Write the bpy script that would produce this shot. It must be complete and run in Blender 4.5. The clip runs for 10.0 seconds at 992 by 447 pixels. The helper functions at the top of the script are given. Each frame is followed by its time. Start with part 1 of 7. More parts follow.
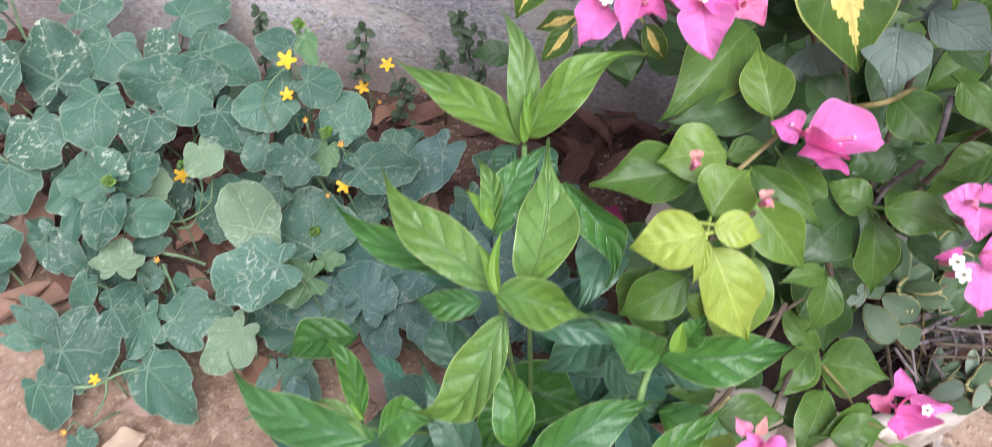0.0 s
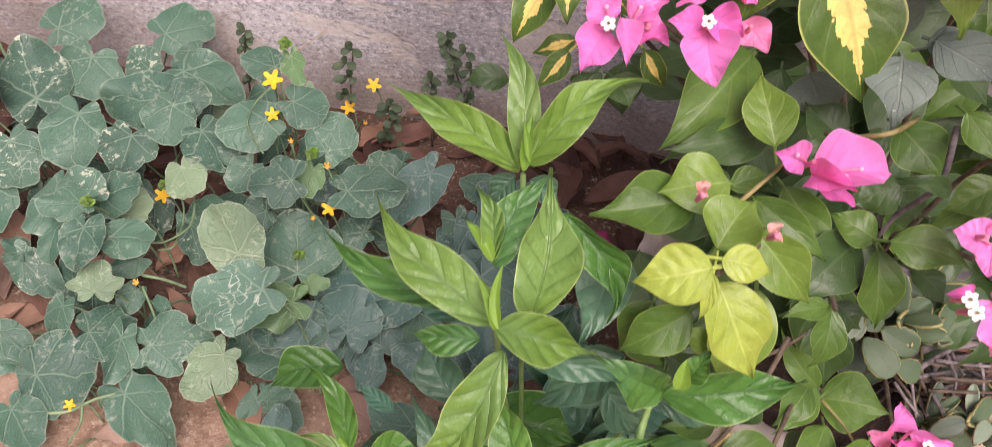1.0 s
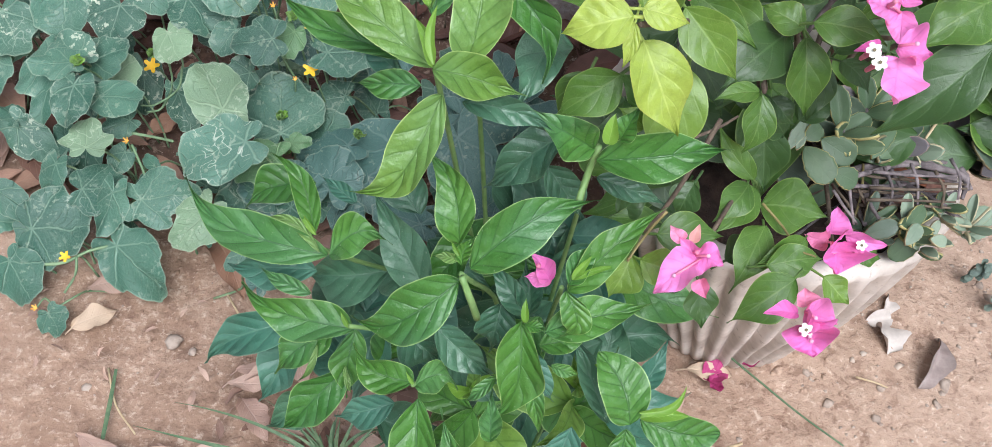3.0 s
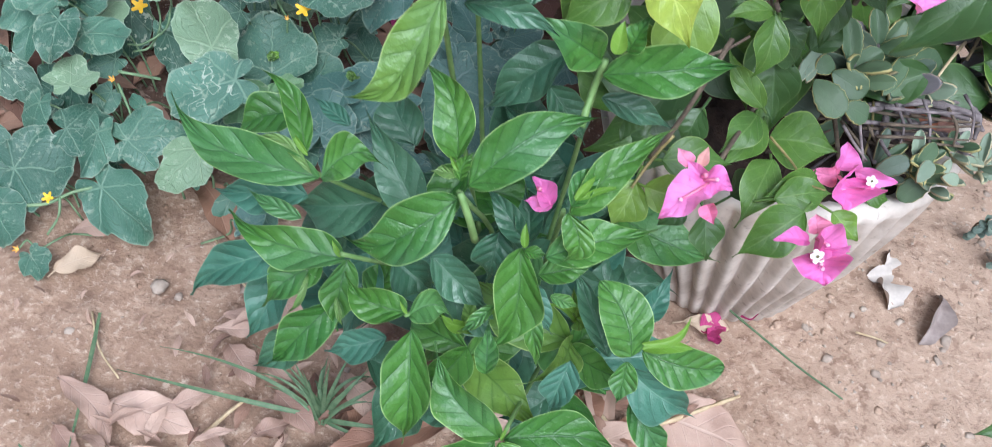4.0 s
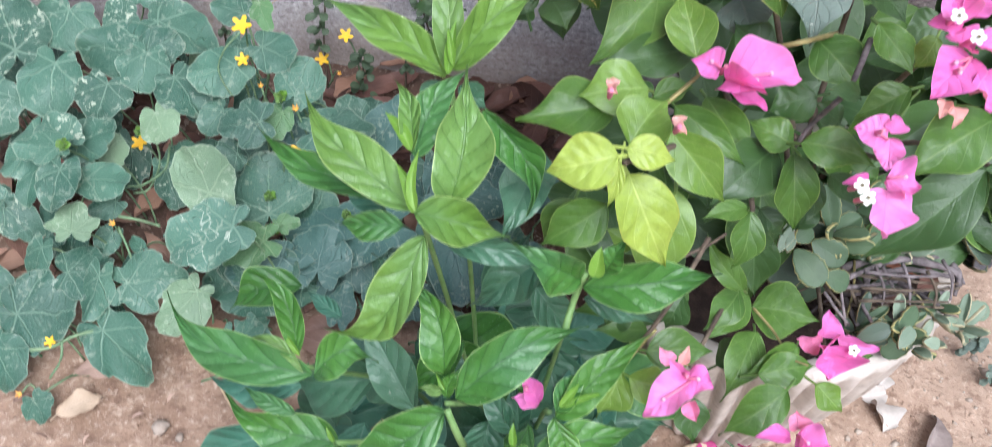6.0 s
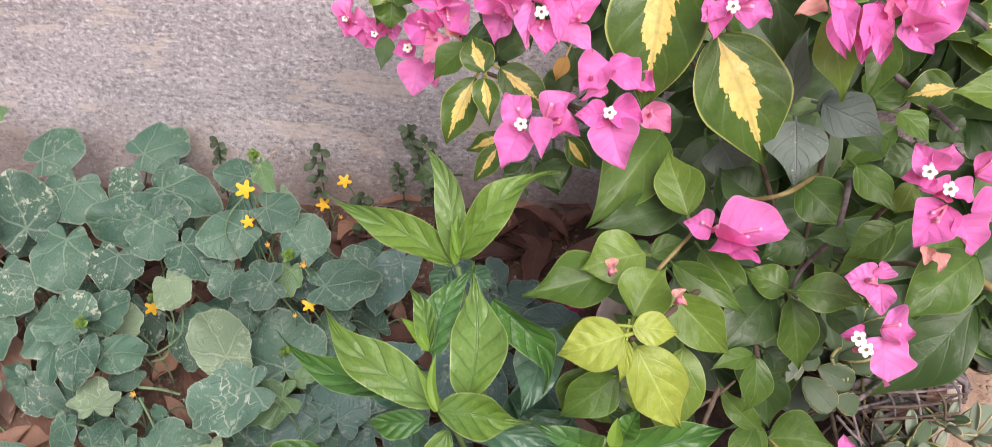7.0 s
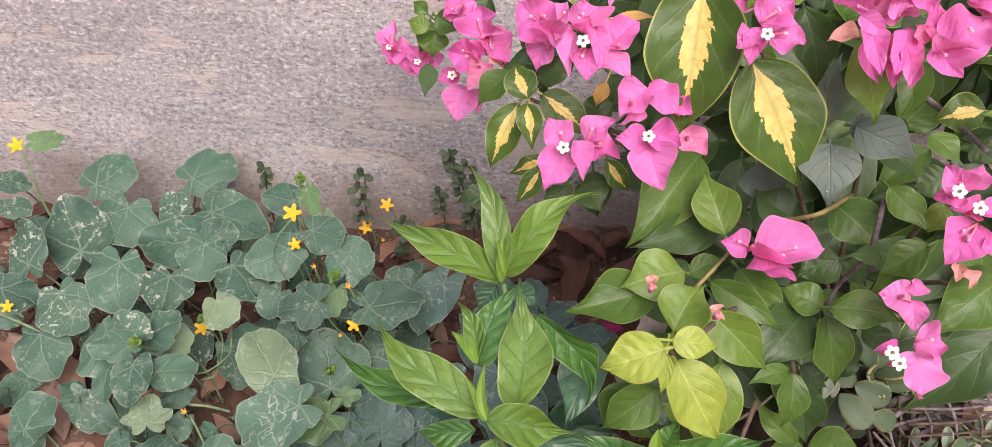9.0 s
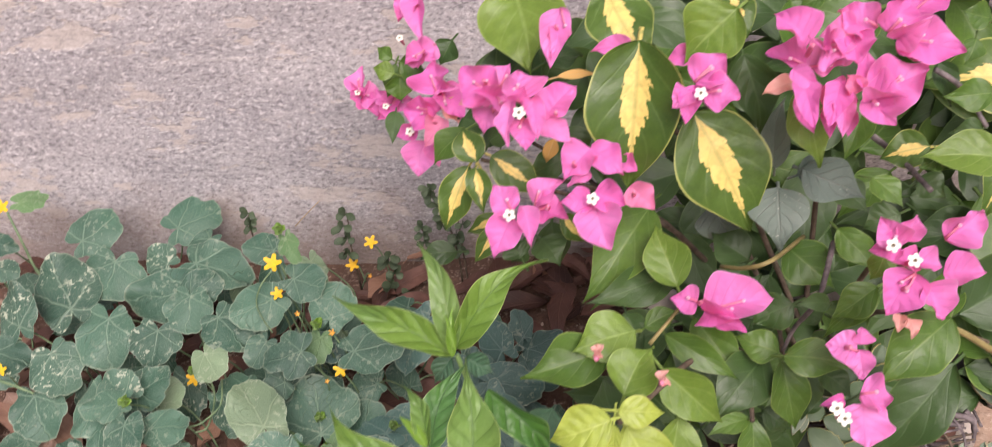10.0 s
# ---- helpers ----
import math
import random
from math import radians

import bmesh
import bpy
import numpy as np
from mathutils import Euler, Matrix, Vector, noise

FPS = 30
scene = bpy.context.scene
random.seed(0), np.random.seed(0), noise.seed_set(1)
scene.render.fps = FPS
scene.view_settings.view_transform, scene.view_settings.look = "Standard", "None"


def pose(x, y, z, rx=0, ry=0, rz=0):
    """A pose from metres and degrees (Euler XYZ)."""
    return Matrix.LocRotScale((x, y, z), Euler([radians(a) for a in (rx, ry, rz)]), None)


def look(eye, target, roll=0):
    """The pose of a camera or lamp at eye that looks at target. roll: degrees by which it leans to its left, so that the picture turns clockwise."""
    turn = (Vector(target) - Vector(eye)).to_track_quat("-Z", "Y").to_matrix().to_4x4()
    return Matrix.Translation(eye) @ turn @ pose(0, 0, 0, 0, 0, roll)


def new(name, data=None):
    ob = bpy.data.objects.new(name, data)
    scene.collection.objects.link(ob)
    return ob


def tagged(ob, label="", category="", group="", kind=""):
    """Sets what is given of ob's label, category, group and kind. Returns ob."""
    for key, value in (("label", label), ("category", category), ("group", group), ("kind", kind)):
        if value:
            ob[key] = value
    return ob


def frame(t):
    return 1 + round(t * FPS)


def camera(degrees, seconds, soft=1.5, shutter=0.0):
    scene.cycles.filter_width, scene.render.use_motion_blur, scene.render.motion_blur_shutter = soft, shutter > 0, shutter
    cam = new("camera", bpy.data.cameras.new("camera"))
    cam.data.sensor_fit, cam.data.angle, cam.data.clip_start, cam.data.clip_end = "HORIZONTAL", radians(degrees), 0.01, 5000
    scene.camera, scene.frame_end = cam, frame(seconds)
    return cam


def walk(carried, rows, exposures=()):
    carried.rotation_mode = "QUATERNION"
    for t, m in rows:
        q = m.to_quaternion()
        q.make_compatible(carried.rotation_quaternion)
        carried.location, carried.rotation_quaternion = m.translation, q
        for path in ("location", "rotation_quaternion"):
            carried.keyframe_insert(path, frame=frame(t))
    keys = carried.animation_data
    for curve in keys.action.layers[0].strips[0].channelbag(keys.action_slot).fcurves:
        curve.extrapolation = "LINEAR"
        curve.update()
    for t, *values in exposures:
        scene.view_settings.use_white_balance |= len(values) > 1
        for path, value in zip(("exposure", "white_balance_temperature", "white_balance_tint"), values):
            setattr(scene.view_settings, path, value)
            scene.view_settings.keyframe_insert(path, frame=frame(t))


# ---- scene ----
cam = camera(51.3, 10.0, soft=0.6, shutter=0.35)
PATH = [
    (0, (0.042, 0.084, 0.752), (-0.131, 1.382, -0.76), 2.9),
    (0.5, (0.039, 0.119, 0.756), (-0.11, 1.45, -0.729), 3.1),
    (1, (0.033, 0.095, 0.744), (-0.106, 1.427, -0.741), 4.7),
    (1.5, (0.046, 0.061, 0.733), (-0.092, 1.379, -0.765), 4.7),
    (2, (0.063, 0.042, 0.729), (-0.063, 1.342, -0.785), 4.3),
    (2.5, (0.07, 0.031, 0.726), (-0.056, 1.315, -0.802), 4.0),
    (2.7, (0.073, 0.027, 0.724), (-0.06, 1.296, -0.816), 4.0),
    (3.8, (0.067, 0.017, 0.701), (-0.051, 1.261, -0.861), 5.6),
    (4, (0.071, 0.015, 0.69), (-0.04, 1.245, -0.883), 6.0),
    (4.5, (0.08, 0.015, 0.683), (-0.025, 1.232, -0.901), 6.5),
    (5, (0.081, 0.017, 0.69), (-0.022, 1.233, -0.895), 6.6),
    (5.5, (0.074, 0.037, 0.716), (-0.033, 1.261, -0.863), 6.3),
    (6, (0.069, 0.06, 0.744), (-0.066, 1.359, -0.77), 4.1),
    (7.3, (0.063, 0.074, 0.795), (-0.097, 1.513, -0.585), -2.3),
    (7.5, (0.064, 0.073, 0.799), (-0.102, 1.518, -0.574), -2.3),
    (8, (0.06, 0.064, 0.798), (-0.122, 1.518, -0.564), -2.5),
    (8.5, (0.063, 0.064, 0.795), (-0.145, 1.518, -0.563), -3.0),
    (9, (0.061, 0.057, 0.798), (-0.164, 1.507, -0.562), -3.5),
    (9.5, (0.065, 0.053, 0.804), (-0.173, 1.496, -0.56), -4.4),
    (10, (0.091, 0.079, 0.826), (-0.156, 1.521, -0.537), -7.8),
]
walk(cam, [(t, look(eye, target, roll)) for t, eye, target, roll in PATH], [
    (0.0, 0.81, 5750, 13), (1.0, 0.75, 6650, 26), (1.5, 0.86, 6350, 15), (2.0, 0.86, 6050, 12), (2.5, 0.83, 5850, 10), (4.0, 0.80, 5280, 7), (5.5, 0.85, 5200, 4), (6.0, 0.95, 5500, 9), (7.3, 0.57, 6560, 22), (10.0, 0.61, 6600, 22),
])

# world and light: open shade under a bright, hazy sky
sky = bpy.data.worlds.new("sky")
scene.world = sky
sky.use_nodes = True
air = sky.node_tree.nodes.new("ShaderNodeTexSky")
air.sky_type, air.sun_disc = "NISHITA", False
air.sun_elevation, air.sun_rotation = radians(53), radians(157)
air.dust_density, air.air_density = 7.0, 0.8
sky.node_tree.links.new(air.outputs[0], sky.node_tree.nodes["Background"].inputs[0])
sky.node_tree.nodes["Background"].inputs[1].default_value = 0.066
sun_data = bpy.data.lights.new("sun", "SUN")
sun_data.energy, sun_data.angle, sun_data.color = 2.25, radians(36), (1.0, 0.97, 0.93)
sun = new("sun", sun_data)
sun.matrix_world = look((0.7, -1.25, 2.4), (0, 0.4, 0))


# ---- materials ----
class Shade:
    """A small builder for one node material."""

    def __init__(self, name):
        self.m = bpy.data.materials.new(name)
        self.m.use_nodes = True
        self.t = self.m.node_tree
        self.b = self.t.nodes["Principled BSDF"]
        self.out = self.t.nodes["Material Output"]

    def put(self, socket, value):
        if hasattr(value, "is_output"):
            self.t.links.new(value, socket)
        elif isinstance(value, tuple) and len(value) == 3 and socket.type == "RGBA":
            socket.default_value = (*value, 1)
        else:
            socket.default_value = value

    def node(self, kind):
        return self.t.nodes.new(kind)

    def math(self, op, a, b=0.0, c=0.0):
        n = self.node("ShaderNodeMath")
        n.operation = op
        for s, v in zip(n.inputs, (a, b, c)):
            self.put(s, v)
        return n.outputs[0]

    def mix(self, f, a, b, blend="MIX"):
        n = self.node("ShaderNodeMix")
        n.data_type, n.blend_type = "RGBA", blend
        self.put(n.inputs[0], f), self.put(n.inputs[6], a), self.put(n.inputs[7], b)
        return n.outputs[2]

    def step(self, v, lo, hi, a=0.0, b=1.0):
        n = self.node("ShaderNodeMapRange")
        n.interpolation_type = "SMOOTHSTEP"
        for s, x in zip(n.inputs, (v, lo, hi, a, b)):
            self.put(s, x)
        return n.outputs[0]

    def place(self, scale=(1, 1, 1)):
        tc = self.node("ShaderNodeTexCoord")
        mp = self.node("ShaderNodeMapping")
        mp.inputs["Scale"].default_value = scale
        self.t.links.new(tc.outputs["Object"], mp.inputs[0])
        return mp.outputs[0]

    def noise(self, scale, detail=3.0, rough=0.55, at=None, distort=0.0):
        n = self.node("ShaderNodeTexNoise")
        n.inputs["Scale"].default_value, n.inputs["Detail"].default_value = scale, detail
        n.inputs["Roughness"].default_value, n.inputs["Distortion"].default_value = rough, distort
        self.t.links.new(at or self.place(), n.inputs["Vector"])
        return n.outputs[0]

    def cells(self, scale, at=None, feature="F1"):
        n = self.node("ShaderNodeTexVoronoi")
        n.feature = feature
        n.inputs["Scale"].default_value = scale
        self.t.links.new(at or self.place(), n.inputs["Vector"])
        return n.outputs[0]

    def uv(self, layer):
        n = self.node("ShaderNodeUVMap")
        n.uv_map = layer
        s = self.node("ShaderNodeSeparateXYZ")
        self.t.links.new(n.outputs[0], s.inputs[0])
        return s.outputs[0], s.outputs[1]

    def random(self):
        return self.node("ShaderNodeObjectInfo").outputs["Random"]

    def bump(self, height, strength=0.5, distance=0.002):
        n = self.node("ShaderNodeBump")
        n.inputs["Strength"].default_value, n.inputs["Distance"].default_value = strength, distance
        self.put(n.inputs["Height"], height)
        self.t.links.new(n.outputs[0], self.b.inputs["Normal"])
        return n.outputs[0]

    def done(self, color, rough=0.6, spec=0.5, thin=0.0, glow=None):
        self.put(self.b.inputs["Base Color"], color)
        self.put(self.b.inputs["Roughness"], rough)
        self.b.inputs["Specular IOR Level"].default_value = spec
        if thin:
            tr = self.node("ShaderNodeBsdfTranslucent")
            self.put(tr.inputs[0], glow or color)
            ms = self.node("ShaderNodeMixShader")
            ms.inputs[0].default_value = thin
            self.t.links.new(self.b.outputs[0], ms.inputs[1])
            self.t.links.new(tr.outputs[0], ms.inputs[2])
            self.t.links.new(ms.outputs[0], self.out.inputs[0])
        return self.m


def blade_mat(name, low, high, vein, edge, rough=0.45, spec=0.4, thin=0.25, ribs=7.0, lean=2.2, quilt=0.6, rim=0.5, patch=None, specks=0.0, veins=0.55, net_depth=0.12, mesh=0.0, island=False, pucker_shade=0.0, bloom=None):
    """A leaf with a midrib and side veins that run towards the tip; patch: a ragged pale middle."""
    s = Shade(name)
    u, v = s.uv("blade")
    a = s.math("ABSOLUTE", s.math("MULTIPLY_ADD", u, 2.0, -1.0))
    wob = s.math("MULTIPLY_ADD", s.noise(90, 2), 0.12, -0.06)
    mid = s.step(a, 0.015, 0.07, 1.0, 0.0)
    run = s.math("PINGPONG", s.math("ADD", s.math("MULTIPLY_ADD", v, ribs, s.math("MULTIPLY", a, -lean)), wob), 0.5)
    side = s.math("MULTIPLY", s.step(run, 0.0, 0.09, 1.0, 0.0), s.step(a, 0.75, 1.0, 1.0, 0.2))
    net = s.step(s.cells(420, feature="DISTANCE_TO_EDGE"), 0.0, 0.09, 1.0, 0.0)
    line = s.math("MAXIMUM", mid, s.math("MULTIPLY", side, 0.6))
    col = s.mix(s.node("ShaderNodeNewGeometry").outputs["Random Per Island"] if island else s.random(), low, high)
    col = s.mix(s.step(s.noise(38, 4), 0.35, 0.75, 0.0, 0.55), col, s.mix(0.5, low, high, "MULTIPLY"))
    col = s.mix(s.step(s.noise(14, 2), 0.4, 0.7, 0.0, 0.35), col, high)
    if patch:
        rag = s.math("MULTIPLY_ADD", s.noise(260, 2, 0.6), 0.30, -0.15)
        fing = s.math("MULTIPLY_ADD", s.math("PINGPONG", s.math("MULTIPLY_ADD", v, 9.0, s.math("MULTIPLY", a, -6.0)), 0.5), 0.16, -0.05)
        skew = s.math("MULTIPLY", s.step(u, 0.5, 0.52, -0.06, 0.06), s.math("MULTIPLY_ADD", s.random(), 2.0, -1.0))
        width = s.math("MULTIPLY", s.step(v, 0.02, 0.28, 0.07, 0.34), s.math("MULTIPLY", s.step(v, 0.5, 0.66, 1.0, 0.42), s.step(v, 0.76, 0.92, 1.0, 0.0)))
        width = s.math("MULTIPLY", width, s.math("ADD", s.math("MULTIPLY_ADD", s.random(), 0.5, 0.65), skew))
        inside = s.math("SUBTRACT", s.math("ADD", s.math("ADD", width, rag), fing), a)
        inside = s.math("MULTIPLY", inside, s.step(width, 0.0, 0.03))
        col = s.mix(s.step(inside, 0.0, 0.03), col, patch)
    # bloom: soft patches of leaf sheen painted into the colour
    if bloom:
        col = s.mix(s.step(s.noise(24, 3, 0.5), 0.46, 0.64, 0.0, 0.5), col, bloom)
    if pucker_shade:
        # crease shade along veins and crinkles, put into the colour
        near = s.math("MAXIMUM", s.step(run, 0.02, 0.22, 1.0, 0.0), s.step(a, 0.05, 0.30, 0.8, 0.0))
        near = s.math("MAXIMUM", near, s.step(s.noise(240, 3, 0.6), 0.48, 0.34, 0.0, 0.9))
        near = s.math("MULTIPLY", near, s.step(s.noise(170, 3), 0.25, 0.6, 0.5, 1.0))
        col = s.mix(s.math("MULTIPLY", near, pucker_shade), col, s.mix(1.0, col, (0.42, 0.50, 0.42), "MULTIPLY"))
    col = s.mix(s.math("MULTIPLY", line, veins), col, vein)
    if mesh:
        col = s.mix(s.math("MULTIPLY", net, s.step(s.noise(30, 2), 0.3, 0.7, mesh * 0.3, mesh)), col, vein)
        col = s.mix(s.step(s.noise(210, 3, 0.6), 0.56, 0.40, 0.0, mesh * 1.6), col, s.mix(0.6, low, (0.01, 0.03, 0.01)))
    # pale margin; on the shrub its strength also paints a bright edge highlight
    col = s.mix(s.math("MULTIPLY", s.step(a, 0.935, 0.995), rim), col, edge)
    if specks:
        dots = s.math("MULTIPLY", s.step(s.noise(700, 2), 0.66, 0.72), s.step(s.noise(60, 2), 0.45, 0.65))
        col = s.mix(s.math("MULTIPLY", dots, specks), col, (0.55, 0.58, 0.5))
    h = s.math("ADD", s.math("MULTIPLY", line, -quilt), s.math("ADD", s.math("MULTIPLY", net, -net_depth), s.math("MULTIPLY", s.noise(110, 2), 0.35)))
    if pucker_shade:
        field = s.math("MULTIPLY", s.step(run, 0.0, 0.45), s.step(a, 0.0, 0.35))
        h = s.math("ADD", h, s.math("MULTIPLY_ADD", s.noise(230, 3), 2.9 * pucker_shade, s.math("MULTIPLY", field, 0.95 * pucker_shade)))
    s.bump(h, 0.75, 0.0020)
    r = s.math("MULTIPLY_ADD", s.noise(60, 3), 0.3, rough - 0.15)
    return s.done(col, r, spec, thin, s.mix(1.0, col, (0.95, 1.0, 0.45), "MULTIPLY"))


def lobed_mat(name, low, high, vein, spots=0.0, trail=0.0):
    """A rough, dull, blue-green lobed leaf whose veins fan out from the stalk."""
    s = Shade(name)
    x, y = s.uv("plan")
    rim, _ = s.uv("rim")
    px, py = s.math("MULTIPLY_ADD", x, 2.0, -1.0), s.math("MULTIPLY_ADD", y, 2.0, -1.0)
    ang = s.math("ARCTAN2", px, py)
    rad = s.math("SQRT", s.math("ADD", s.math("MULTIPLY", px, px), s.math("MULTIPLY", py, py)))
    wob = s.math("MULTIPLY_ADD", s.noise(45, 2), 0.6, -0.3)
    fan = s.math("PINGPONG", s.math("ADD", s.math("DIVIDE", ang, 0.98), wob), 0.5)
    near = s.math("MULTIPLY", fan, s.math("MULTIPLY", rad, 1.0))
    main = s.step(near, 0.006, s.math("MULTIPLY_ADD", rad, -0.016, 0.036), 1.0, 0.0)
    sub = s.math("PINGPONG", s.math("ADD", s.math("MULTIPLY_ADD", rad, 6.0, s.math("MULTIPLY", fan, -5.0)), wob), 0.5)
    sub = s.step(sub, 0.0, 0.07, 0.6, 0.0)
    net = s.step(s.cells(330, feature="DISTANCE_TO_EDGE"), 0.0, 0.12, 1.0, 0.0)
    line = s.math("MAXIMUM", main, sub)
    col = s.mix(s.random(), low, high)
    col = s.mix(s.step(s.noise(30, 4), 0.3, 0.75, 0.0, 0.4), col, s.mix(0.35, low, vein))
    col = s.mix(s.step(s.noise(9, 3), 0.42, 0.66, 0.0, 0.45), col, s.mix(0.6, low, (0.015, 0.04, 0.03)))
    col = s.mix(s.math("MULTIPLY", line, 0.40), col, vein)
    col = s.mix(s.math("MULTIPLY", net, s.step(s.noise(22, 2), 0.35, 0.7, 0.03, 0.18)), col, vein)
    pale = (0.50, 0.55, 0.42)
    fleck = s.math("MULTIPLY", s.step(s.noise(200, 3, 0.6), 0.56, 0.62), s.step(s.noise(34, 2), 0.44, 0.60))
    col = s.mix(s.math("MULTIPLY", fleck, 0.26 + 0.6 * spots), col, pale)
    mine = s.math("ABSOLUTE", s.math("SUBTRACT", s.noise(75, 1, 0.4, None, 0.6), 0.5))
    mine = s.math("MULTIPLY", s.step(mine, 0.006, 0.016, 1.0, 0.0), s.step(s.noise(26, 1), 0.56 - 0.06 * trail, 0.60 - 0.06 * trail))
    col = s.mix(s.math("MULTIPLY", mine, 0.16 + 0.45 * trail), col, (0.62, 0.66, 0.55))
    col = s.mix(s.step(rim, 0.95, 1.0, 0.0, 0.3), col, pale)
    h = s.math("ADD", s.math("MULTIPLY", line, -0.35), s.math("ADD", s.math("MULTIPLY", net, -0.08), s.math("MULTIPLY", s.noise(150, 3), 0.35)))
    s.bump(h, 0.8, 0.0020)
    return s.done(col, s.math("MULTIPLY_ADD", s.noise(50, 2), 0.2, 0.42), 0.6, 0.12, s.mix(1.0, col, (0.9, 1.0, 0.4), "MULTIPLY"))


def plain_mat(name, low, high, rough=0.7, scale=60.0, bump=0.4, depth=0.001, spec=0.4, thin=0.0, stretch=(1, 1, 1)):
    s = Shade(name)
    at = s.place(stretch)
    f = s.noise(scale, 5, 0.6, at)
    col = s.mix(s.step(f, 0.3, 0.7), low, high)
    col = s.mix(s.math("MULTIPLY", s.random(), 0.35), col, low)
    s.bump(s.math("ADD", f, s.math("MULTIPLY", s.noise(scale * 6, 3, 0.6, at), 0.35)), bump, depth)
    return s.done(col, rough, spec, thin)


CREEPER = {
    "n": lobed_mat("creeper_green", (0.028, 0.094, 0.060), (0.076, 0.182, 0.118), (0.26, 0.38, 0.27)),
    "spot": lobed_mat("creeper_spotted", (0.033, 0.099, 0.064), (0.077, 0.176, 0.117), (0.28, 0.39, 0.28), 1.0, 0.2),
    "trail": lobed_mat("creeper_mined", (0.064, 0.160, 0.110), (0.105, 0.220, 0.155), (0.30, 0.43, 0.31), 0.2, 1.0),
    "pale": lobed_mat("creeper_pale", (0.17, 0.27, 0.15), (0.22, 0.33, 0.19), (0.36, 0.46, 0.30), 0.2, 0.3),
    "young": lobed_mat("creeper_young", (0.09, 0.20, 0.08), (0.13, 0.26, 0.10), (0.28, 0.40, 0.20)),
    "low": lobed_mat("creeper_low", (0.050, 0.128, 0.106), (0.082, 0.172, 0.144), (0.22, 0.31, 0.27), 0.1, 0.1),
}
SHRUB = {
    "hi": blade_mat("shoot_bright", (0.135, 0.255, 0.038), (0.200, 0.345, 0.062), (0.055, 0.14, 0.015), (0.46, 0.58, 0.22), 0.43, 0.6, 0.2, 6.0, 1.3, 0.2, 0.75, veins=0.5, net_depth=0.02, pucker_shade=0.26, bloom=(0.17, 0.31, 0.10)),
    "mid": blade_mat("shoot_fresh", (0.072, 0.195, 0.028), (0.118, 0.265, 0.044), (0.028, 0.10, 0.014), (0.40, 0.55, 0.20), 0.43, 0.6, 0.18, 6.0, 1.3, 0.2, 0.75, specks=0.35, veins=0.5, net_depth=0.02, pucker_shade=0.26, bloom=(0.090, 0.215, 0.092)),
    "n": blade_mat("shoot_green", (0.050, 0.158, 0.026), (0.098, 0.242, 0.040), (0.018, 0.075, 0.016), (0.36, 0.52, 0.20), 0.43, 0.6, 0.16, 6.0, 1.3, 0.2, 0.75, specks=0.35, veins=0.5, net_depth=0.02, pucker_shade=0.26, bloom=(0.090, 0.215, 0.092)),
    # old: lower shrub leaves, shade painted in as a duller, bluer green
    "old": blade_mat("shoot_shaded", (0.040, 0.112, 0.060), (0.082, 0.182, 0.102), (0.12, 0.22, 0.14), (0.16, 0.28, 0.16), 0.42, 0.6, 0.1, 6.0, 1.3, 0.2, specks=0.35, veins=0.35, net_depth=0.02, pucker_shade=0.22),
    "blue": blade_mat("shoot_bluish", (0.060, 0.165, 0.112), (0.098, 0.228, 0.156), (0.16, 0.30, 0.21), (0.24, 0.38, 0.27), 0.44, 0.6, 0.12, 6.0, 1.3, 0.2, veins=0.3, net_depth=0.02, pucker_shade=0.22),
    "pale": blade_mat("shoot_pale", (0.16, 0.28, 0.07), (0.22, 0.36, 0.11), (0.34, 0.47, 0.20), (0.46, 0.58, 0.26), 0.42, 0.6, 0.2, 6.0, 1.3, 0.2, veins=0.35, net_depth=0.02, pucker_shade=0.22),
    "young": blade_mat("shoot_young", (0.14, 0.285, 0.032), (0.21, 0.37, 0.052), (0.36, 0.51, 0.16), (0.40, 0.54, 0.15), 0.4, 0.5, 0.25, 4.0, 1.0, 0.06, veins=0.3, net_depth=0.02),
}
SHRUB["round"] = SHRUB["n"]
CREEPER["fold"] = CREEPER["young"]
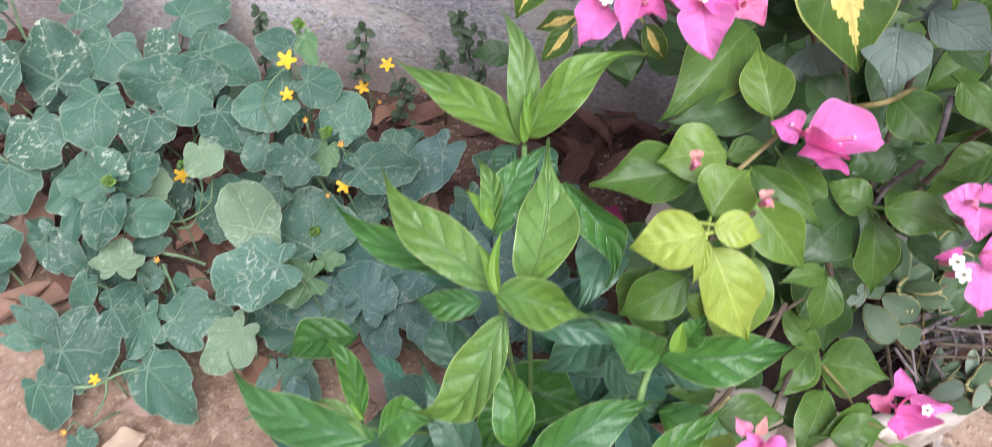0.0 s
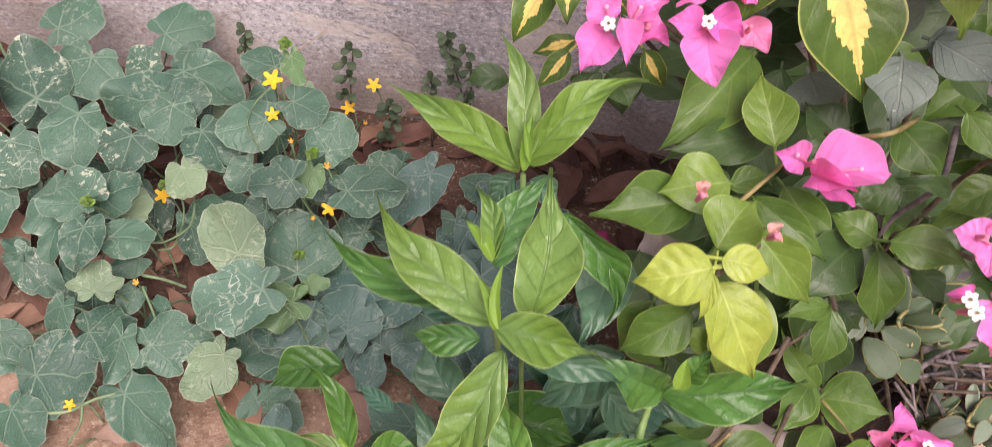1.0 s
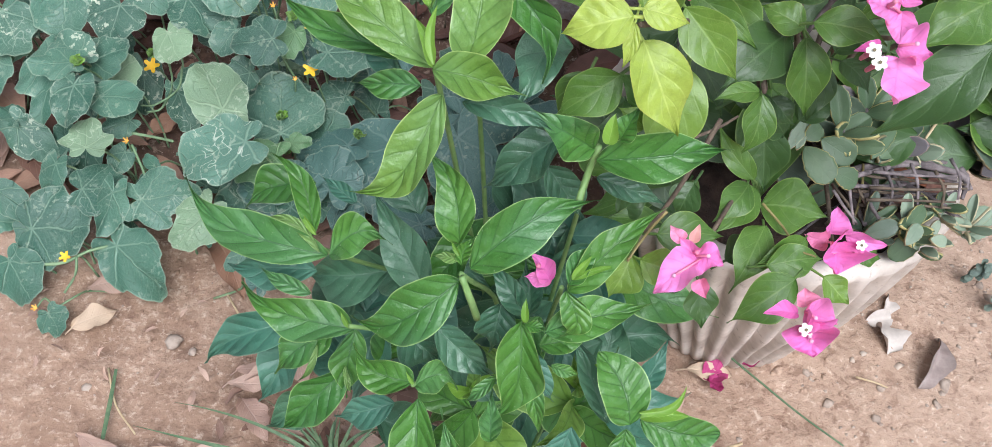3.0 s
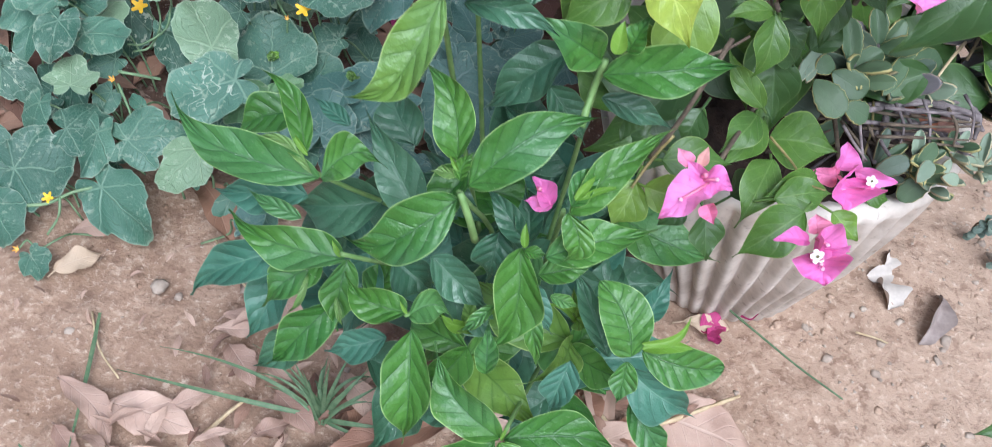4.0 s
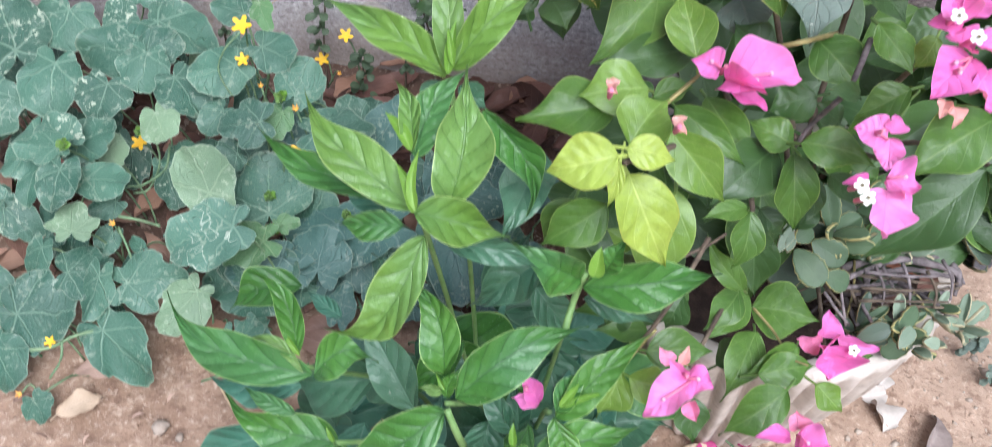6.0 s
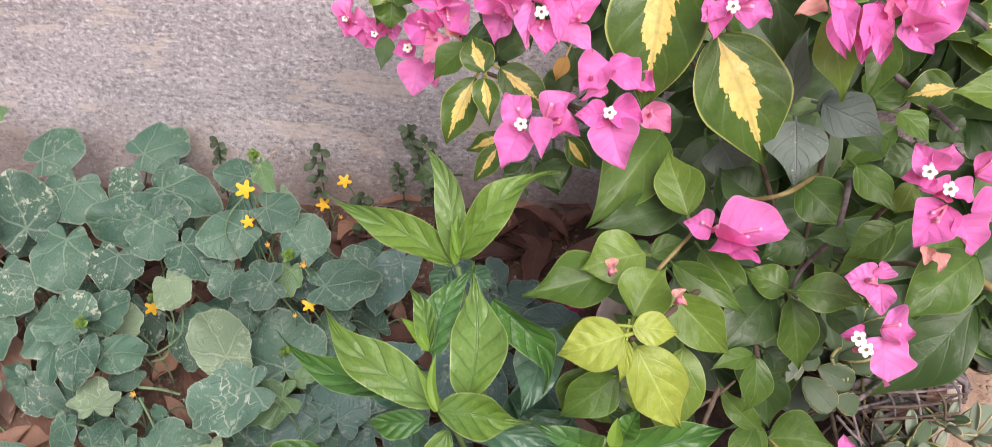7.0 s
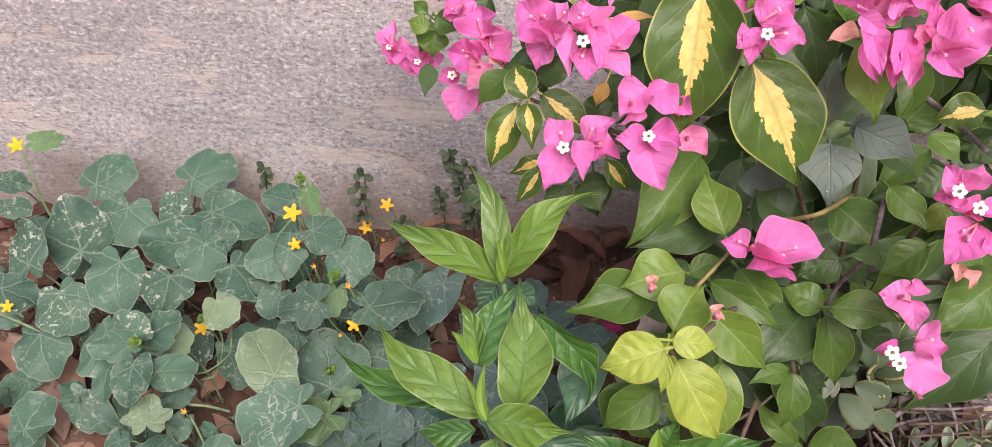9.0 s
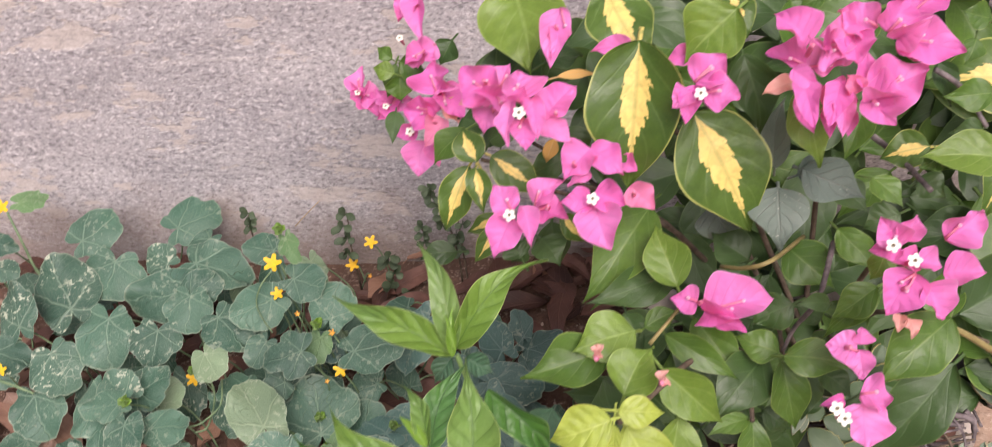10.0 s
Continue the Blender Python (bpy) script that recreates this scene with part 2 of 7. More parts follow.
BOUG = {
    "n": blade_mat("bougainvillea_green", (0.058, 0.134, 0.019), (0.098, 0.192, 0.029), (0.19, 0.29, 0.09), (0.36, 0.46, 0.13), 0.42, 0.45, 0.18, 4.0, 1.7, 0.07, 0.4, veins=0.42, net_depth=0.02, mesh=0.10, pucker_shade=0.06),
    # dark: the same green with shade put into its colour, for inner leaves
    "dark": blade_mat("bougainvillea_shaded", (0.032, 0.076, 0.018), (0.058, 0.116, 0.029), (0.11, 0.19, 0.07), (0.2, 0.29, 0.1), 0.44, 0.45, 0.12, 4.0, 1.7, 0.07, 0.3, veins=0.28, net_depth=0.02, pucker_shade=0.06),
    "light": blade_mat("bougainvillea_light", (0.130, 0.230, 0.032), (0.178, 0.290, 0.046), (0.31, 0.43, 0.13), (0.40, 0.52, 0.15), 0.42, 0.45, 0.2, 4.0, 1.7, 0.07, 0.4, veins=0.42, net_depth=0.02, mesh=0.10, pucker_shade=0.06),
    "lime": blade_mat("bougainvillea_lime", (0.33, 0.43, 0.065), (0.42, 0.52, 0.090), (0.58, 0.68, 0.18), (0.40, 0.38, 0.08), 0.42, 0.45, 0.22, 4.0, 1.7, 0.10, 0.5, veins=0.5, net_depth=0.02, mesh=0.12, pucker_shade=0.11),
    "var": blade_mat("bougainvillea_variegated", (0.054, 0.116, 0.018), (0.086, 0.164, 0.026), (0.19, 0.30, 0.09), (0.50, 0.54, 0.16), 0.42, 0.45, 0.18, 4.0, 1.7, 0.07, 0.8, patch=(0.86, 0.66, 0.20), veins=0.35, net_depth=0.02, mesh=0.10, pucker_shade=0.06),
    "grey": blade_mat("weed_grey", (0.135, 0.185, 0.155), (0.19, 0.245, 0.20), (0.24, 0.28, 0.24), (0.2, 0.25, 0.2), 0.55, 0.35, 0.12, 5.0, 2.0, 0.4, 0.3, specks=0.9, net_depth=0.05),
    "tan": blade_mat("bougainvillea_dry", (0.55, 0.34, 0.10), (0.66, 0.42, 0.14), (0.6, 0.45, 0.25), (0.4, 0.25, 0.1), 0.6, 0.3, 0.2, quilt=0.2, net_depth=0.03),
}
BRACT = {
    "n": blade_mat("bract_pink", (0.86, 0.185, 0.60), (0.94, 0.33, 0.75), (0.72, 0.09, 0.47), (0.94, 0.48, 0.78), 0.5, 0.35, 0.36, 5.0, 1.6, 0.18, 0.45, veins=0.10, net_depth=0.02, pucker_shade=0.08),
    "fade": blade_mat("bract_fading", (0.84, 0.25, 0.50), (0.90, 0.36, 0.58), (0.74, 0.22, 0.42), (0.88, 0.46, 0.62), 0.55, 0.3, 0.32, 5.0, 1.8, 0.3, 0.4, veins=0.2, net_depth=0.02),
    "pale": blade_mat("bract_faded", (0.78, 0.40, 0.40), (0.84, 0.50, 0.45), (0.74, 0.32, 0.36), (0.8, 0.46, 0.4), 0.6, 0.25, 0.3, 4.0, 2.0, 0.2, 0.3, veins=0.25, net_depth=0.05),
}
KAL = {
    "n": blade_mat("succulent_green", (0.060, 0.105, 0.052), (0.100, 0.152, 0.078), (0.18, 0.25, 0.15), (0.42, 0.37, 0.15), 0.5, 0.4, 0.08, 3.0, 1.0, 0.05, 0.9, veins=0.1, net_depth=0.02),
    "pale": blade_mat("succulent_pale", (0.18, 0.24, 0.165), (0.25, 0.31, 0.22), (0.30, 0.36, 0.26), (0.48, 0.40, 0.24), 0.5, 0.4, 0.08, 3.0, 1.0, 0.05, 0.8, veins=0.1, net_depth=0.02),
    # shaded copy of the succulent green, the shadow being in the colour
    "dark": blade_mat("succulent_shaded", (0.055, 0.085, 0.055), (0.09, 0.125, 0.085), (0.13, 0.17, 0.11), (0.28, 0.22, 0.11), 0.5, 0.4, 0.08, 3.0, 1.0, 0.05, 0.7, veins=0.1, net_depth=0.02),
    "lilac": blade_mat("succulent_lilac", (0.105, 0.095, 0.10), (0.18, 0.165, 0.17), (0.24, 0.22, 0.22), (0.36, 0.26, 0.21), 0.5, 0.4, 0.08, 3.0, 1.0, 0.05, 0.7, veins=0.1, net_depth=0.02),
}
DRY = [
    blade_mat("dry_leaf_pink", (0.27, 0.165, 0.125), (0.56, 0.395, 0.315), (0.64, 0.49, 0.42), (0.30, 0.17, 0.12), 0.55, 0.4, 0.08, 7.0, 1.6, 0.25, 0.5, veins=0.25, net_depth=0.05, specks=0.25),
    blade_mat("dry_leaf_tan", (0.22, 0.11, 0.07), (0.39, 0.225, 0.15), (0.50, 0.34, 0.25), (0.24, 0.12, 0.075), 0.58, 0.4, 0.08, 7.0, 1.6, 0.22, 0.5, veins=0.2, net_depth=0.05),
    blade_mat("dry_leaf_brown", (0.055, 0.025, 0.019), (0.20, 0.095, 0.070), (0.24, 0.14, 0.10), (0.11, 0.05, 0.03), 0.55, 0.4, 0.06, 7.0, 1.6, 0.2, 0.5, veins=0.2, net_depth=0.05),
    blade_mat("dry_leaf_pale", (0.46, 0.34, 0.24), (0.62, 0.50, 0.37), (0.66, 0.54, 0.42), (0.36, 0.23, 0.14), 0.6, 0.35, 0.08, 7.0, 1.6, 0.2, 0.4, veins=0.15, net_depth=0.05),
]
LITTER = [
    blade_mat("litter_brown", (0.026, 0.013, 0.010), (0.175, 0.082, 0.060), (0.24, 0.13, 0.10), (0.08, 0.04, 0.025), 0.55, 0.4, 0.05, 7.0, 1.6, 0.2, 0.5, veins=0.2, net_depth=0.05, island=True),
    blade_mat("litter_tan", (0.11, 0.052, 0.036), (0.36, 0.215, 0.15), (0.42, 0.28, 0.2), (0.2, 0.1, 0.06), 0.58, 0.4, 0.06, 7.0, 1.6, 0.2, 0.5, veins=0.2, net_depth=0.05, island=True),
    blade_mat("litter_pink", (0.17, 0.095, 0.07), (0.58, 0.41, 0.32), (0.5, 0.36, 0.3), (0.25, 0.14, 0.1), 0.58, 0.4, 0.06, 7.0, 1.6, 0.2, 0.5, veins=0.2, net_depth=0.05, island=True),
]
WEED = blade_mat("weed_green", (0.055, 0.085, 0.045), (0.095, 0.135, 0.075), (0.16, 0.2, 0.13), (0.16, 0.2, 0.12), 0.55, 0.35, 0.1, 3.0, 1.0, 0.1, 0.3, veins=0.2, net_depth=0.02)
WILT = blade_mat("bract_wilted", (0.36, 0.03, 0.15), (0.46, 0.06, 0.2), (0.3, 0.03, 0.12), (0.3, 0.05, 0.12), 0.6, 0.3, 0.15)
STALK = plain_mat("stalk_green", (0.13, 0.24, 0.07), (0.22, 0.34, 0.12), 0.55, 90, 0.3)
VINE = plain_mat("vine_stalk", (0.12, 0.20, 0.10), (0.24, 0.33, 0.18), 0.6, 90, 0.3)
BARK = plain_mat("bark", (0.075, 0.055, 0.04), (0.17, 0.13, 0.09), 0.85, 120, 0.8, 0.002)
TWIG = plain_mat("grey_twig", (0.075, 0.062, 0.062), (0.25, 0.21, 0.21), 0.85, 140, 0.7, 0.001)
GOLD = plain_mat("young_branch", (0.17, 0.14, 0.05), (0.30, 0.25, 0.10), 0.6, 90, 0.4)
STRAW = plain_mat("straw", (0.42, 0.31, 0.18), (0.56, 0.45, 0.29), 0.7, 150, 0.4)
YELLOW = plain_mat("petal_yellow", (0.85, 0.48, 0.02), (0.92, 0.60, 0.03), 0.5, 200, 0.3, 0.0005, 0.3, 0.2)
ORANGE = plain_mat("petal_withered", (0.75, 0.38, 0.06), (0.85, 0.50, 0.12), 0.6, 200, 0.3, 0.0005, 0.3, 0.2)
WHITE = plain_mat("floret_white", (0.80, 0.80, 0.68), (0.88, 0.88, 0.80), 0.5, 200, 0.2, 0.0005, 0.3, 0.15)
BUD_PALE = plain_mat("bud_tip_pale", (0.80, 0.42, 0.58), (0.88, 0.60, 0.70), 0.5, 200, 0.2, 0.0005, 0.3, 0.2)
EYE_DARK = plain_mat("floret_eye", (0.07, 0.055, 0.025), (0.16, 0.12, 0.05), 0.6, 200, 0.2)
TUBE_PINK = plain_mat("floret_tube", (0.75, 0.20, 0.36), (0.85, 0.34, 0.45), 0.5, 200, 0.2, 0.0005, 0.3, 0.2)
GRASS = plain_mat("grass_blade", (0.085, 0.150, 0.075), (0.165, 0.235, 0.125), 0.55, 160, 0.3, 0.0006, 0.4, 0.15)
STONE = plain_mat("pale_stone", (0.25, 0.19, 0.15), (0.46, 0.38, 0.31), 0.85, 70, 0.6, 0.002)
PETAL = plain_mat("dry_petal", (0.44, 0.39, 0.35), (0.60, 0.54, 0.49), 0.7, 90, 0.4, 0.001)
SHARD = plain_mat("dry_curl", (0.20, 0.155, 0.14), (0.33, 0.27, 0.245), 0.7, 60, 0.4, 0.001)


def soil_mat():
    s = Shade("soil")
    big, mid, fine = s.noise(2.2, 3), s.noise(13, 6, 0.62), s.noise(170, 5, 0.65)
    col = s.mix(s.step(mid, 0.30, 0.70), (0.237, 0.149, 0.102), (0.388, 0.267, 0.194))
    col = s.mix(s.step(big, 0.35, 0.65, 0.0, 0.5), col, (0.328, 0.222, 0.153))
    col = s.mix(s.step(fine, 0.52, 0.75, 0.0, 0.5), col, (0.686, 0.555, 0.446))
    col = s.mix(s.step(fine, 0.45, 0.28, 0.0, 0.55), col, (0.252, 0.157, 0.109))
    way = s.node("ShaderNodeSeparateXYZ")
    s.t.links.new(s.place(), way.inputs[0])
    edge = s.math("MULTIPLY_ADD", s.noise(6, 4, 0.6), 0.35, way.outputs[0])
    dust = s.math("MULTIPLY", s.step(edge, 0.32, 0.56), s.math("MULTIPLY", s.step(edge, 1.5, 0.9), s.math("MULTIPLY", s.step(s.math("MULTIPLY_ADD", s.noise(3, 3), 0.8, way.outputs[1]), -0.6, 0.1), s.step(way.outputs[1], 1.1, 0.9))))
    dust = s.math("MAXIMUM", dust, s.step(s.noise(1.1, 5, 0.6), 0.52, 0.66))
    col = s.mix(s.math("MULTIPLY", dust, 0.6), col, (0.464, 0.341, 0.257))
    # dark humus from rotted leaves; shade under the plants is painted in too
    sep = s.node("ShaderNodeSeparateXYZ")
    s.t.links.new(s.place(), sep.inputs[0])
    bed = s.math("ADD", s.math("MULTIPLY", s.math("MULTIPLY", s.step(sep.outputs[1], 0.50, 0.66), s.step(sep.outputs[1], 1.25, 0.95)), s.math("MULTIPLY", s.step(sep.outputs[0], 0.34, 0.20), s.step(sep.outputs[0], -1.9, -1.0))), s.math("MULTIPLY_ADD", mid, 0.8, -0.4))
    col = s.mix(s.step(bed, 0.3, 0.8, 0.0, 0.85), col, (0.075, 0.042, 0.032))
    clod = s.noise(78, 5, 0.66)
    col = s.mix(s.math("MULTIPLY", s.step(clod, 0.50, 0.36, 0.0, 0.75), s.step(s.noise(5, 3), 0.35, 0.6, 0.35, 1.0)), col, (0.192, 0.116, 0.081))
    col = s.mix(s.step(clod, 0.56, 0.70, 0.0, 0.4), col, (0.625, 0.484, 0.372))
    lump = s.noise(150, 4, 0.7, None, 0.4)
    # highlights on the lumps and shadow between them are coloured in
    col = s.mix(s.step(lump, 0.57, 0.68, 0.0, 0.5), col, (0.665, 0.535, 0.426))
    col = s.mix(s.step(lump, 0.42, 0.32, 0.0, 0.55), col, (0.151, 0.093, 0.065))
    grit = s.cells(120)
    h = s.math("ADD", s.math("ADD", s.math("MULTIPLY_ADD", mid, 1.8, s.math("MULTIPLY", lump, 0.5)), s.math("MULTIPLY", clod, 1.0)), s.math("ADD", s.math("MULTIPLY", fine, 0.35), s.math("MULTIPLY", s.step(grit, 0.0, 0.5, 1.0, 0.0), 0.15)))
    s.bump(h, 0.7, 0.0042)
    return s.done(col, 0.95, 0.2)


def plaster_mat():
    s = Shade("grey_plaster")
    flat = s.place((1.0, 1.0, 2.2))
    cloud, blot = s.noise(3.2, 4, 0.6, s.place((1.0, 1.0, 2.0))), s.noise(5.0, 6, 0.68, flat)
    worm, pit, grain = s.noise(185.0, 3, 0.70, s.place((1.0, 1.0, 1.3)), 0.3), s.noise(60.0, 6, 0.75, s.place((1.0, 1.0, 1.6))), s.noise(430, 3, 0.65)
    comb = s.noise(11.0, 6, 0.72, s.place((1.0, 1.0, 8.0)))
    col = s.mix(s.step(cloud, 0.38, 0.62), (0.415, 0.40, 0.415), (0.53, 0.513, 0.52))
    col = s.mix(s.step(blot, 0.50, 0.40, 0.0, 0.35), col, (0.36, 0.347, 0.365))
    # smooth beige skin left by the trowel among the pitted cement
    skin = s.step(s.math("MULTIPLY_ADD", s.noise(38, 4, 0.7, flat), 0.35, s.noise(8.5, 5, 0.66, flat)), 0.725, 0.765)
    col = s.mix(s.math("MULTIPLY", skin, 0.6), col, (0.62, 0.555, 0.495))
    rough = s.math("MULTIPLY_ADD", skin, -0.62, 1.0)
    # relief shading of the cement put into colour: dark hollows, pale ridges
    col = s.mix(s.math("MULTIPLY", s.step(worm, 0.475, 0.37, 0.0, 0.72), rough), col, (0.20, 0.19, 0.20))
    col = s.mix(s.math("MULTIPLY", s.step(worm, 0.535, 0.64, 0.0, 0.66), rough), col, (0.78, 0.76, 0.765))
    col = s.mix(s.step(pit, 0.45, 0.34, 0.0, 0.5), col, (0.24, 0.225, 0.235))
    col = s.mix(s.step(comb, 0.55, 0.67, 0.0, 0.32), col, (0.70, 0.675, 0.66))
    col = s.mix(s.step(comb, 0.44, 0.34, 0.0, 0.3), col, (0.27, 0.26, 0.27))
    col = s.mix(s.step(grain, 0.58, 0.70, 0.0, 0.2), col, (0.75, 0.73, 0.72))
    crack = s.math("ABSOLUTE", s.math("SUBTRACT", s.noise(4.5, 6, 0.7, None, 0.8), 0.5))
    col = s.mix(s.step(crack, 0.0, 0.003, 0.4, 0.0), col, (0.25, 0.22, 0.21))
    # soil dirt on the wall's foot, with shade behind the plants painted in
    sep = s.node("ShaderNodeSeparateXYZ")
    s.t.links.new(s.place(), sep.inputs[0])
    foot_dirt_shade = s.step(s.math("MULTIPLY_ADD", s.noise(14, 5, 0.65), 0.22, sep.outputs[2]), 0.23, 0.12)
    col = s.mix(s.math("MULTIPLY", foot_dirt_shade, 0.62), col, (0.27, 0.195, 0.15))
    h = s.math("ADD", s.math("MULTIPLY", worm, rough), s.math("ADD", s.math("MULTIPLY", pit, 0.8), s.math("MULTIPLY_ADD", comb, 0.6, s.math("MULTIPLY", grain, 0.3))))
    s.bump(h, 0.7, 0.0020)
    return s.done(col, 0.9, 0.2)


def pot_mat():
    s = Shade("weathered_concrete")
    mid, fine = s.noise(22, 5, 0.6), s.noise(170, 4)
    col = s.mix(s.step(mid, 0.3, 0.7), (0.44, 0.38, 0.325), (0.68, 0.615, 0.555))
    col = s.mix(s.step(fine, 0.42, 0.25, 0.0, 0.5), col, (0.25, 0.2, 0.16))
    s.bump(s.math("ADD", mid, s.math("MULTIPLY", fine, 0.4)), 0.6, 0.003)
    return s.done(col, 0.9, 0.2)


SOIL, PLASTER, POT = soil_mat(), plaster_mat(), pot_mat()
HUMUS = plain_mat("potting_soil", (0.03, 0.02, 0.016), (0.08, 0.05, 0.038), 0.95, 90, 0.8, 0.004)
CLAY = plain_mat("terracotta", (0.30, 0.11, 0.06), (0.40, 0.16, 0.09), 0.85, 60, 0.4)


# ---- building helpers ----
rnd = random.Random(7)
FACING = Vector((0.0, -0.62, 0.78))


def part(name, verts, faces, material, parent=None, label="", uvs=None, smooth=True):
    """One mesh object under a thing or a part; uvs: layer name to one pair per vertex."""
    me = bpy.data.meshes.new(name)
    me.from_pydata([tuple(v) for v in verts], [], faces)
    me.materials.append(material)
    for layer, pairs in (uvs or {}).items():
        data = me.uv_layers.new(name=layer).data
        ids = np.empty(len(me.loops), dtype=np.int32)
        me.loops.foreach_get("vertex_index", ids)
        data.foreach_set("uv", np.asarray(pairs, dtype=np.float32)[ids].ravel())
    me.polygons.foreach_set("use_smooth", [smooth] * len(me.polygons))
    ob = new(name, me)
    if parent:
        ob.parent = parent
    if label:
        ob["label"] = label
    return ob


def thing(name, label, category, group="", kind=""):
    return tagged(new(name), label, category, group, kind)


def frame_of(base, tip, roll=0.0, facing=FACING):
    """Length, and the axes across, along and out of a blade from base to tip."""
    along = Vector(tip) - Vector(base)
    size = along.length
    along.normalize()
    out = facing - along * facing.dot(along)
    out.normalize()
    across = along.cross(out)
    if roll:
        turn = Matrix.Rotation(radians(roll), 3, along)
        across, out = turn @ across, turn @ out
    return size, across, along, out


def blade(base, tip, width, a=0.55, b=0.95, fold=0.18, bow=0.06, wave=0.05, hook=0.0, sway=0.0, roll=0.0, facing=FACING, n=14, m=4, scallop=0, thick=0.0, stalk=0.0, seed=0.0, quilt=0.0, twist=0.0, torn=0.0, curl=0.0, edge=0.0, drip=0.0):
    """Vertices, faces and uv of one leaf blade."""
    size, across, along, out = frame_of(base, tip, roll, facing)
    peak = a / (a + b)
    top = peak ** a * (1 - peak) ** b
    verts, uv, faces = [], [], []
    for i in range(n + 1):
        s = i / n
        s = s * s * (3 - 2 * s) * 0.35 + s * 0.65
        half = width / 2 * (max(s, 0.002) ** a * max(1 - s, 0.0015) ** b) / top
        half *= 1 - drip * min(1.0, max(0.0, (s - 0.48) / 0.44)) ** 1.4
        if scallop:
            half *= 1 + 0.05 * math.cos(s * scallop * 2 * math.pi)
        lift = bow * size * 4 * s * (1 - s) - hook * size * max(0.0, s - 0.6) ** 2 * 6
        side = sway * size * math.sin(s * math.pi) + curl * size * (max(0.0, s - 0.55) ** 2 * 5 - s)
        if torn:
            half *= 1 + torn * noise.noise((s * 7 + seed * 3, seed, 0.0))
        ang = radians(twist) * (s - 0.4)
        xx, oo = across * math.cos(ang) + out * math.sin(ang), out * math.cos(ang) - across * math.sin(ang)
        for j in range(-m, m + 1):
            u = j / m
            reach = half * (1 + edge * math.sin(s * 9 + seed * 2 + (2.1 if u > 0 else 0.0)) * min(1.0, 5 * s))
            rip = wave * width * u * u * math.sin(s * 11 + seed + (1.7 if u > 0 else 0.0))
            cup = fold * half * abs(u) ** 1.3
            if quilt:
                cup -= quilt * width * math.cos(2 * math.pi * (6.0 * s - 1.3 * abs(u))) * min(1.0, abs(u) * 3) * (1 - abs(u) ** 4)
            p = Vector(base) + along * (size * s) + across * side + out * lift + xx * (reach * u) + oo * (cup + rip)
            verts.append(p)
            uv.append((u * 0.5 + 0.5, s))
    row = 2 * m + 1
    for i in range(n):
        for j in range(row - 1):
            k = i * row + j
            faces.append((k, k + 1, k + row + 1, k + row))
    if thick:
        count = len(verts)
        verts += [v - out * thick for v in verts]
        uv += uv
        faces += [tuple(k + count for k in reversed(f)) for f in faces]
        ring = list(range(row)) + [i * row + row - 1 for i in range(1, n + 1)] + [n * row + j for j in range(row - 2, -1, -1)] + [i * row for i in range(n - 1, 0, -1)]
        faces += [(ring[i], ring[i - 1], ring[i - 1] + count, ring[i] + count) for i in range(len(ring))]
    if stalk:
        tail = Vector(base) - along * stalk - out * stalk * 1.3
        r, k = width * 0.022 + 0.0004, len(verts)
        for c, w in ((tail, 1.1), (Vector(base) + along * size * 0.03, 0.9)):
            for q in range(5):
                ang = q * 2 * math.pi / 5
                verts.append(c + across * (math.cos(ang) * r * w) + out * (math.sin(ang) * r * w - r * 0.6))
                uv.append((0.5, 0.02))
        faces += [(k + q, k + (q + 1) % 5, k + 5 + (q + 1) % 5, k + 5 + q) for q in range(5)]
    return verts, faces, uv


def tube(name, points, r0, r1, material, parent=None, label="", sides=7, smooth=4, bumps=0.0):
    """A tapered stem that glides through the points."""
    pts = [Vector(p) for p in points]
    ext = [pts[0] * 2 - pts[1]] + pts + [pts[-1] * 2 - pts[-2]]
    line = []
    for i in range(1, len(ext) - 2):
        for k in range(smooth):
            t = k / smooth
            p0, p1, p2, p3 = ext[i - 1], ext[i], ext[i + 1], ext[i + 2]
            line.append(0.5 * (2 * p1 + (p2 - p0) * t + (2 * p0 - 5 * p1 + 4 * p2 - p3) * t * t + (3 * p1 - p0 - 3 * p2 + p3) * t ** 3))
    line.append(pts[-1])
    verts, faces = [], []
    ref = Vector((0.31, 0.73, 0.61))
    for i, p in enumerate(line):
        d = (line[min(i + 1, len(line) - 1)] - line[max(i - 1, 0)]).normalized()
        x = d.cross(ref).normalized()
        y = d.cross(x)
        r = r0 + (r1 - r0) * i / (len(line) - 1)
        r *= 1 + bumps * math.sin(i * 2.3)
        for q in range(sides):
            ang = q * 2 * math.pi / sides
            verts.append(p + x * (math.cos(ang) * r) + y * (math.sin(ang) * r))
    for i in range(len(line) - 1):
        for q in range(sides):
            k = i * sides
            faces.append((k + q, k + (q + 1) % sides, k + sides + (q + 1) % sides, k + sides + q))
    faces += [tuple(reversed(range(sides))), tuple(range(len(verts) - sides, len(verts)))]
    return part(name, verts, faces, material, parent, label)


# ---- ground and wall ----
def ground_height(x, y):
    h = 0.010 * noise.fractal((x * 3, y * 3, 1.0), 1.0, 2.0, 3) + 0.0035 * noise.fractal((x * 28, y * 28, 4.0), 1.0, 2.0, 3)
    return h - 0.004


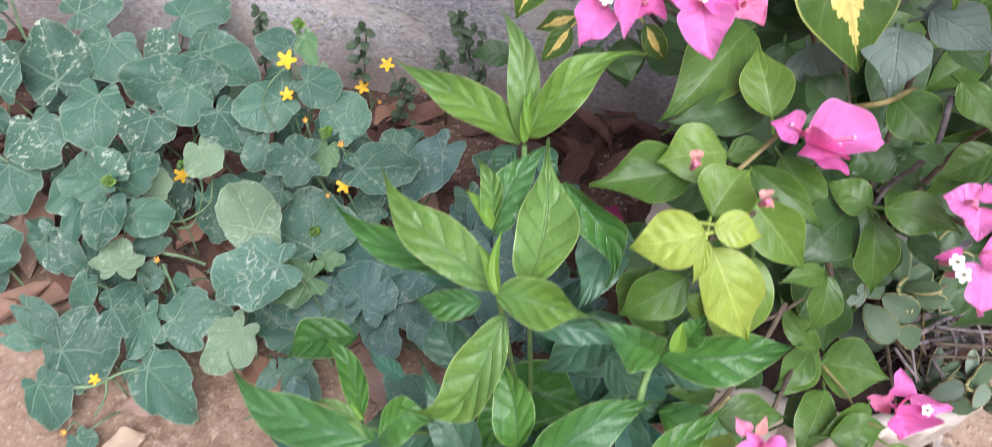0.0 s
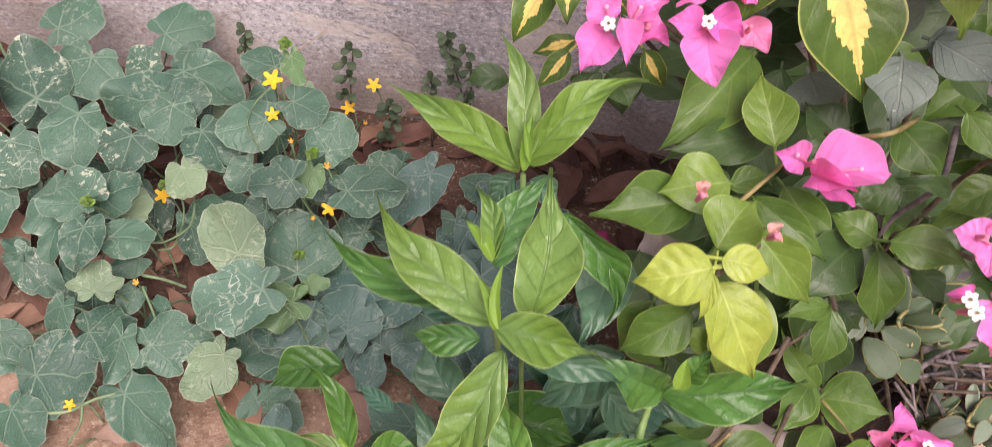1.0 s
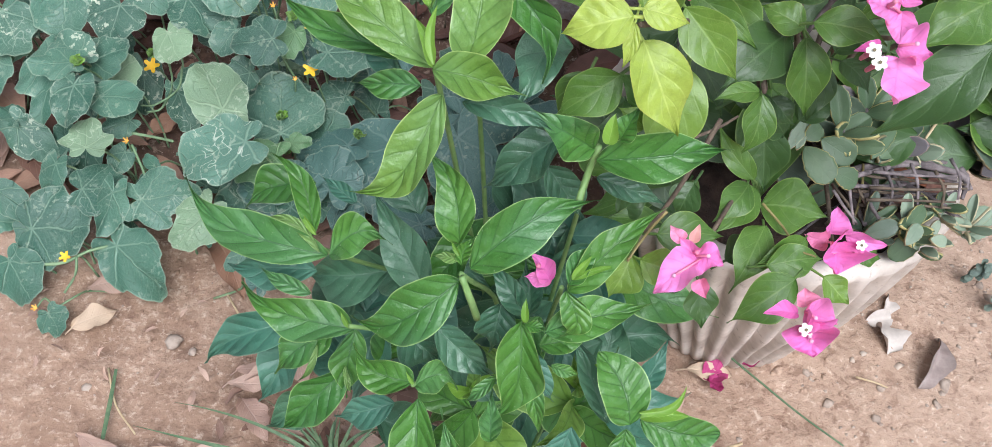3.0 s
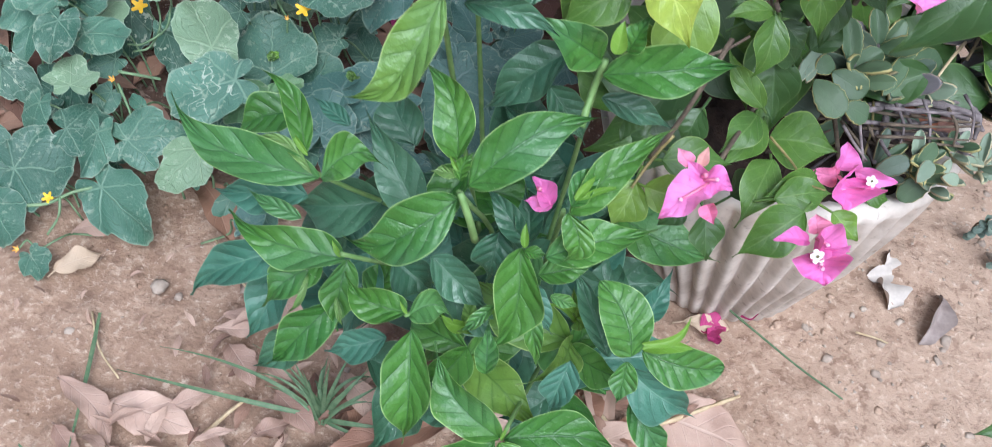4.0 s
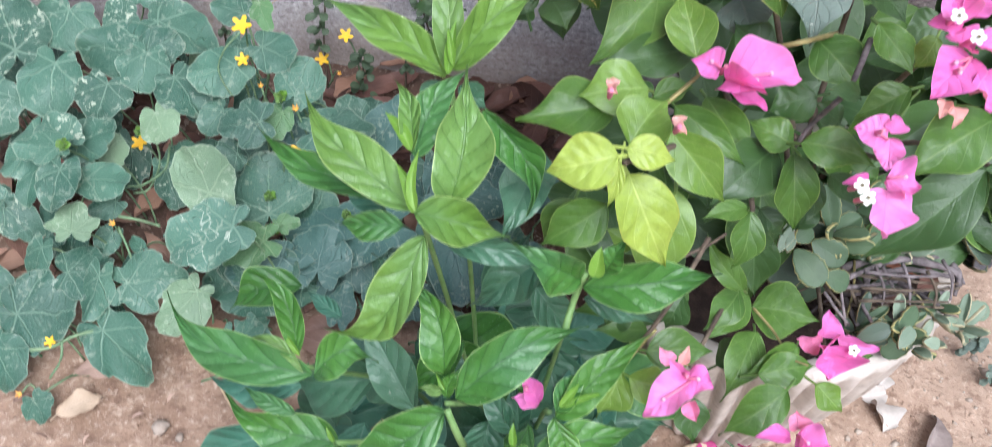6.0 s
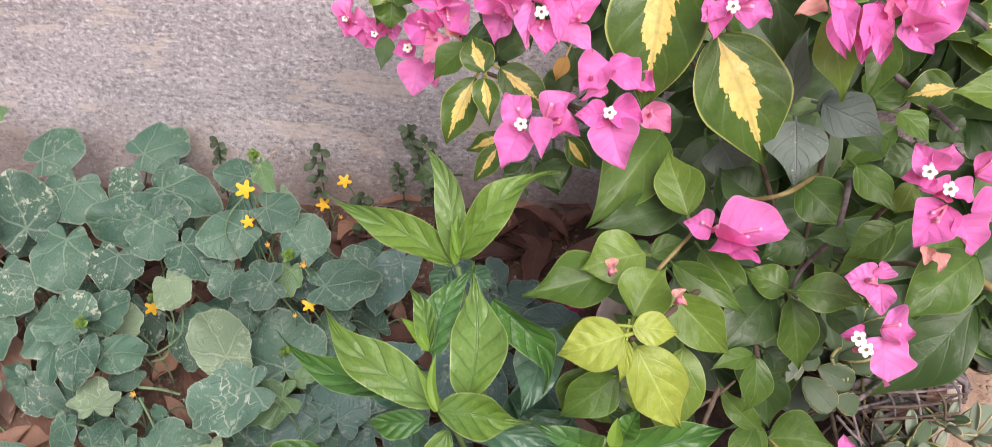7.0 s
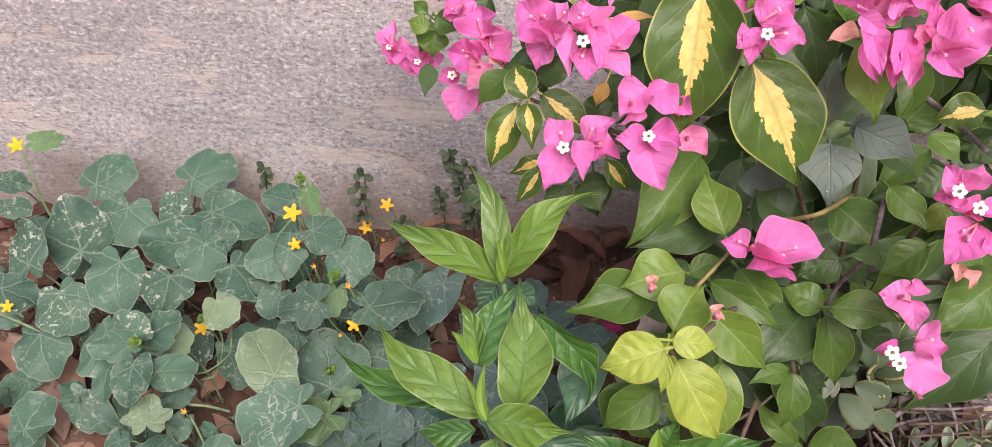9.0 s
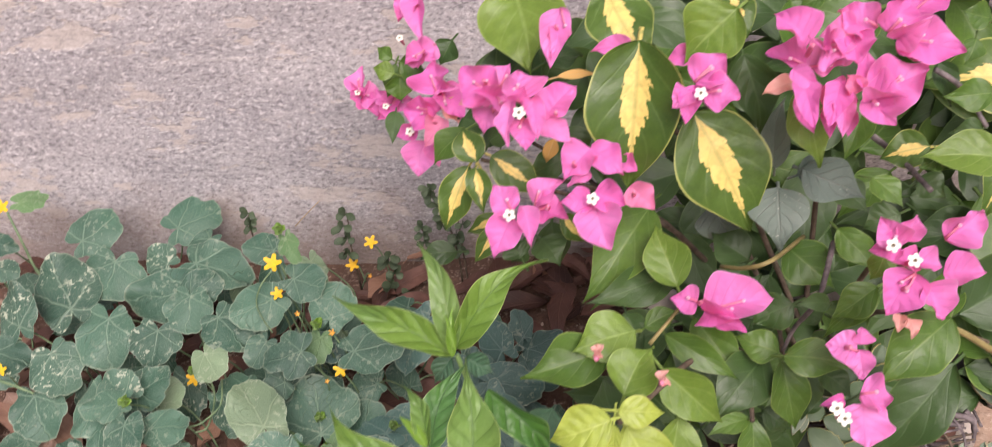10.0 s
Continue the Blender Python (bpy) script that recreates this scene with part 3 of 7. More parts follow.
def build_ground():
    near_x = [-0.9 + i * 0.009 for i in range(201)]
    near_y = [-0.5 + i * 0.009 for i in range(156)]
    xs = [-60, -20, -7, -3, -1.6] + near_x + [1.6, 3, 7, 20, 60]
    ys = [-60, -20, -7, -3, -1.2] + near_y + [1.2, 2, 5, 20, 60]
    verts = [(x, y, ground_height(x, y) if abs(x) < 1 and -0.6 < y < 0.95 else -0.004) for y in ys for x in xs]
    w = len(xs)
    faces = [(j * w + i, j * w + i + 1, (j + 1) * w + i + 1, (j + 1) * w + i) for j in range(len(ys) - 1) for i in range(w - 1)]
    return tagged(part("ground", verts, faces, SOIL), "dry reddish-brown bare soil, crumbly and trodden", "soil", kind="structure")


def build_wall():
    xs = [-3.0] + [-0.8 + i * 0.016 for i in range(101)] + [3.0]
    zs = [-0.10] + [0.02 * i for i in range(31)] + [1.3]
    verts, faces = [], []
    for z in zs:
        for x in xs:
            d = 0.0035 * noise.fractal((x * 6, 2.0, z * 14), 1.0, 2.0, 3)
            verts.append((x, 0.897 + d, z))
    w = len(xs)
    faces = [(j * w + i, j * w + i + 1, (j + 1) * w + i + 1, (j + 1) * w + i) for j in range(len(zs) - 1) for i in range(w - 1)]
    k, back = len(verts), 1.07
    verts += [(-3, back, -0.1), (3, back, -0.1), (3, back, 1.3), (-3, back, 1.3)]
    last = (len(zs) - 1) * w
    faces += [(k + 1, k, k + 3, k + 2)]
    faces += [tuple(last + i for i in range(w)) + (k + 2, k + 3)]
    faces += [tuple(j * w for j in range(len(zs) - 1, -1, -1))[::-1] + (k + 3, k), tuple(j * w + w - 1 for j in range(len(zs) - 1, -1, -1)) + (k + 1, k + 2)]
    return tagged(part("wall_north", verts, faces, PLASTER), "rough grey cement-plastered garden wall with streaks", "wall", kind="structure")


build_ground()
build_wall()


# ---- fluted planter ----
def build_planter():
    pot = thing("planter", "weathered pale concrete planter bowl with shell-like flutes", "planter")
    cx, cy, flutes, n = 0.200, 0.530, 40, 400
    prof = [(0.066, 0.0, 0.3), (0.070, 0.012, 0.6), (0.073, 0.03, 1), (0.083, 0.07, 1), (0.097, 0.118, 1), (0.107, 0.17, 1), (0.113, 0.210, 1), (0.118, 0.232, 0.35), (0.121, 0.242, 0.12), (0.117, 0.249, 0.08), (0.108, 0.247, 0.2), (0.103, 0.230, 0.1), (0.098, 0.205, 0)]
    verts = []
    for r, z, f in prof:
        for i in range(n):
            ang = i * 2 * math.pi / n
            rr = r * (1 + f * 0.085 * (abs(math.cos(ang * flutes / 2)) - 0.5))
            slip = 1 - z / 0.245
            verts.append((cx + 0.015 * slip + rr * math.cos(ang), cy + 0.037 * slip + rr * math.sin(ang), z - 0.008 + 0.002 * math.sin(ang * 3)))
    faces = [(j * n + i, j * n + (i + 1) % n, (j + 1) * n + (i + 1) % n, (j + 1) * n + i) for j in range(len(prof) - 1) for i in range(n)]
    faces.append(tuple(reversed(range(n))))
    part("bowl", verts, faces, POT, pot)
    verts, faces, rings = [(cx, cy, 0.222)], [], 10
    for j in range(1, rings + 1):
        for i in range(48):
            ang = i * 2 * math.pi / 48
            r = 0.102 * j / rings
            x, y = cx + r * math.cos(ang), cy + r * math.sin(ang)
            verts.append((x, y, 0.222 + 0.012 * noise.fractal((x * 40, y * 40, 0), 1, 2, 3)))
    faces = [(0, 1 + i, 1 + (i + 1) % 48) for i in range(48)]
    faces += [(1 + (j - 1) * 48 + i, 1 + j * 48 + i, 1 + j * 48 + (i + 1) % 48, 1 + (j - 1) * 48 + (i + 1) % 48) for j in range(1, rings) for i in range(48)]
    part("potting_soil", verts, faces, HUMUS, pot, "dark crumbly potting soil")
    return pot


build_planter()


# ---- creeping vine with lobed leaves ----
creeper = thing("creeping_vine", "blue-green creeping vine with rough lobed leaves and small yellow flowers", "vine")


def creeper_leaf(base, tip, width, style, lobes=0.03, stalked=True):
    """A kidney-shaped leaf: the stalk meets it in a narrow notch at its back, the veins fan out from there."""
    size, across, along, out = frame_of(base, tip, rnd.uniform(-14, 14), Vector((0.0, -0.45, 0.89)))
    n, rings, ph = 96, 8, rnd.uniform(0, 6)
    deep, lop, ahead = rnd.uniform(0.75, 0.95), rnd.uniform(-0.05, 0.05), rnd.uniform(0.30, 0.38)
    odd = [(k, rnd.uniform(-0.022, 0.022), rnd.uniform(0, 6)) for k in (2, 3, 4, 6)]
    slits = [(q + rnd.uniform(-0.1, 0.1), lobes * rnd.uniform(1.8, 4.2)) for q in (-1.75, -0.62, 0.62, 1.75)]
    rnd_open = rnd.uniform(0.36, 0.58)
    frill, teeth = (0.028, 14) if style in ("young", "fold") else (0.013, 19)
    verts, plan, rim, faces, rr = [Vector(base)], [(0.5, 0.5)], [(0.0, 0.0)], [], []
    for i in range(n):
        th = (i + 0.5) / n * 2 * math.pi - math.pi
        r = ahead * math.cos(th) + math.sqrt(0.43 - (ahead * math.sin(th)) ** 2)
        r *= 1 + 0.30 * math.exp(-(((abs(th) - 2.45) / 0.42) ** 2))
        r *= 1 - deep * math.exp(-(((math.pi - abs(th)) / rnd_open) ** 2))
        for q, cut in slits:
            r *= 1 - cut * math.exp(-(((th - q) / (0.13 + 1.2 * lobes)) ** 2)) + 0.3 * cut
        r += lop * math.sin(th) + sum(h * math.cos(k * th + q) for k, h, q in odd)
        r *= 1 + frill * math.sin(th * teeth + ph) + 0.008 * math.sin(th * 31)
        rr.append((th, r))
    wide = max(abs(r * math.sin(th)) for th, r in rr)
    sx, sy = width / 2 / wide, size / max(r * math.cos(th) for th, r in rr)
    sx, sy = max(sx, sy * 0.62), max(sy, sx * 0.62)
    for k in range(1, rings + 1):
        f = k / rings
        for th, r in rr:
            x, y = r * f * math.sin(th) * sx, r * f * math.cos(th) * sy
            d = math.hypot(x, y)
            crease = -0.030 * d * max(0.0, math.cos(th / 0.98 * 2 * math.pi)) ** 4 * min(1.0, 3 * f)
            lift = -1.6 * d * d + 1.6 * d * d * math.sin(th * 2 + ph) + 0.07 * d * math.sin(th * 3 + ph) * f * f + 0.07 * d * math.sin(th * 7 + ph) * f ** 3 + crease * (2.2 if style == "fold" else 1.0)
            verts.append(Vector(base) + across * x + along * y + out * lift)
            plan.append((0.5 + r * f * math.sin(th) * 0.5, 0.5 + r * f * math.cos(th) * 0.5))
            rim.append((f, 0.0))
    faces = [(0, 1 + i, 1 + (i + 1) % n) for i in range(n)]
    faces += [(1 + (k - 1) * n + i, 1 + k * n + i, 1 + k * n + (i + 1) % n, 1 + (k - 1) * n + (i + 1) % n) for k in range(1, rings) for i in range(n)]
    blade_ob = part("leaf", verts, faces, CREEPER[style], creeper, "crumpled lobed leaf" if style == "fold" else "", {"plan": plan, "rim": rim})
    if not stalked:
        return
    foot = Vector((base[0] + rnd.uniform(-0.05, 0.05), min(base[1] + rnd.uniform(-0.01, 0.05), 0.87), 0.004))
    b = Vector(base) - out * 0.001
    tube("stalk", [foot, foot.lerp(b, 0.35) + Vector((rnd.uniform(-0.012, 0.012), 0.01, -0.004)), foot.lerp(b, 0.7) + Vector((rnd.uniform(-0.006, 0.006), 0.008, 0.006)), b], 0.0011, 0.0009, VINE, blade_ob, sides=5, smooth=3)


creeper_leaf((-0.526, 0.823, 0.166), (-0.493, 0.826, 0.167), 0.025, "young", 0.03, False)
creeper_leaf((-0.473, 0.814, 0.118), (-0.435, 0.837, 0.130), 0.051, "n", 0.02)
creeper_leaf((-0.385, 0.850, 0.100), (-0.338, 0.869, 0.109), 0.059, "n", 0.05)
creeper_leaf((-0.465, 0.739, 0.096), (-0.494, 0.790, 0.122), 0.070, "spot", 0.01)
creeper_leaf((-0.434, 0.794, 0.106), (-0.440, 0.756, 0.087), 0.069, "n", 0.04)
creeper_leaf((-0.380, 0.796, 0.100), (-0.403, 0.810, 0.107), 0.040, "spot", 0.02)
creeper_leaf((-0.325, 0.758, 0.139), (-0.270, 0.744, 0.132), 0.061, "n", 0.03)
creeper_leaf((-0.324, 0.726, 0.134), (-0.389, 0.717, 0.130), 0.050, "n", 0.01)
creeper_leaf((-0.322, 0.719, 0.134), (-0.296, 0.739, 0.144), 0.039, "n", 0.01)
creeper_leaf((-0.319, 0.716, 0.137), (-0.318, 0.684, 0.121), 0.053, "n", 0.04)
creeper_leaf((-0.277, 0.678, 0.149), (-0.247, 0.655, 0.138), 0.050, "n", 0.03)
creeper_leaf((-0.397, 0.696, 0.128), (-0.395, 0.653, 0.106), 0.062, "n", 0.02)
creeper_leaf((-0.346, 0.685, 0.123), (-0.348, 0.654, 0.107), 0.057, "spot", 0.04)
creeper_leaf((-0.452, 0.670, 0.109), (-0.426, 0.634, 0.091), 0.061, "spot", 0.05)
creeper_leaf((-0.494, 0.698, 0.116), (-0.512, 0.739, 0.136), 0.044, "spot", 0.02)
creeper_leaf((-0.464, 0.636, 0.088), (-0.448, 0.600, 0.070), 0.057, "n", 0.03)
creeper_leaf((-0.530, 0.748, 0.145), (-0.501, 0.746, 0.144), 0.026, "spot", 0.01)
creeper_leaf((-0.545, 0.779, 0.151), (-0.516, 0.775, 0.149), 0.024, "n", 0.01)
creeper_leaf((-0.513, 0.674, 0.107), (-0.472, 0.662, 0.101), 0.030, "spot", 0.01)
creeper_leaf((-0.219, 0.709, 0.203), (-0.248, 0.714, 0.205), 0.032, "n", 0.01)
creeper_leaf((-0.208, 0.717, 0.210), (-0.196, 0.696, 0.200), 0.020, "young", 0.06)
creeper_leaf((-0.198, 0.686, 0.190), (-0.168, 0.678, 0.186), 0.038, "n", 0.01)
creeper_leaf((-0.221, 0.679, 0.172), (-0.257, 0.662, 0.163), 0.046, "n", 0.01)
creeper_leaf((-0.165, 0.658, 0.169), (-0.158, 0.687, 0.184), 0.042, "n", 0.02)
creeper_leaf((-0.181, 0.618, 0.173), (-0.214, 0.610, 0.169), 0.044, "n", 0.07)
creeper_leaf((-0.227, 0.653, 0.144), (-0.240, 0.633, 0.134), 0.031, "n", 0.02)
creeper_leaf((-0.173, 0.646, 0.158), (-0.175, 0.624, 0.147), 0.024, "young", 0.03)
creeper_leaf((-0.144, 0.640, 0.147), (-0.096, 0.648, 0.151), 0.050, "n", 0.06)
creeper_leaf((-0.186, 0.667, 0.124), (-0.155, 0.656, 0.118), 0.029, "low", 0.02)
creeper_leaf((-0.286, 0.648, 0.134), (-0.269, 0.628, 0.123), 0.042, "pale", 0.02)
creeper_leaf((-0.210, 0.567, 0.138), (-0.237, 0.602, 0.156), 0.050, "pale", 0.01)
creeper_leaf((-0.174, 0.589, 0.097), (-0.187, 0.635, 0.120), 0.074, "n", 0.06)
creeper_leaf((-0.183, 0.540, 0.135), (-0.235, 0.520, 0.125), 0.061, "trail", 0.04)
creeper_leaf((-0.168, 0.555, 0.103), (-0.202, 0.541, 0.097), 0.044, "fold", 0.06)
creeper_leaf((-0.143, 0.597, 0.071), (-0.141, 0.632, 0.089), 0.061, "n", 0.04)
creeper_leaf((-0.129, 0.564, 0.064), (-0.130, 0.599, 0.081), 0.058, "low", 0.04)
creeper_leaf((-0.162, 0.578, 0.098), (-0.145, 0.582, 0.100), 0.019, "young", 0.09)
creeper_leaf((-0.343, 0.600, 0.135), (-0.371, 0.616, 0.143), 0.041, "spot", 0.03)
creeper_leaf((-0.343, 0.614, 0.121), (-0.313, 0.631, 0.129), 0.042, "n", 0.04)
creeper_leaf((-0.339, 0.584, 0.147), (-0.374, 0.577, 0.143), 0.022, "n", 0.05)
creeper_leaf((-0.338, 0.628, 0.090), (-0.321, 0.646, 0.099), 0.042, "pale", 0.02)
creeper_leaf((-0.331, 0.566, 0.140), (-0.333, 0.535, 0.125), 0.040, "n", 0.02)
creeper_leaf((-0.319, 0.576, 0.121), (-0.282, 0.579, 0.122), 0.036, "n", 0.02)
creeper_leaf((-0.371, 0.606, 0.131), (-0.384, 0.570, 0.113), 0.040, "n", 0.01)
creeper_leaf((-0.365, 0.580, 0.117), (-0.368, 0.553, 0.103), 0.026, "n", 0.01)
creeper_leaf((-0.317, 0.534, 0.105), (-0.323, 0.556, 0.116), 0.046, "pale", 0.15)
creeper_leaf((-0.452, 0.552, 0.056), (-0.442, 0.583, 0.072), 0.051, "n", 0.02)
creeper_leaf((-0.302, 0.580, 0.093), (-0.322, 0.568, 0.087), 0.026, "n", 0.02)
creeper_leaf((-0.303, 0.562, 0.073), (-0.309, 0.544, 0.064), 0.024, "n", 0.01)
creeper_leaf((-0.355, 0.484, 0.052), (-0.309, 0.491, 0.055), 0.072, "n", 0.06)
creeper_leaf((-0.368, 0.460, 0.036), (-0.339, 0.434, 0.022), 0.046, "n", 0.05)
creeper_leaf((-0.324, 0.520, 0.068), (-0.286, 0.526, 0.071), 0.051, "n", 0.05)
creeper_leaf((-0.269, 0.513, 0.076), (-0.221, 0.525, 0.082), 0.052, "n", 0.10)
creeper_leaf((-0.284, 0.483, 0.049), (-0.236, 0.453, 0.034), 0.056, "n", 0.07)
creeper_leaf((-0.212, 0.514, 0.079), (-0.231, 0.480, 0.062), 0.044, "pale", 0.07)
creeper_leaf((-0.328, 0.431, 0.015), (-0.313, 0.417, 0.007), 0.030, "n", 0.06)
creeper_leaf((-0.149, 0.557, 0.066), (-0.205, 0.549, 0.062), 0.032, "low", 0.02)
creeper_leaf((-0.199, 0.546, 0.060), (-0.220, 0.544, 0.058), 0.029, "n", 0.02)
creeper_leaf((-0.204, 0.616, 0.134), (-0.219, 0.604, 0.135), 0.033, "n", 0.03)
creeper_leaf((-0.134, 0.645, 0.095), (-0.161, 0.637, 0.090), 0.035, "n", 0.03)
creeper_leaf((-0.348, 0.839, 0.094), (-0.365, 0.813, 0.086), 0.036, "n", 0.03)
creeper_leaf((-0.115, 0.670, 0.137), (-0.135, 0.683, 0.150), 0.031, "n", 0.03)
creeper_leaf((-0.186, 0.629, 0.098), (-0.166, 0.648, 0.100), 0.035, "n", 0.03)
creeper_leaf((-0.163, 0.554, 0.063), (-0.204, 0.543, 0.078), 0.034, "n", 0.03)
creeper_leaf((-0.168, 0.543, 0.045), (-0.215, 0.537, 0.068), 0.030, "n", 0.03)
creeper_leaf((-0.270, 0.547, 0.080), (-0.283, 0.555, 0.081), 0.012, "n", 0.03)
creeper_leaf((-0.145, 0.568, 0.036), (-0.167, 0.542, 0.030), 0.034, "n", 0.03)
creeper_leaf((-0.030, 0.617, 0.095), (-0.005, 0.563, 0.047), 0.065, "low", 0.03)
creeper_leaf((-0.080, 0.603, 0.087), (-0.147, 0.592, 0.067), 0.035, "low", 0.03)
creeper_leaf((-0.084, 0.672, 0.148), (-0.111, 0.637, 0.121), 0.032, "low", 0.03)
creeper_leaf((-0.158, 0.564, 0.073), (-0.198, 0.536, 0.075), 0.035, "low", 0.03)
creeper_leaf((-0.121, 0.600, 0.082), (-0.168, 0.598, 0.065), 0.037, "low", 0.03)
creeper_leaf((-0.049, 0.557, 0.047), (-0.092, 0.560, 0.053), 0.032, "low", 0.03)
creeper_leaf((0.058, 0.593, 0.067), (0.015, 0.589, 0.073), 0.059, "low", 0.03)


def creeper_bud(at):
    """A tuft of crumpled young leaves at a growing tip."""
    c = Vector(at)
    for k in range(7):
        ang = k * 2.4 + rnd.uniform(-0.3, 0.3)
        d = Vector((math.cos(ang), math.sin(ang) * 0.8, 0.9)).normalized() * rnd.uniform(0.004, 0.009)
        v, f, uv = blade(c, c + d, d.length * 1.0, a=0.7, b=0.8, fold=0.8, wave=0.25, edge=0.2, n=8, m=3, seed=rnd.uniform(0, 6))
        part("young_leaf", v, f, SHRUB["pale"] if k % 3 else SHRUB["young"], creeper, "crumpled pale green young leaf", {"blade": uv})


for at in ((-0.331, 0.582, 0.150), (-0.168, 0.582, 0.084), (-0.211, 0.719, 0.217), (-0.173, 0.649, 0.170), (-0.312, 0.659, 0.095), (-0.175, 0.600, 0.104), (-0.107, 0.589, 0.108)):
    creeper_bud(at)


# ---- leafy shrub ----
shrub = thing("leafy_shrub", "upright green shrub with pointed glossy leaves in tiers", "shrub")


def shrub_leaf(base, tip, width, style, sway=None, curl=None):
    """A pointed leaf; sway bows its midrib to the side, curl turns its drawn-out tip."""
    sway = rnd.uniform(-0.07, 0.07) if sway is None else sway
    curl = rnd.uniform(-0.10, 0.10) if curl is None else curl
    if style == "round":
        shape = dict(a=0.50, b=0.62, fold=0.25, bow=0.10, wave=0.05, quilt=0.012)
    elif style == "young":
        shape = dict(a=0.55, b=1.0, fold=0.7, bow=0.05, wave=0.02, hook=0.03)
    else:
        shape = dict(a=0.66, b=1.16, drip=0.84, fold=rnd.uniform(0.35, 0.95), bow=rnd.uniform(0.05, 0.14), wave=rnd.uniform(0.07, 0.15), quilt=0.012, hook=rnd.uniform(0.0, 0.12), edge=rnd.uniform(0.04, 0.10))
    tip = Vector(tip) + (Vector(tip) - Vector(base)) * 0.12
    sway, curl = sway * 1.25, curl * 1.6
    v, f, uv = blade(base, tip, width * 0.94, roll=rnd.uniform(-10, 10), n=36, m=6, seed=rnd.uniform(0, 6), twist=rnd.uniform(-45, 45), sway=sway, curl=curl, **shape)
    part("leaf", v, f, SHRUB[style], shrub, "", {"blade": uv})


shrub_leaf((0.011, 0.378, 0.461), (-0.042, 0.400, 0.474), 0.017, "hi", 0.04, 0.04)
shrub_leaf((0.013, 0.380, 0.463), (0.051, 0.409, 0.485), 0.018, "hi", -0.06, 0.05)
shrub_leaf((0.012, 0.379, 0.462), (-0.006, 0.415, 0.494), 0.014, "pale", 0.06, -0.04)
shrub_leaf((0.013, 0.371, 0.468), (0.013, 0.386, 0.481), 0.005, "young", 0, 0)
shrub_leaf((0.015, 0.372, 0.472), (0.011, 0.382, 0.481), 0.003, "young", 0, 0)
shrub_leaf((0.009, 0.387, 0.449), (0.000, 0.381, 0.437), 0.012, "old", 0, 0)
shrub_leaf((0.015, 0.387, 0.448), (0.027, 0.384, 0.440), 0.012, "old", 0, 0)
shrub_leaf((0.014, 0.304, 0.460), (-0.030, 0.332, 0.483), 0.019, "hi", -0.03, 0.07)
shrub_leaf((0.006, 0.315, 0.454), (-0.050, 0.332, 0.463), 0.015, "n", -0.05, 0.05)
shrub_leaf((0.010, 0.317, 0.477), (-0.001, 0.335, 0.492), 0.009, "hi", 0.08, -0.05)
shrub_leaf((0.010, 0.315, 0.480), (-0.000, 0.323, 0.487), 0.005, "young", 0.05, 0)
shrub_leaf((0.010, 0.321, 0.470), (0.025, 0.346, 0.491), 0.015, "n", -0.08, 0.02)
shrub_leaf((0.025, 0.311, 0.457), (0.024, 0.346, 0.489), 0.023, "hi", 0.05, 0.02)
shrub_leaf((0.031, 0.350, 0.471), (0.051, 0.333, 0.439), 0.016, "n", -0.1, 0.06)
shrub_leaf((0.014, 0.301, 0.462), (0.046, 0.303, 0.455), 0.018, "hi", -0.04, -0.05)
shrub_leaf((0.009, 0.304, 0.450), (-0.016, 0.305, 0.446), 0.012, "n", 0.03, 0.04)
shrub_leaf((0.018, 0.300, 0.451), (-0.014, 0.280, 0.417), 0.021, "hi", -0.1, 0.12)
shrub_leaf((0.025, 0.305, 0.444), (0.059, 0.306, 0.434), 0.012, "old", -0.05, 0.03)
shrub_leaf((0.015, 0.296, 0.468), (0.007, 0.307, 0.478), 0.005, "young", 0.08, 0)
shrub_leaf((0.016, 0.295, 0.470), (0.014, 0.309, 0.483), 0.004, "young", -0.06, 0)
shrub_leaf((-0.001, 0.318, 0.440), (-0.021, 0.328, 0.447), 0.011, "blue", 0.02, 0)
shrub_leaf((-0.040, 0.312, 0.321), (-0.110, 0.334, 0.334), 0.024, "n", -0.05, 0.09)
shrub_leaf((-0.047, 0.316, 0.330), (-0.074, 0.341, 0.352), 0.013, "mid", 0.1, -0.04)
shrub_leaf((-0.042, 0.308, 0.328), (-0.074, 0.315, 0.331), 0.006, "pale", 0.14, -0.06)
shrub_leaf((-0.039, 0.312, 0.321), (-0.013, 0.321, 0.324), 0.022, "n", -0.16, 0.1)
shrub_leaf((-0.045, 0.314, 0.333), (-0.054, 0.321, 0.339), 0.003, "young", 0, 0)
shrub_leaf((-0.034, 0.346, 0.322), (-0.053, 0.354, 0.328), 0.009, "blue", 0, 0)
shrub_leaf((0.008, 0.321, 0.287), (-0.027, 0.356, 0.317), 0.024, "old", 0.03, 0)
shrub_leaf((-0.046, 0.299, 0.305), (-0.072, 0.307, 0.309), 0.009, "n", 0, 0.05)
shrub_leaf((-0.049, 0.318, 0.299), (-0.094, 0.318, 0.291), 0.023, "blue", 0.02, 0.04)
shrub_leaf((0.028, 0.290, 0.375), (0.008, 0.316, 0.397), 0.019, "mid", 0.1, -0.04)
shrub_leaf((0.034, 0.285, 0.366), (0.080, 0.314, 0.384), 0.025, "n", -0.06, 0.04)
shrub_leaf((0.030, 0.280, 0.362), (-0.013, 0.270, 0.340), 0.027, "n", -0.06, 0.1)
shrub_leaf((0.031, 0.280, 0.374), (0.035, 0.289, 0.382), 0.007, "mid", -0.1, 0)
shrub_leaf((0.030, 0.282, 0.376), (0.019, 0.282, 0.375), 0.005, "pale", 0, 0)
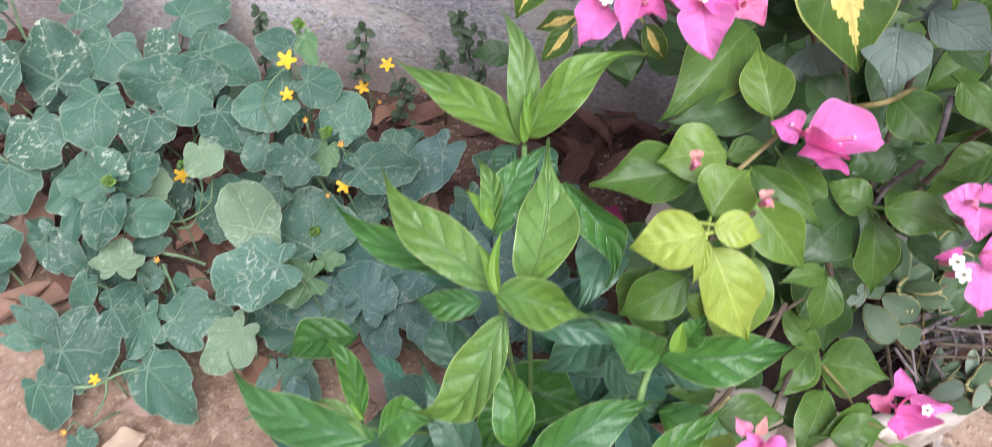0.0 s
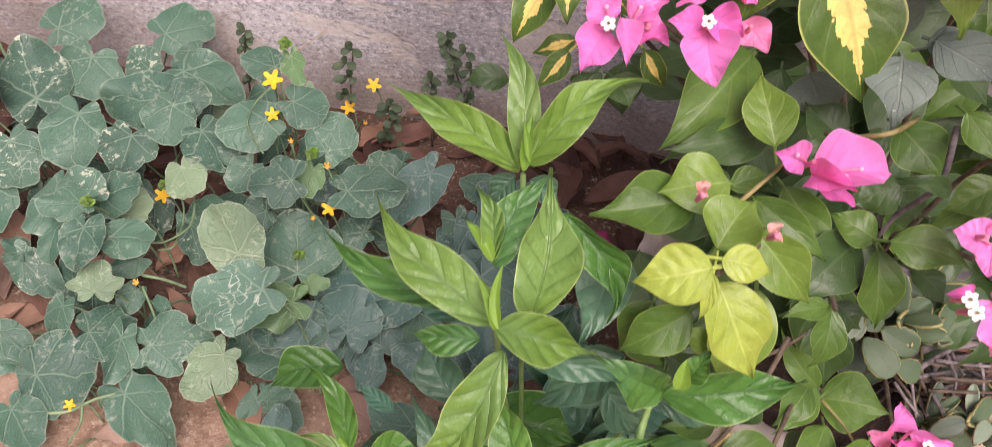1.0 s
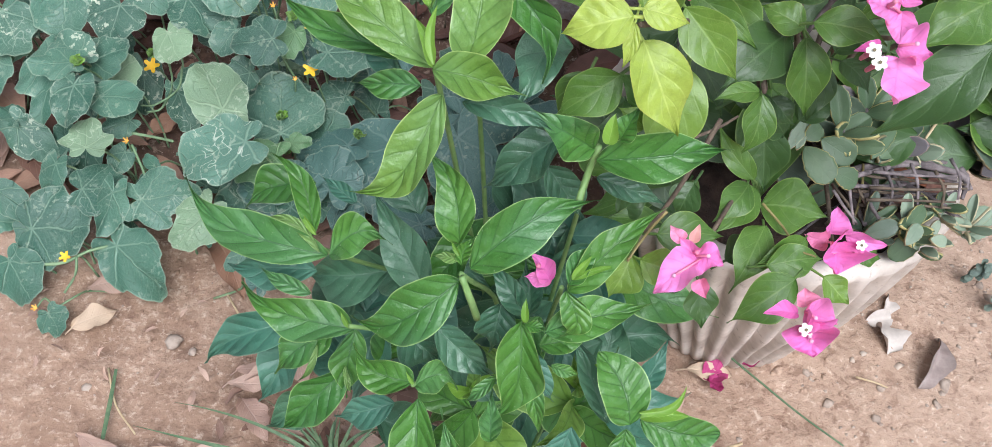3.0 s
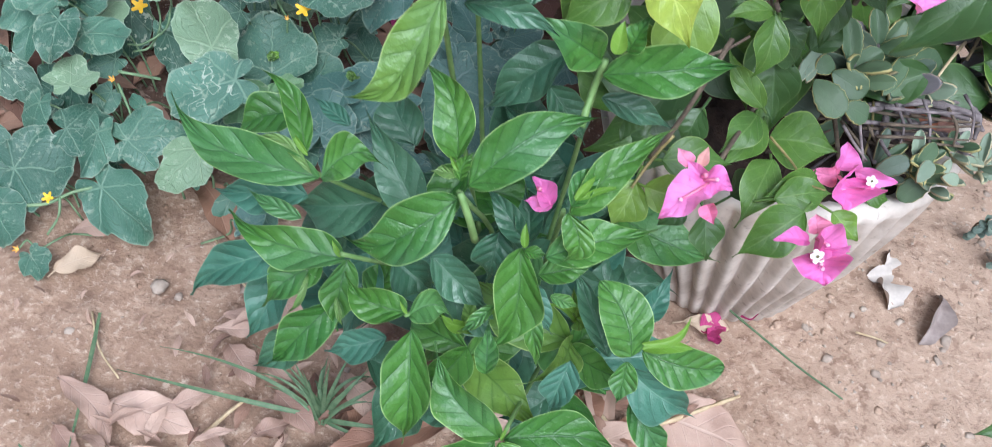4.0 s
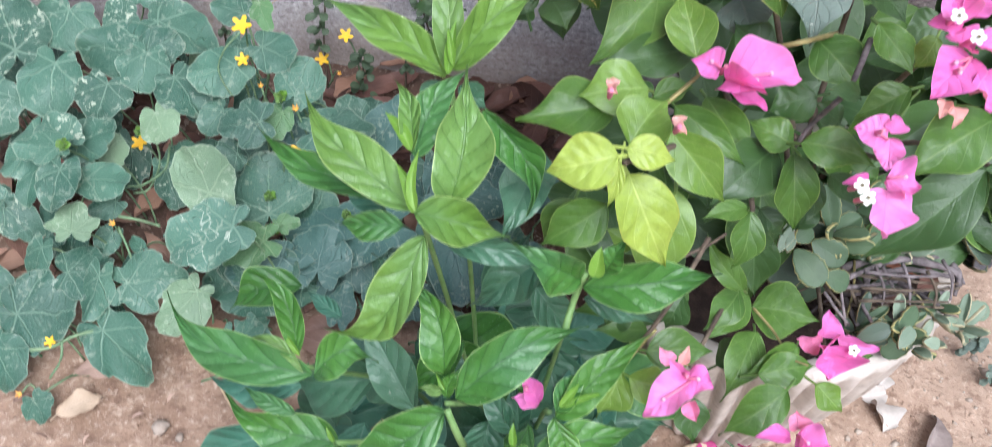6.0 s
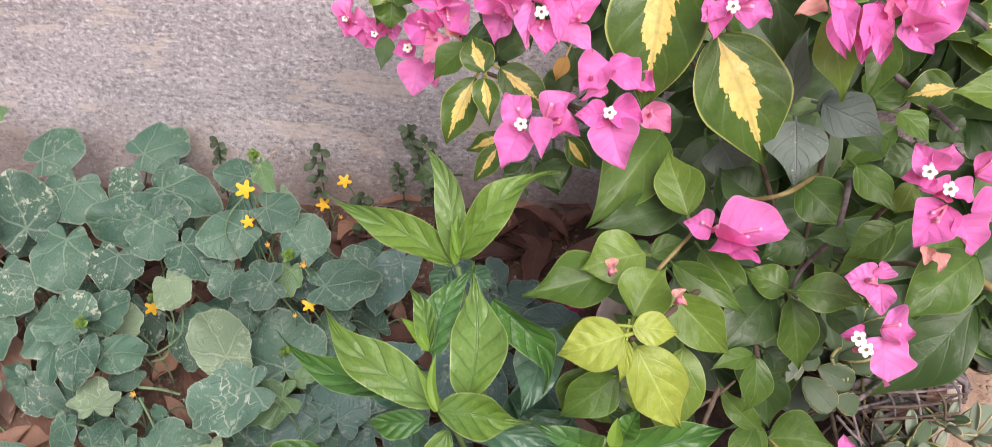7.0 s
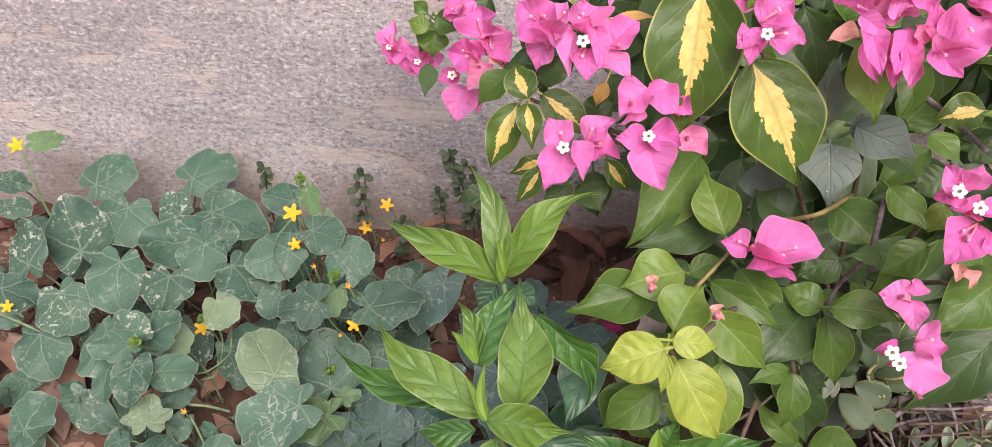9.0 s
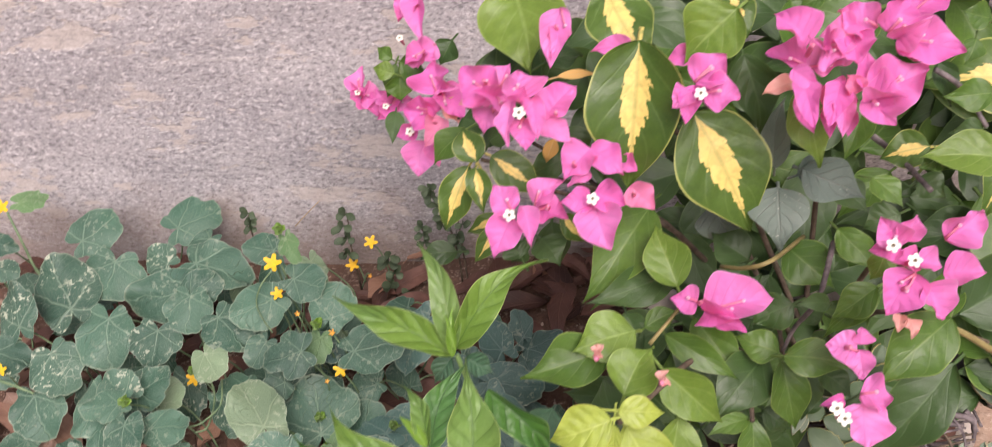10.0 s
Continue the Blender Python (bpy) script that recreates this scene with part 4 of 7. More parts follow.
shrub_leaf((0.030, 0.280, 0.380), (0.026, 0.284, 0.383), 0.002, "young", 0, 0)
shrub_leaf((0.077, 0.293, 0.350), (0.111, 0.325, 0.373), 0.017, "mid", -0.03, 0.02)
shrub_leaf((0.077, 0.293, 0.355), (0.089, 0.308, 0.367), 0.012, "n", -0.05, 0.03)
shrub_leaf((0.079, 0.293, 0.360), (0.095, 0.300, 0.363), 0.003, "young", -0.05, 0)
shrub_leaf((0.078, 0.293, 0.359), (0.084, 0.301, 0.366), 0.004, "young", 0, 0)
shrub_leaf((0.076, 0.292, 0.352), (0.075, 0.281, 0.332), 0.015, "mid", -0.16, 0.1)
shrub_leaf((0.070, 0.285, 0.327), (0.112, 0.303, 0.335), 0.020, "n", -0.04, -0.05)
shrub_leaf((0.058, 0.293, 0.320), (0.049, 0.267, 0.278), 0.025, "mid", -0.06, 0.07)
shrub_leaf((0.060, 0.289, 0.326), (0.059, 0.296, 0.333), 0.004, "young", 0, 0)
shrub_leaf((0.060, 0.289, 0.324), (0.070, 0.290, 0.322), 0.006, "mid", 0, 0)
shrub_leaf((0.062, 0.295, 0.296), (0.078, 0.283, 0.273), 0.015, "blue", 0.03, 0)
shrub_leaf((0.066, 0.282, 0.293), (0.074, 0.267, 0.268), 0.010, "mid", 0, 0.03)
shrub_leaf((0.051, 0.277, 0.295), (0.037, 0.269, 0.282), 0.007, "n", 0, 0.04)
shrub_leaf((0.052, 0.257, 0.267), (0.049, 0.274, 0.282), 0.012, "n", 0, 0)
shrub_leaf((0.016, 0.301, 0.291), (0.045, 0.293, 0.270), 0.020, "old", 0, 0)
shrub_leaf((0.059, 0.307, 0.305), (0.037, 0.324, 0.319), 0.013, "old", 0.04, 0)
shrub_leaf((0.061, 0.309, 0.304), (0.055, 0.327, 0.320), 0.014, "old", 0.04, 0)
shrub_leaf((0.046, 0.316, 0.300), (0.044, 0.303, 0.279), 0.021, "old", 0, 0)
shrub_leaf((0.068, 0.298, 0.295), (0.092, 0.307, 0.298), 0.014, "n", 0, 0)
shrub_leaf((0.075, 0.289, 0.293), (0.089, 0.289, 0.288), 0.007, "mid", 0, 0)
shrub_leaf((0.009, 0.279, 0.272), (-0.021, 0.289, 0.279), 0.020, "mid", -0.05, 0.1)
shrub_leaf((0.010, 0.278, 0.271), (0.029, 0.281, 0.269), 0.018, "mid", -0.18, 0.1)
shrub_leaf((0.012, 0.275, 0.264), (0.014, 0.244, 0.215), 0.027, "n", -0.03, 0.03)
shrub_leaf((-0.004, 0.309, 0.271), (0.016, 0.303, 0.256), 0.023, "old", -0.05, 0)
shrub_leaf((0.010, 0.275, 0.277), (0.006, 0.279, 0.280), 0.002, "young", 0, 0)
shrub_leaf((-0.030, 0.309, 0.264), (-0.089, 0.321, 0.269), 0.025, "n", -0.03, 0.06)
shrub_leaf((-0.029, 0.310, 0.262), (-0.030, 0.290, 0.231), 0.020, "n", 0.03, 0)
shrub_leaf((-0.032, 0.298, 0.241), (-0.063, 0.277, 0.208), 0.025, "n", 0.03, 0.06)
shrub_leaf((-0.062, 0.317, 0.252), (-0.109, 0.300, 0.223), 0.025, "blue", 0.03, -0.04)
shrub_leaf((-0.031, 0.306, 0.269), (-0.036, 0.311, 0.274), 0.003, "young", 0, 0)
shrub_leaf((-0.048, 0.303, 0.253), (-0.058, 0.291, 0.234), 0.004, "pale", -0.12, 0)
shrub_leaf((-0.030, 0.292, 0.254), (-0.026, 0.284, 0.241), 0.004, "pale", 0, 0)
shrub_leaf((-0.005, 0.292, 0.224), (-0.035, 0.286, 0.211), 0.020, "blue", 0, 0)
shrub_leaf((0.063, 0.248, 0.223), (0.027, 0.276, 0.247), 0.025, "mid", -0.06, 0.03)
shrub_leaf((0.061, 0.247, 0.220), (0.023, 0.234, 0.197), 0.023, "n", 0, 0.05)
shrub_leaf((0.065, 0.253, 0.212), (0.124, 0.258, 0.201), 0.028, "n", -0.06, 0.06)
shrub_leaf((0.064, 0.246, 0.222), (0.077, 0.232, 0.198), 0.023, "mid", 0, 0)
shrub_leaf((0.064, 0.244, 0.228), (0.065, 0.249, 0.231), 0.002, "young", 0, 0)
shrub_leaf((0.047, 0.273, 0.212), (0.009, 0.267, 0.198), 0.024, "old", 0, 0)
shrub_leaf((0.116, 0.268, 0.287), (0.098, 0.289, 0.306), 0.026, "round", 0.08, 0)
shrub_leaf((0.121, 0.273, 0.286), (0.156, 0.276, 0.279), 0.023, "round", 0.05, 0)
shrub_leaf((0.119, 0.270, 0.296), (0.137, 0.282, 0.304), 0.005, "young", 0.1, -0.08)
shrub_leaf((0.120, 0.269, 0.293), (0.141, 0.274, 0.293), 0.007, "young", -0.04, 0)
shrub_leaf((0.115, 0.268, 0.282), (0.114, 0.257, 0.265), 0.014, "n", 0, 0)
shrub_leaf((0.115, 0.272, 0.273), (0.150, 0.264, 0.252), 0.024, "blue", 0.04, 0.04)
shrub_leaf((0.121, 0.262, 0.257), (0.144, 0.247, 0.231), 0.016, "n", 0, 0)
shrub_leaf((0.107, 0.277, 0.269), (0.085, 0.305, 0.294), 0.014, "old", 0, 0)
shrub_leaf((0.090, 0.275, 0.263), (0.084, 0.260, 0.239), 0.018, "blue", 0, 0)
shrub_leaf((0.120, 0.291, 0.280), (0.129, 0.311, 0.296), 0.013, "blue", 0, 0)
shrub_leaf((0.078, 0.320, 0.414), (0.051, 0.318, 0.432), 0.019, "n", 0.02, 0.03)
shrub_leaf((0.080, 0.329, 0.398), (0.132, 0.345, 0.399), 0.023, "n", 0.02, 0.03)
shrub_leaf((0.083, 0.318, 0.420), (0.084, 0.323, 0.431), 0.007, "young", 0.02, 0.03)
shrub_leaf((0.088, 0.328, 0.413), (0.094, 0.334, 0.428), 0.011, "n", 0.02, 0.03)
shrub_leaf((0.082, 0.346, 0.369), (0.114, 0.349, 0.355), 0.013, "old", 0.02, 0.03)
shrub_leaf((0.058, 0.353, 0.364), (0.077, 0.346, 0.340), 0.019, "old", 0.02, 0.03)
shrub_leaf((0.065, 0.355, 0.385), (0.033, 0.345, 0.354), 0.024, "old", 0.02, 0.03)
shrub_leaf((0.056, 0.369, 0.433), (0.044, 0.328, 0.423), 0.023, "old", 0.02, 0.03)


def shoot_tip(at, lean):
    """The unfolding leaves at the end of a shoot and the pairs of leaves below it."""
    c = Vector(at)
    turn = rnd.uniform(0, 6)
    for k in range(4):
        ang = turn + k * 1.65
        d = Vector((math.cos(ang), math.sin(ang) * 0.8, rnd.uniform(0.7, 1.3))).normalized() * rnd.uniform(0.012, 0.022)
        shrub_leaf(c, c + d, 0.008, "young" if k % 2 else "hi")
    for k in range(4):
        ang = turn + 0.8 + k * 1.57
        low = c - Vector((0, -0.008, 0.034 + 0.010 * (k // 2)))
        d = Vector((math.cos(ang) + lean, math.sin(ang) * 0.85, rnd.uniform(-0.15, 0.35))).normalized() * rnd.uniform(0.038, 0.060)
        shrub_leaf(low, low + d, d.length * rnd.uniform(0.42, 0.55), rnd.choice(("n", "n", "hi")))


for at in ((0.036, 0.300, 0.236), (0.090, 0.300, 0.262)):
    shoot_tip(at, 0.0)


# ---- bougainvillea ----
boug = thing("bougainvillea", "variegated bougainvillea with pink bracts growing from the planter", "bougainvillea")


def boug_leaf(base, tip, width, style, roll=0):
    """A broad ovate leaf with a short point."""
    tip = Vector(tip) + (Vector(tip) - Vector(base)) * 0.06
    calm = 0.3 if style in ("lime", "var") else 1.0
    v, f, uv = blade(base, tip, width * 1.04, a={"var": 0.60, "lime": 0.62}.get(style) or rnd.uniform(0.66, 0.76), b={"var": 0.95, "lime": 1.12}.get(style) or rnd.uniform(1.0, 1.15), drip={"var": 0.3, "lime": 0.45}.get(style) or rnd.uniform(0.5, 0.72), fold=rnd.uniform(0.05, 0.38), bow=rnd.uniform(0.02, 0.13), wave=rnd.uniform(0.02, 0.09), curl=rnd.uniform(-0.08, 0.08) * calm, edge=rnd.uniform(0.02, 0.06), quilt=0.022 if style == "lime" else rnd.uniform(0.005, 0.012), hook=rnd.uniform(0, 0.08), sway=rnd.uniform(-0.04, 0.04), roll=roll + rnd.uniform(-14, 14) * calm, n=28, m=6, stalk=0.006, seed=rnd.uniform(0, 6), twist=rnd.uniform(-30, 30) * calm)
    part("leaf", v, f, BOUG[style], boug, "", {"blade": uv})


def flower(at, opened):
    """A slim pink tube; where it is open, a white five-lobed star with a dark eye."""
    c, out = Vector(at), FACING.normalized()
    side = out.cross(Vector((1, 0, 0))).normalized()
    lat = out.cross(side)
    verts, faces = [], []
    for k, (h, r) in enumerate(((-0.016, 0.0010), (-0.008, 0.0013), (-0.003, 0.0009), (0.0, 0.0011))):
        for q in range(6):
            ang = q * math.pi / 3
            verts.append(c + out * h + side * (r * math.cos(ang)) + lat * (r * math.sin(ang)))
    faces = [(k * 6 + q, k * 6 + (q + 1) % 6, k * 6 + 6 + (q + 1) % 6, k * 6 + 6 + q) for k in range(3) for q in range(6)] + [(18, 19, 20, 21, 22, 23)]
    ob = part("flower", verts, faces, TUBE_PINK, boug)
    if opened:
        star, fan = [c + out * 0.0008], []
        spin = rnd.uniform(0, 1)
        for q in range(20):
            ang = q * math.pi / 10 + spin
            r = (0.0030, 0.0033, 0.0030, 0.0022)[q % 4]
            star.append(c + out * (0.0014 + 0.0006 * (q % 2)) + side * (r * math.cos(ang)) + lat * (r * math.sin(ang)))
        fan = [(0, 1 + q, 1 + (q + 1) % 20) for q in range(20)]
        part("floret", star, fan, WHITE, ob, "small white star-shaped floret")
        eye = [c + out * 0.0022 + side * (0.0008 * math.cos(q * math.pi / 3)) + lat * (0.0008 * math.sin(q * math.pi / 3)) for q in range(6)]
        part("eye", eye, [(0, 1, 2, 3, 4, 5)], EYE_DARK, ob)
    return ob


def bract(bloom, base, tip, width, style="n"):
    """A papery bract, with a slim unopened flower along its midrib where it is large."""
    v, f, uv = blade(base, tip, width * 1.02, edge=rnd.uniform(0.03, 0.10), a=0.48, b=0.82, drip=0.3, quilt=rnd.uniform(0.02, 0.045), fold=rnd.uniform(0.4, 1.2), bow=rnd.uniform(-0.04, 0.16), wave=rnd.uniform(0.08, 0.22), roll=rnd.uniform(-20, 20), twist=rnd.uniform(-35, 35), sway=rnd.uniform(-0.05, 0.05), hook=rnd.uniform(-0.05, 0.10), n=22, m=6, seed=rnd.uniform(0, 6))
    part("bract", v, f, BRACT[style], bloom, "", {"blade": uv})
    if width < 0.0125 or style != "n" or rnd.random() > 0.8:
        return
    size, across, along, out = frame_of(base, tip)
    a = Vector(base) + out * 0.001
    for k in range(1 if width < 0.019 else 2):
        c = a + along * size * rnd.uniform(0.32, 0.56) + out * (0.002 + 0.13 * size) + across * size * rnd.uniform(-0.16, 0.16)
        bud = tube("bud", [a, a.lerp(c, 0.55) + out * 0.001, c], 0.0007, 0.0005, TUBE_PINK, bloom, sides=5, smooth=2)
        bm = bmesh.new()
        bmesh.ops.create_icosphere(bm, subdivisions=1, radius=0.0011)
        part("bud_tip", [q.co + c for q in bm.verts], [[q.index for q in g.verts] for g in bm.faces], BUD_PALE, bud, "pale pink closed bud tip")
        bm.free()
    if width > 0.019 and rnd.random() < 0.7:
        # a third bract stands up from the same foot, folded along its midrib
        c = a + along * size * 0.42 + out * size * 0.40 + across * size * rnd.choice((-0.28, 0.28))
        v, f, uv = blade(a, c, width * 0.55, a=0.48, b=0.82, drip=0.3, quilt=0.03, fold=rnd.uniform(1.2, 2.0), bow=0.1, wave=0.15, edge=0.08, roll=rnd.uniform(-40, 40), twist=rnd.uniform(-35, 35), n=16, m=5, seed=rnd.uniform(0, 6))
        part("bract", v, f, BRACT[style], bloom, "", {"blade": uv})


boug_leaf((0.084, 0.332, 0.475), (0.059, 0.329, 0.465), 0.021, "lime")
boug_leaf((0.089, 0.360, 0.454), (0.102, 0.380, 0.463), 0.024, "light")
boug_leaf((0.087, 0.336, 0.476), (0.105, 0.340, 0.469), 0.013, "lime")
boug_leaf((0.090, 0.343, 0.455), (0.110, 0.329, 0.422), 0.024, "lime")
boug_leaf((0.085, 0.332, 0.472), (0.083, 0.323, 0.457), 0.006, "lime")
boug_leaf((0.107, 0.384, 0.442), (0.134, 0.374, 0.416), 0.022, "light")
boug_leaf((0.095, 0.402, 0.449), (0.067, 0.388, 0.451), 0.026, "light")
boug_leaf((0.084, 0.344, 0.435), (0.060, 0.334, 0.416), 0.020, "n")
boug_leaf((0.115, 0.379, 0.412), (0.111, 0.356, 0.370), 0.027, "light")
boug_leaf((0.125, 0.435, 0.420), (0.146, 0.407, 0.402), 0.019, "n")
boug_leaf((0.110, 0.421, 0.424), (0.144, 0.405, 0.409), 0.015, "n")
boug_leaf((0.166, 0.416, 0.415), (0.146, 0.424, 0.418), 0.017, "n")
boug_leaf((0.165, 0.401, 0.431), (0.195, 0.393, 0.431), 0.018, "n")
boug_leaf((0.167, 0.412, 0.413), (0.174, 0.396, 0.382), 0.020, "n")
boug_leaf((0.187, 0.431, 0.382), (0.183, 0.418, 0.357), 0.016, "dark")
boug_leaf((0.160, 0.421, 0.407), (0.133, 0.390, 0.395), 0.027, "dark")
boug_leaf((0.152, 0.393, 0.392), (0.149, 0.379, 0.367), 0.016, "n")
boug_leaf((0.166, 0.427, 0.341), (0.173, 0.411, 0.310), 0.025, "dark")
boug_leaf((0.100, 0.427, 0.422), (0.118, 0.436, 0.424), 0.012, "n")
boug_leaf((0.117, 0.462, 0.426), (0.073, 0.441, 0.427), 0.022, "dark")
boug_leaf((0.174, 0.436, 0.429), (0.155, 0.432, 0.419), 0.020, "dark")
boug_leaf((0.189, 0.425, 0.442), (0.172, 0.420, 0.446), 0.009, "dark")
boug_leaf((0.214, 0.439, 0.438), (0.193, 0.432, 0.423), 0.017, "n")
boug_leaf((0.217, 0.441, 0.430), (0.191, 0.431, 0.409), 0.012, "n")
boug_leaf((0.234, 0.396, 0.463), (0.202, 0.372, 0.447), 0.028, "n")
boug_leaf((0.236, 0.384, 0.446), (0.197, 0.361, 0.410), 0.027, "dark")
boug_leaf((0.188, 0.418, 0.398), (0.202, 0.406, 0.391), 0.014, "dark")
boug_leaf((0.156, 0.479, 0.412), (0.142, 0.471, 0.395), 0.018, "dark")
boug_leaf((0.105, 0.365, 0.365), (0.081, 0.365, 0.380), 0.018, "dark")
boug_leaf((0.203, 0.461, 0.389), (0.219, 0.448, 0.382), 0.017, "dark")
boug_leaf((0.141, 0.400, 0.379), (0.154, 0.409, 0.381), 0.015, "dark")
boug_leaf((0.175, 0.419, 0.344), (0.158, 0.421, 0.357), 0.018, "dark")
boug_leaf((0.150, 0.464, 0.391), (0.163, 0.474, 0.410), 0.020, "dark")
boug_leaf((0.082, 0.395, 0.444), (0.043, 0.382, 0.440), 0.025, "n")
boug_leaf((0.071, 0.355, 0.423), (0.061, 0.344, 0.404), 0.018, "n")
boug_leaf((0.100, 0.513, 0.538), (0.093, 0.477, 0.477), 0.047, "var")
boug_leaf((0.127, 0.507, 0.497), (0.156, 0.483, 0.439), 0.047, "var")
boug_leaf((0.154, 0.537, 0.511), (0.163, 0.519, 0.472), 0.024, "dark")
boug_leaf((0.172, 0.497, 0.453), (0.171, 0.468, 0.436), 0.030, "grey")
boug_leaf((0.184, 0.501, 0.462), (0.213, 0.485, 0.455), 0.024, "grey")
boug_leaf((0.182, 0.502, 0.457), (0.203, 0.502, 0.464), 0.016, "grey")
boug_leaf((0.172, 0.515, 0.451), (0.177, 0.532, 0.484), 0.017, "grey")
boug_leaf((0.180, 0.510, 0.509), (0.190, 0.493, 0.472), 0.023, "light")
boug_leaf((0.217, 0.526, 0.486), (0.206, 0.507, 0.464), 0.017, "n")
boug_leaf((0.175, 0.474, 0.432), (0.197, 0.455, 0.421), 0.025, "n")
boug_leaf((0.142, 0.530, 0.411), (0.152, 0.508, 0.397), 0.028, "grey")
boug_leaf((0.105, 0.506, 0.437), (0.080, 0.496, 0.416), 0.027, "n")
boug_leaf((0.210, 0.468, 0.484), (0.223, 0.455, 0.476), 0.014, "n")
boug_leaf((0.248, 0.507, 0.470), (0.225, 0.507, 0.463), 0.020, "var")
boug_leaf((0.198, 0.468, 0.450), (0.215, 0.448, 0.439), 0.016, "n")
boug_leaf((0.208, 0.421, 0.481), (0.202, 0.415, 0.469), 0.013, "light")
boug_leaf((0.117, 0.442, 0.436), (0.107, 0.469, 0.453), 0.023, "light")
boug_leaf((0.160, 0.495, 0.401), (0.141, 0.509, 0.409), 0.023, "dark")
boug_leaf((0.207, 0.525, 0.433), (0.224, 0.509, 0.423), 0.019, "dark")
boug_leaf((0.216, 0.526, 0.433), (0.206, 0.535, 0.447), 0.017, "dark")
boug_leaf((0.234, 0.488, 0.441), (0.216, 0.485, 0.433), 0.019, "dark")
boug_leaf((0.245, 0.504, 0.452), (0.257, 0.494, 0.446), 0.016, "dark")
boug_leaf((0.244, 0.479, 0.488), (0.232, 0.471, 0.487), 0.011, "n")
boug_leaf((0.126, 0.559, 0.450), (0.116, 0.549, 0.433), 0.023, "dark")
boug_leaf((0.271, 0.470, 0.492), (0.233, 0.470, 0.494), 0.023, "light")
boug_leaf((0.283, 0.532, 0.484), (0.258, 0.529, 0.485), 0.017, "n")
boug_leaf((0.149, 0.532, 0.542), (0.124, 0.521, 0.519), 0.033, "light")
boug_leaf((0.146, 0.547, 0.541), (0.154, 0.530, 0.527), 0.018, "var")
boug_leaf((0.192, 0.540, 0.541), (0.180, 0.538, 0.535), 0.010, "n")
boug_leaf((0.284, 0.565, 0.508), (0.269, 0.564, 0.514), 0.015, "n")
boug_leaf((0.258, 0.553, 0.491), (0.267, 0.543, 0.469), 0.015, "dark")
boug_leaf((0.276, 0.556, 0.502), (0.270, 0.547, 0.492), 0.012, "n")
boug_leaf((0.204, 0.536, 0.507), (0.218, 0.532, 0.493), 0.015, "dark")
boug_leaf((0.239, 0.549, 0.484), (0.232, 0.542, 0.470), 0.015, "var")
boug_leaf((0.289, 0.549, 0.447), (0.272, 0.547, 0.446), 0.014, "dark")
boug_leaf((0.031, 0.597, 0.521), (0.040, 0.552, 0.492), 0.049, "light")
boug_leaf((0.083, 0.557, 0.543), (0.104, 0.522, 0.520), 0.034, "var")
boug_leaf((-0.090, 0.780, 0.350), (-0.069, 0.773, 0.343), 0.022, "n")
boug_leaf((-0.094, 0.784, 0.333), (-0.094, 0.774, 0.314), 0.024, "n")
boug_leaf((-0.096, 0.775, 0.341), (-0.114, 0.781, 0.344), 0.016, "light")
boug_leaf((-0.100, 0.801, 0.333), (-0.109, 0.788, 0.309), 0.017, "n")
boug_leaf((-0.100, 0.792, 0.344), (-0.112, 0.801, 0.350), 0.013, "n")
boug_leaf((-0.047, 0.793, 0.360), (-0.058, 0.783, 0.343), 0.023, "dark")
boug_leaf((0.012, 0.542, 0.467), (0.030, 0.537, 0.466), 0.023, "dark")
boug_leaf((0.057, 0.544, 0.460), (0.070, 0.536, 0.438), 0.023, "dark")
boug_leaf((0.049, 0.554, 0.499), (0.069, 0.563, 0.497), 0.017, "dark")
boug_leaf((-0.007, 0.586, 0.438), (0.009, 0.577, 0.433), 0.025, "dark")
boug_leaf((0.014, 0.496, 0.477), (0.006, 0.512, 0.487), 0.017, "var")
boug_leaf((0.008, 0.501, 0.470), (-0.006, 0.485, 0.440), 0.019, "var")
boug_leaf((0.014, 0.489, 0.479), (0.018, 0.470, 0.466), 0.013, "var")
boug_leaf((0.021, 0.502, 0.476), (0.046, 0.494, 0.457), 0.020, "var")
boug_leaf((-0.002, 0.559, 0.450), (-0.022, 0.550, 0.432), 0.018, "n")
boug_leaf((0.018, 0.518, 0.473), (0.037, 0.522, 0.483), 0.016, "dark")
boug_leaf((0.022, 0.502, 0.432), (0.003, 0.499, 0.423), 0.011, "var")
boug_leaf((0.020, 0.491, 0.433), (0.008, 0.482, 0.417), 0.012, "var")
boug_leaf((0.056, 0.506, 0.429), (0.069, 0.501, 0.412), 0.012, "var")
boug_leaf((0.032, 0.501, 0.411), (0.026, 0.496, 0.401), 0.015, "dark")
boug_leaf((0.048, 0.526, 0.404), (0.052, 0.514, 0.380), 0.022, "dark")
boug_leaf((0.058, 0.529, 0.451), (0.037, 0.527, 0.442), 0.017, "dark")
boug_leaf((-0.089, 0.732, 0.335), (-0.091, 0.710, 0.321), 0.015, "dark")
boug_leaf((0.054, 0.520, 0.472), (0.049, 0.514, 0.460), 0.008, "tan")
boug_leaf((0.058, 0.523, 0.511), (0.078, 0.530, 0.506), 0.005, "tan")
boug_leaf((0.115, 0.343, 0.339), (0.146, 0.352, 0.334), 0.020, "n")
boug_leaf((0.105, 0.335, 0.331), (0.097, 0.321, 0.312), 0.020, "light")
boug_leaf((0.109, 0.333, 0.330), (0.130, 0.332, 0.327), 0.018, "light")
boug_leaf((0.141, 0.338, 0.313), (0.146, 0.325, 0.295), 0.017, "dark")
boug_leaf((0.177, 0.396, 0.297), (0.163, 0.360, 0.284), 0.022, "n")
boug_leaf((0.198, 0.388, 0.300), (0.173, 0.369, 0.297), 0.014, "n")
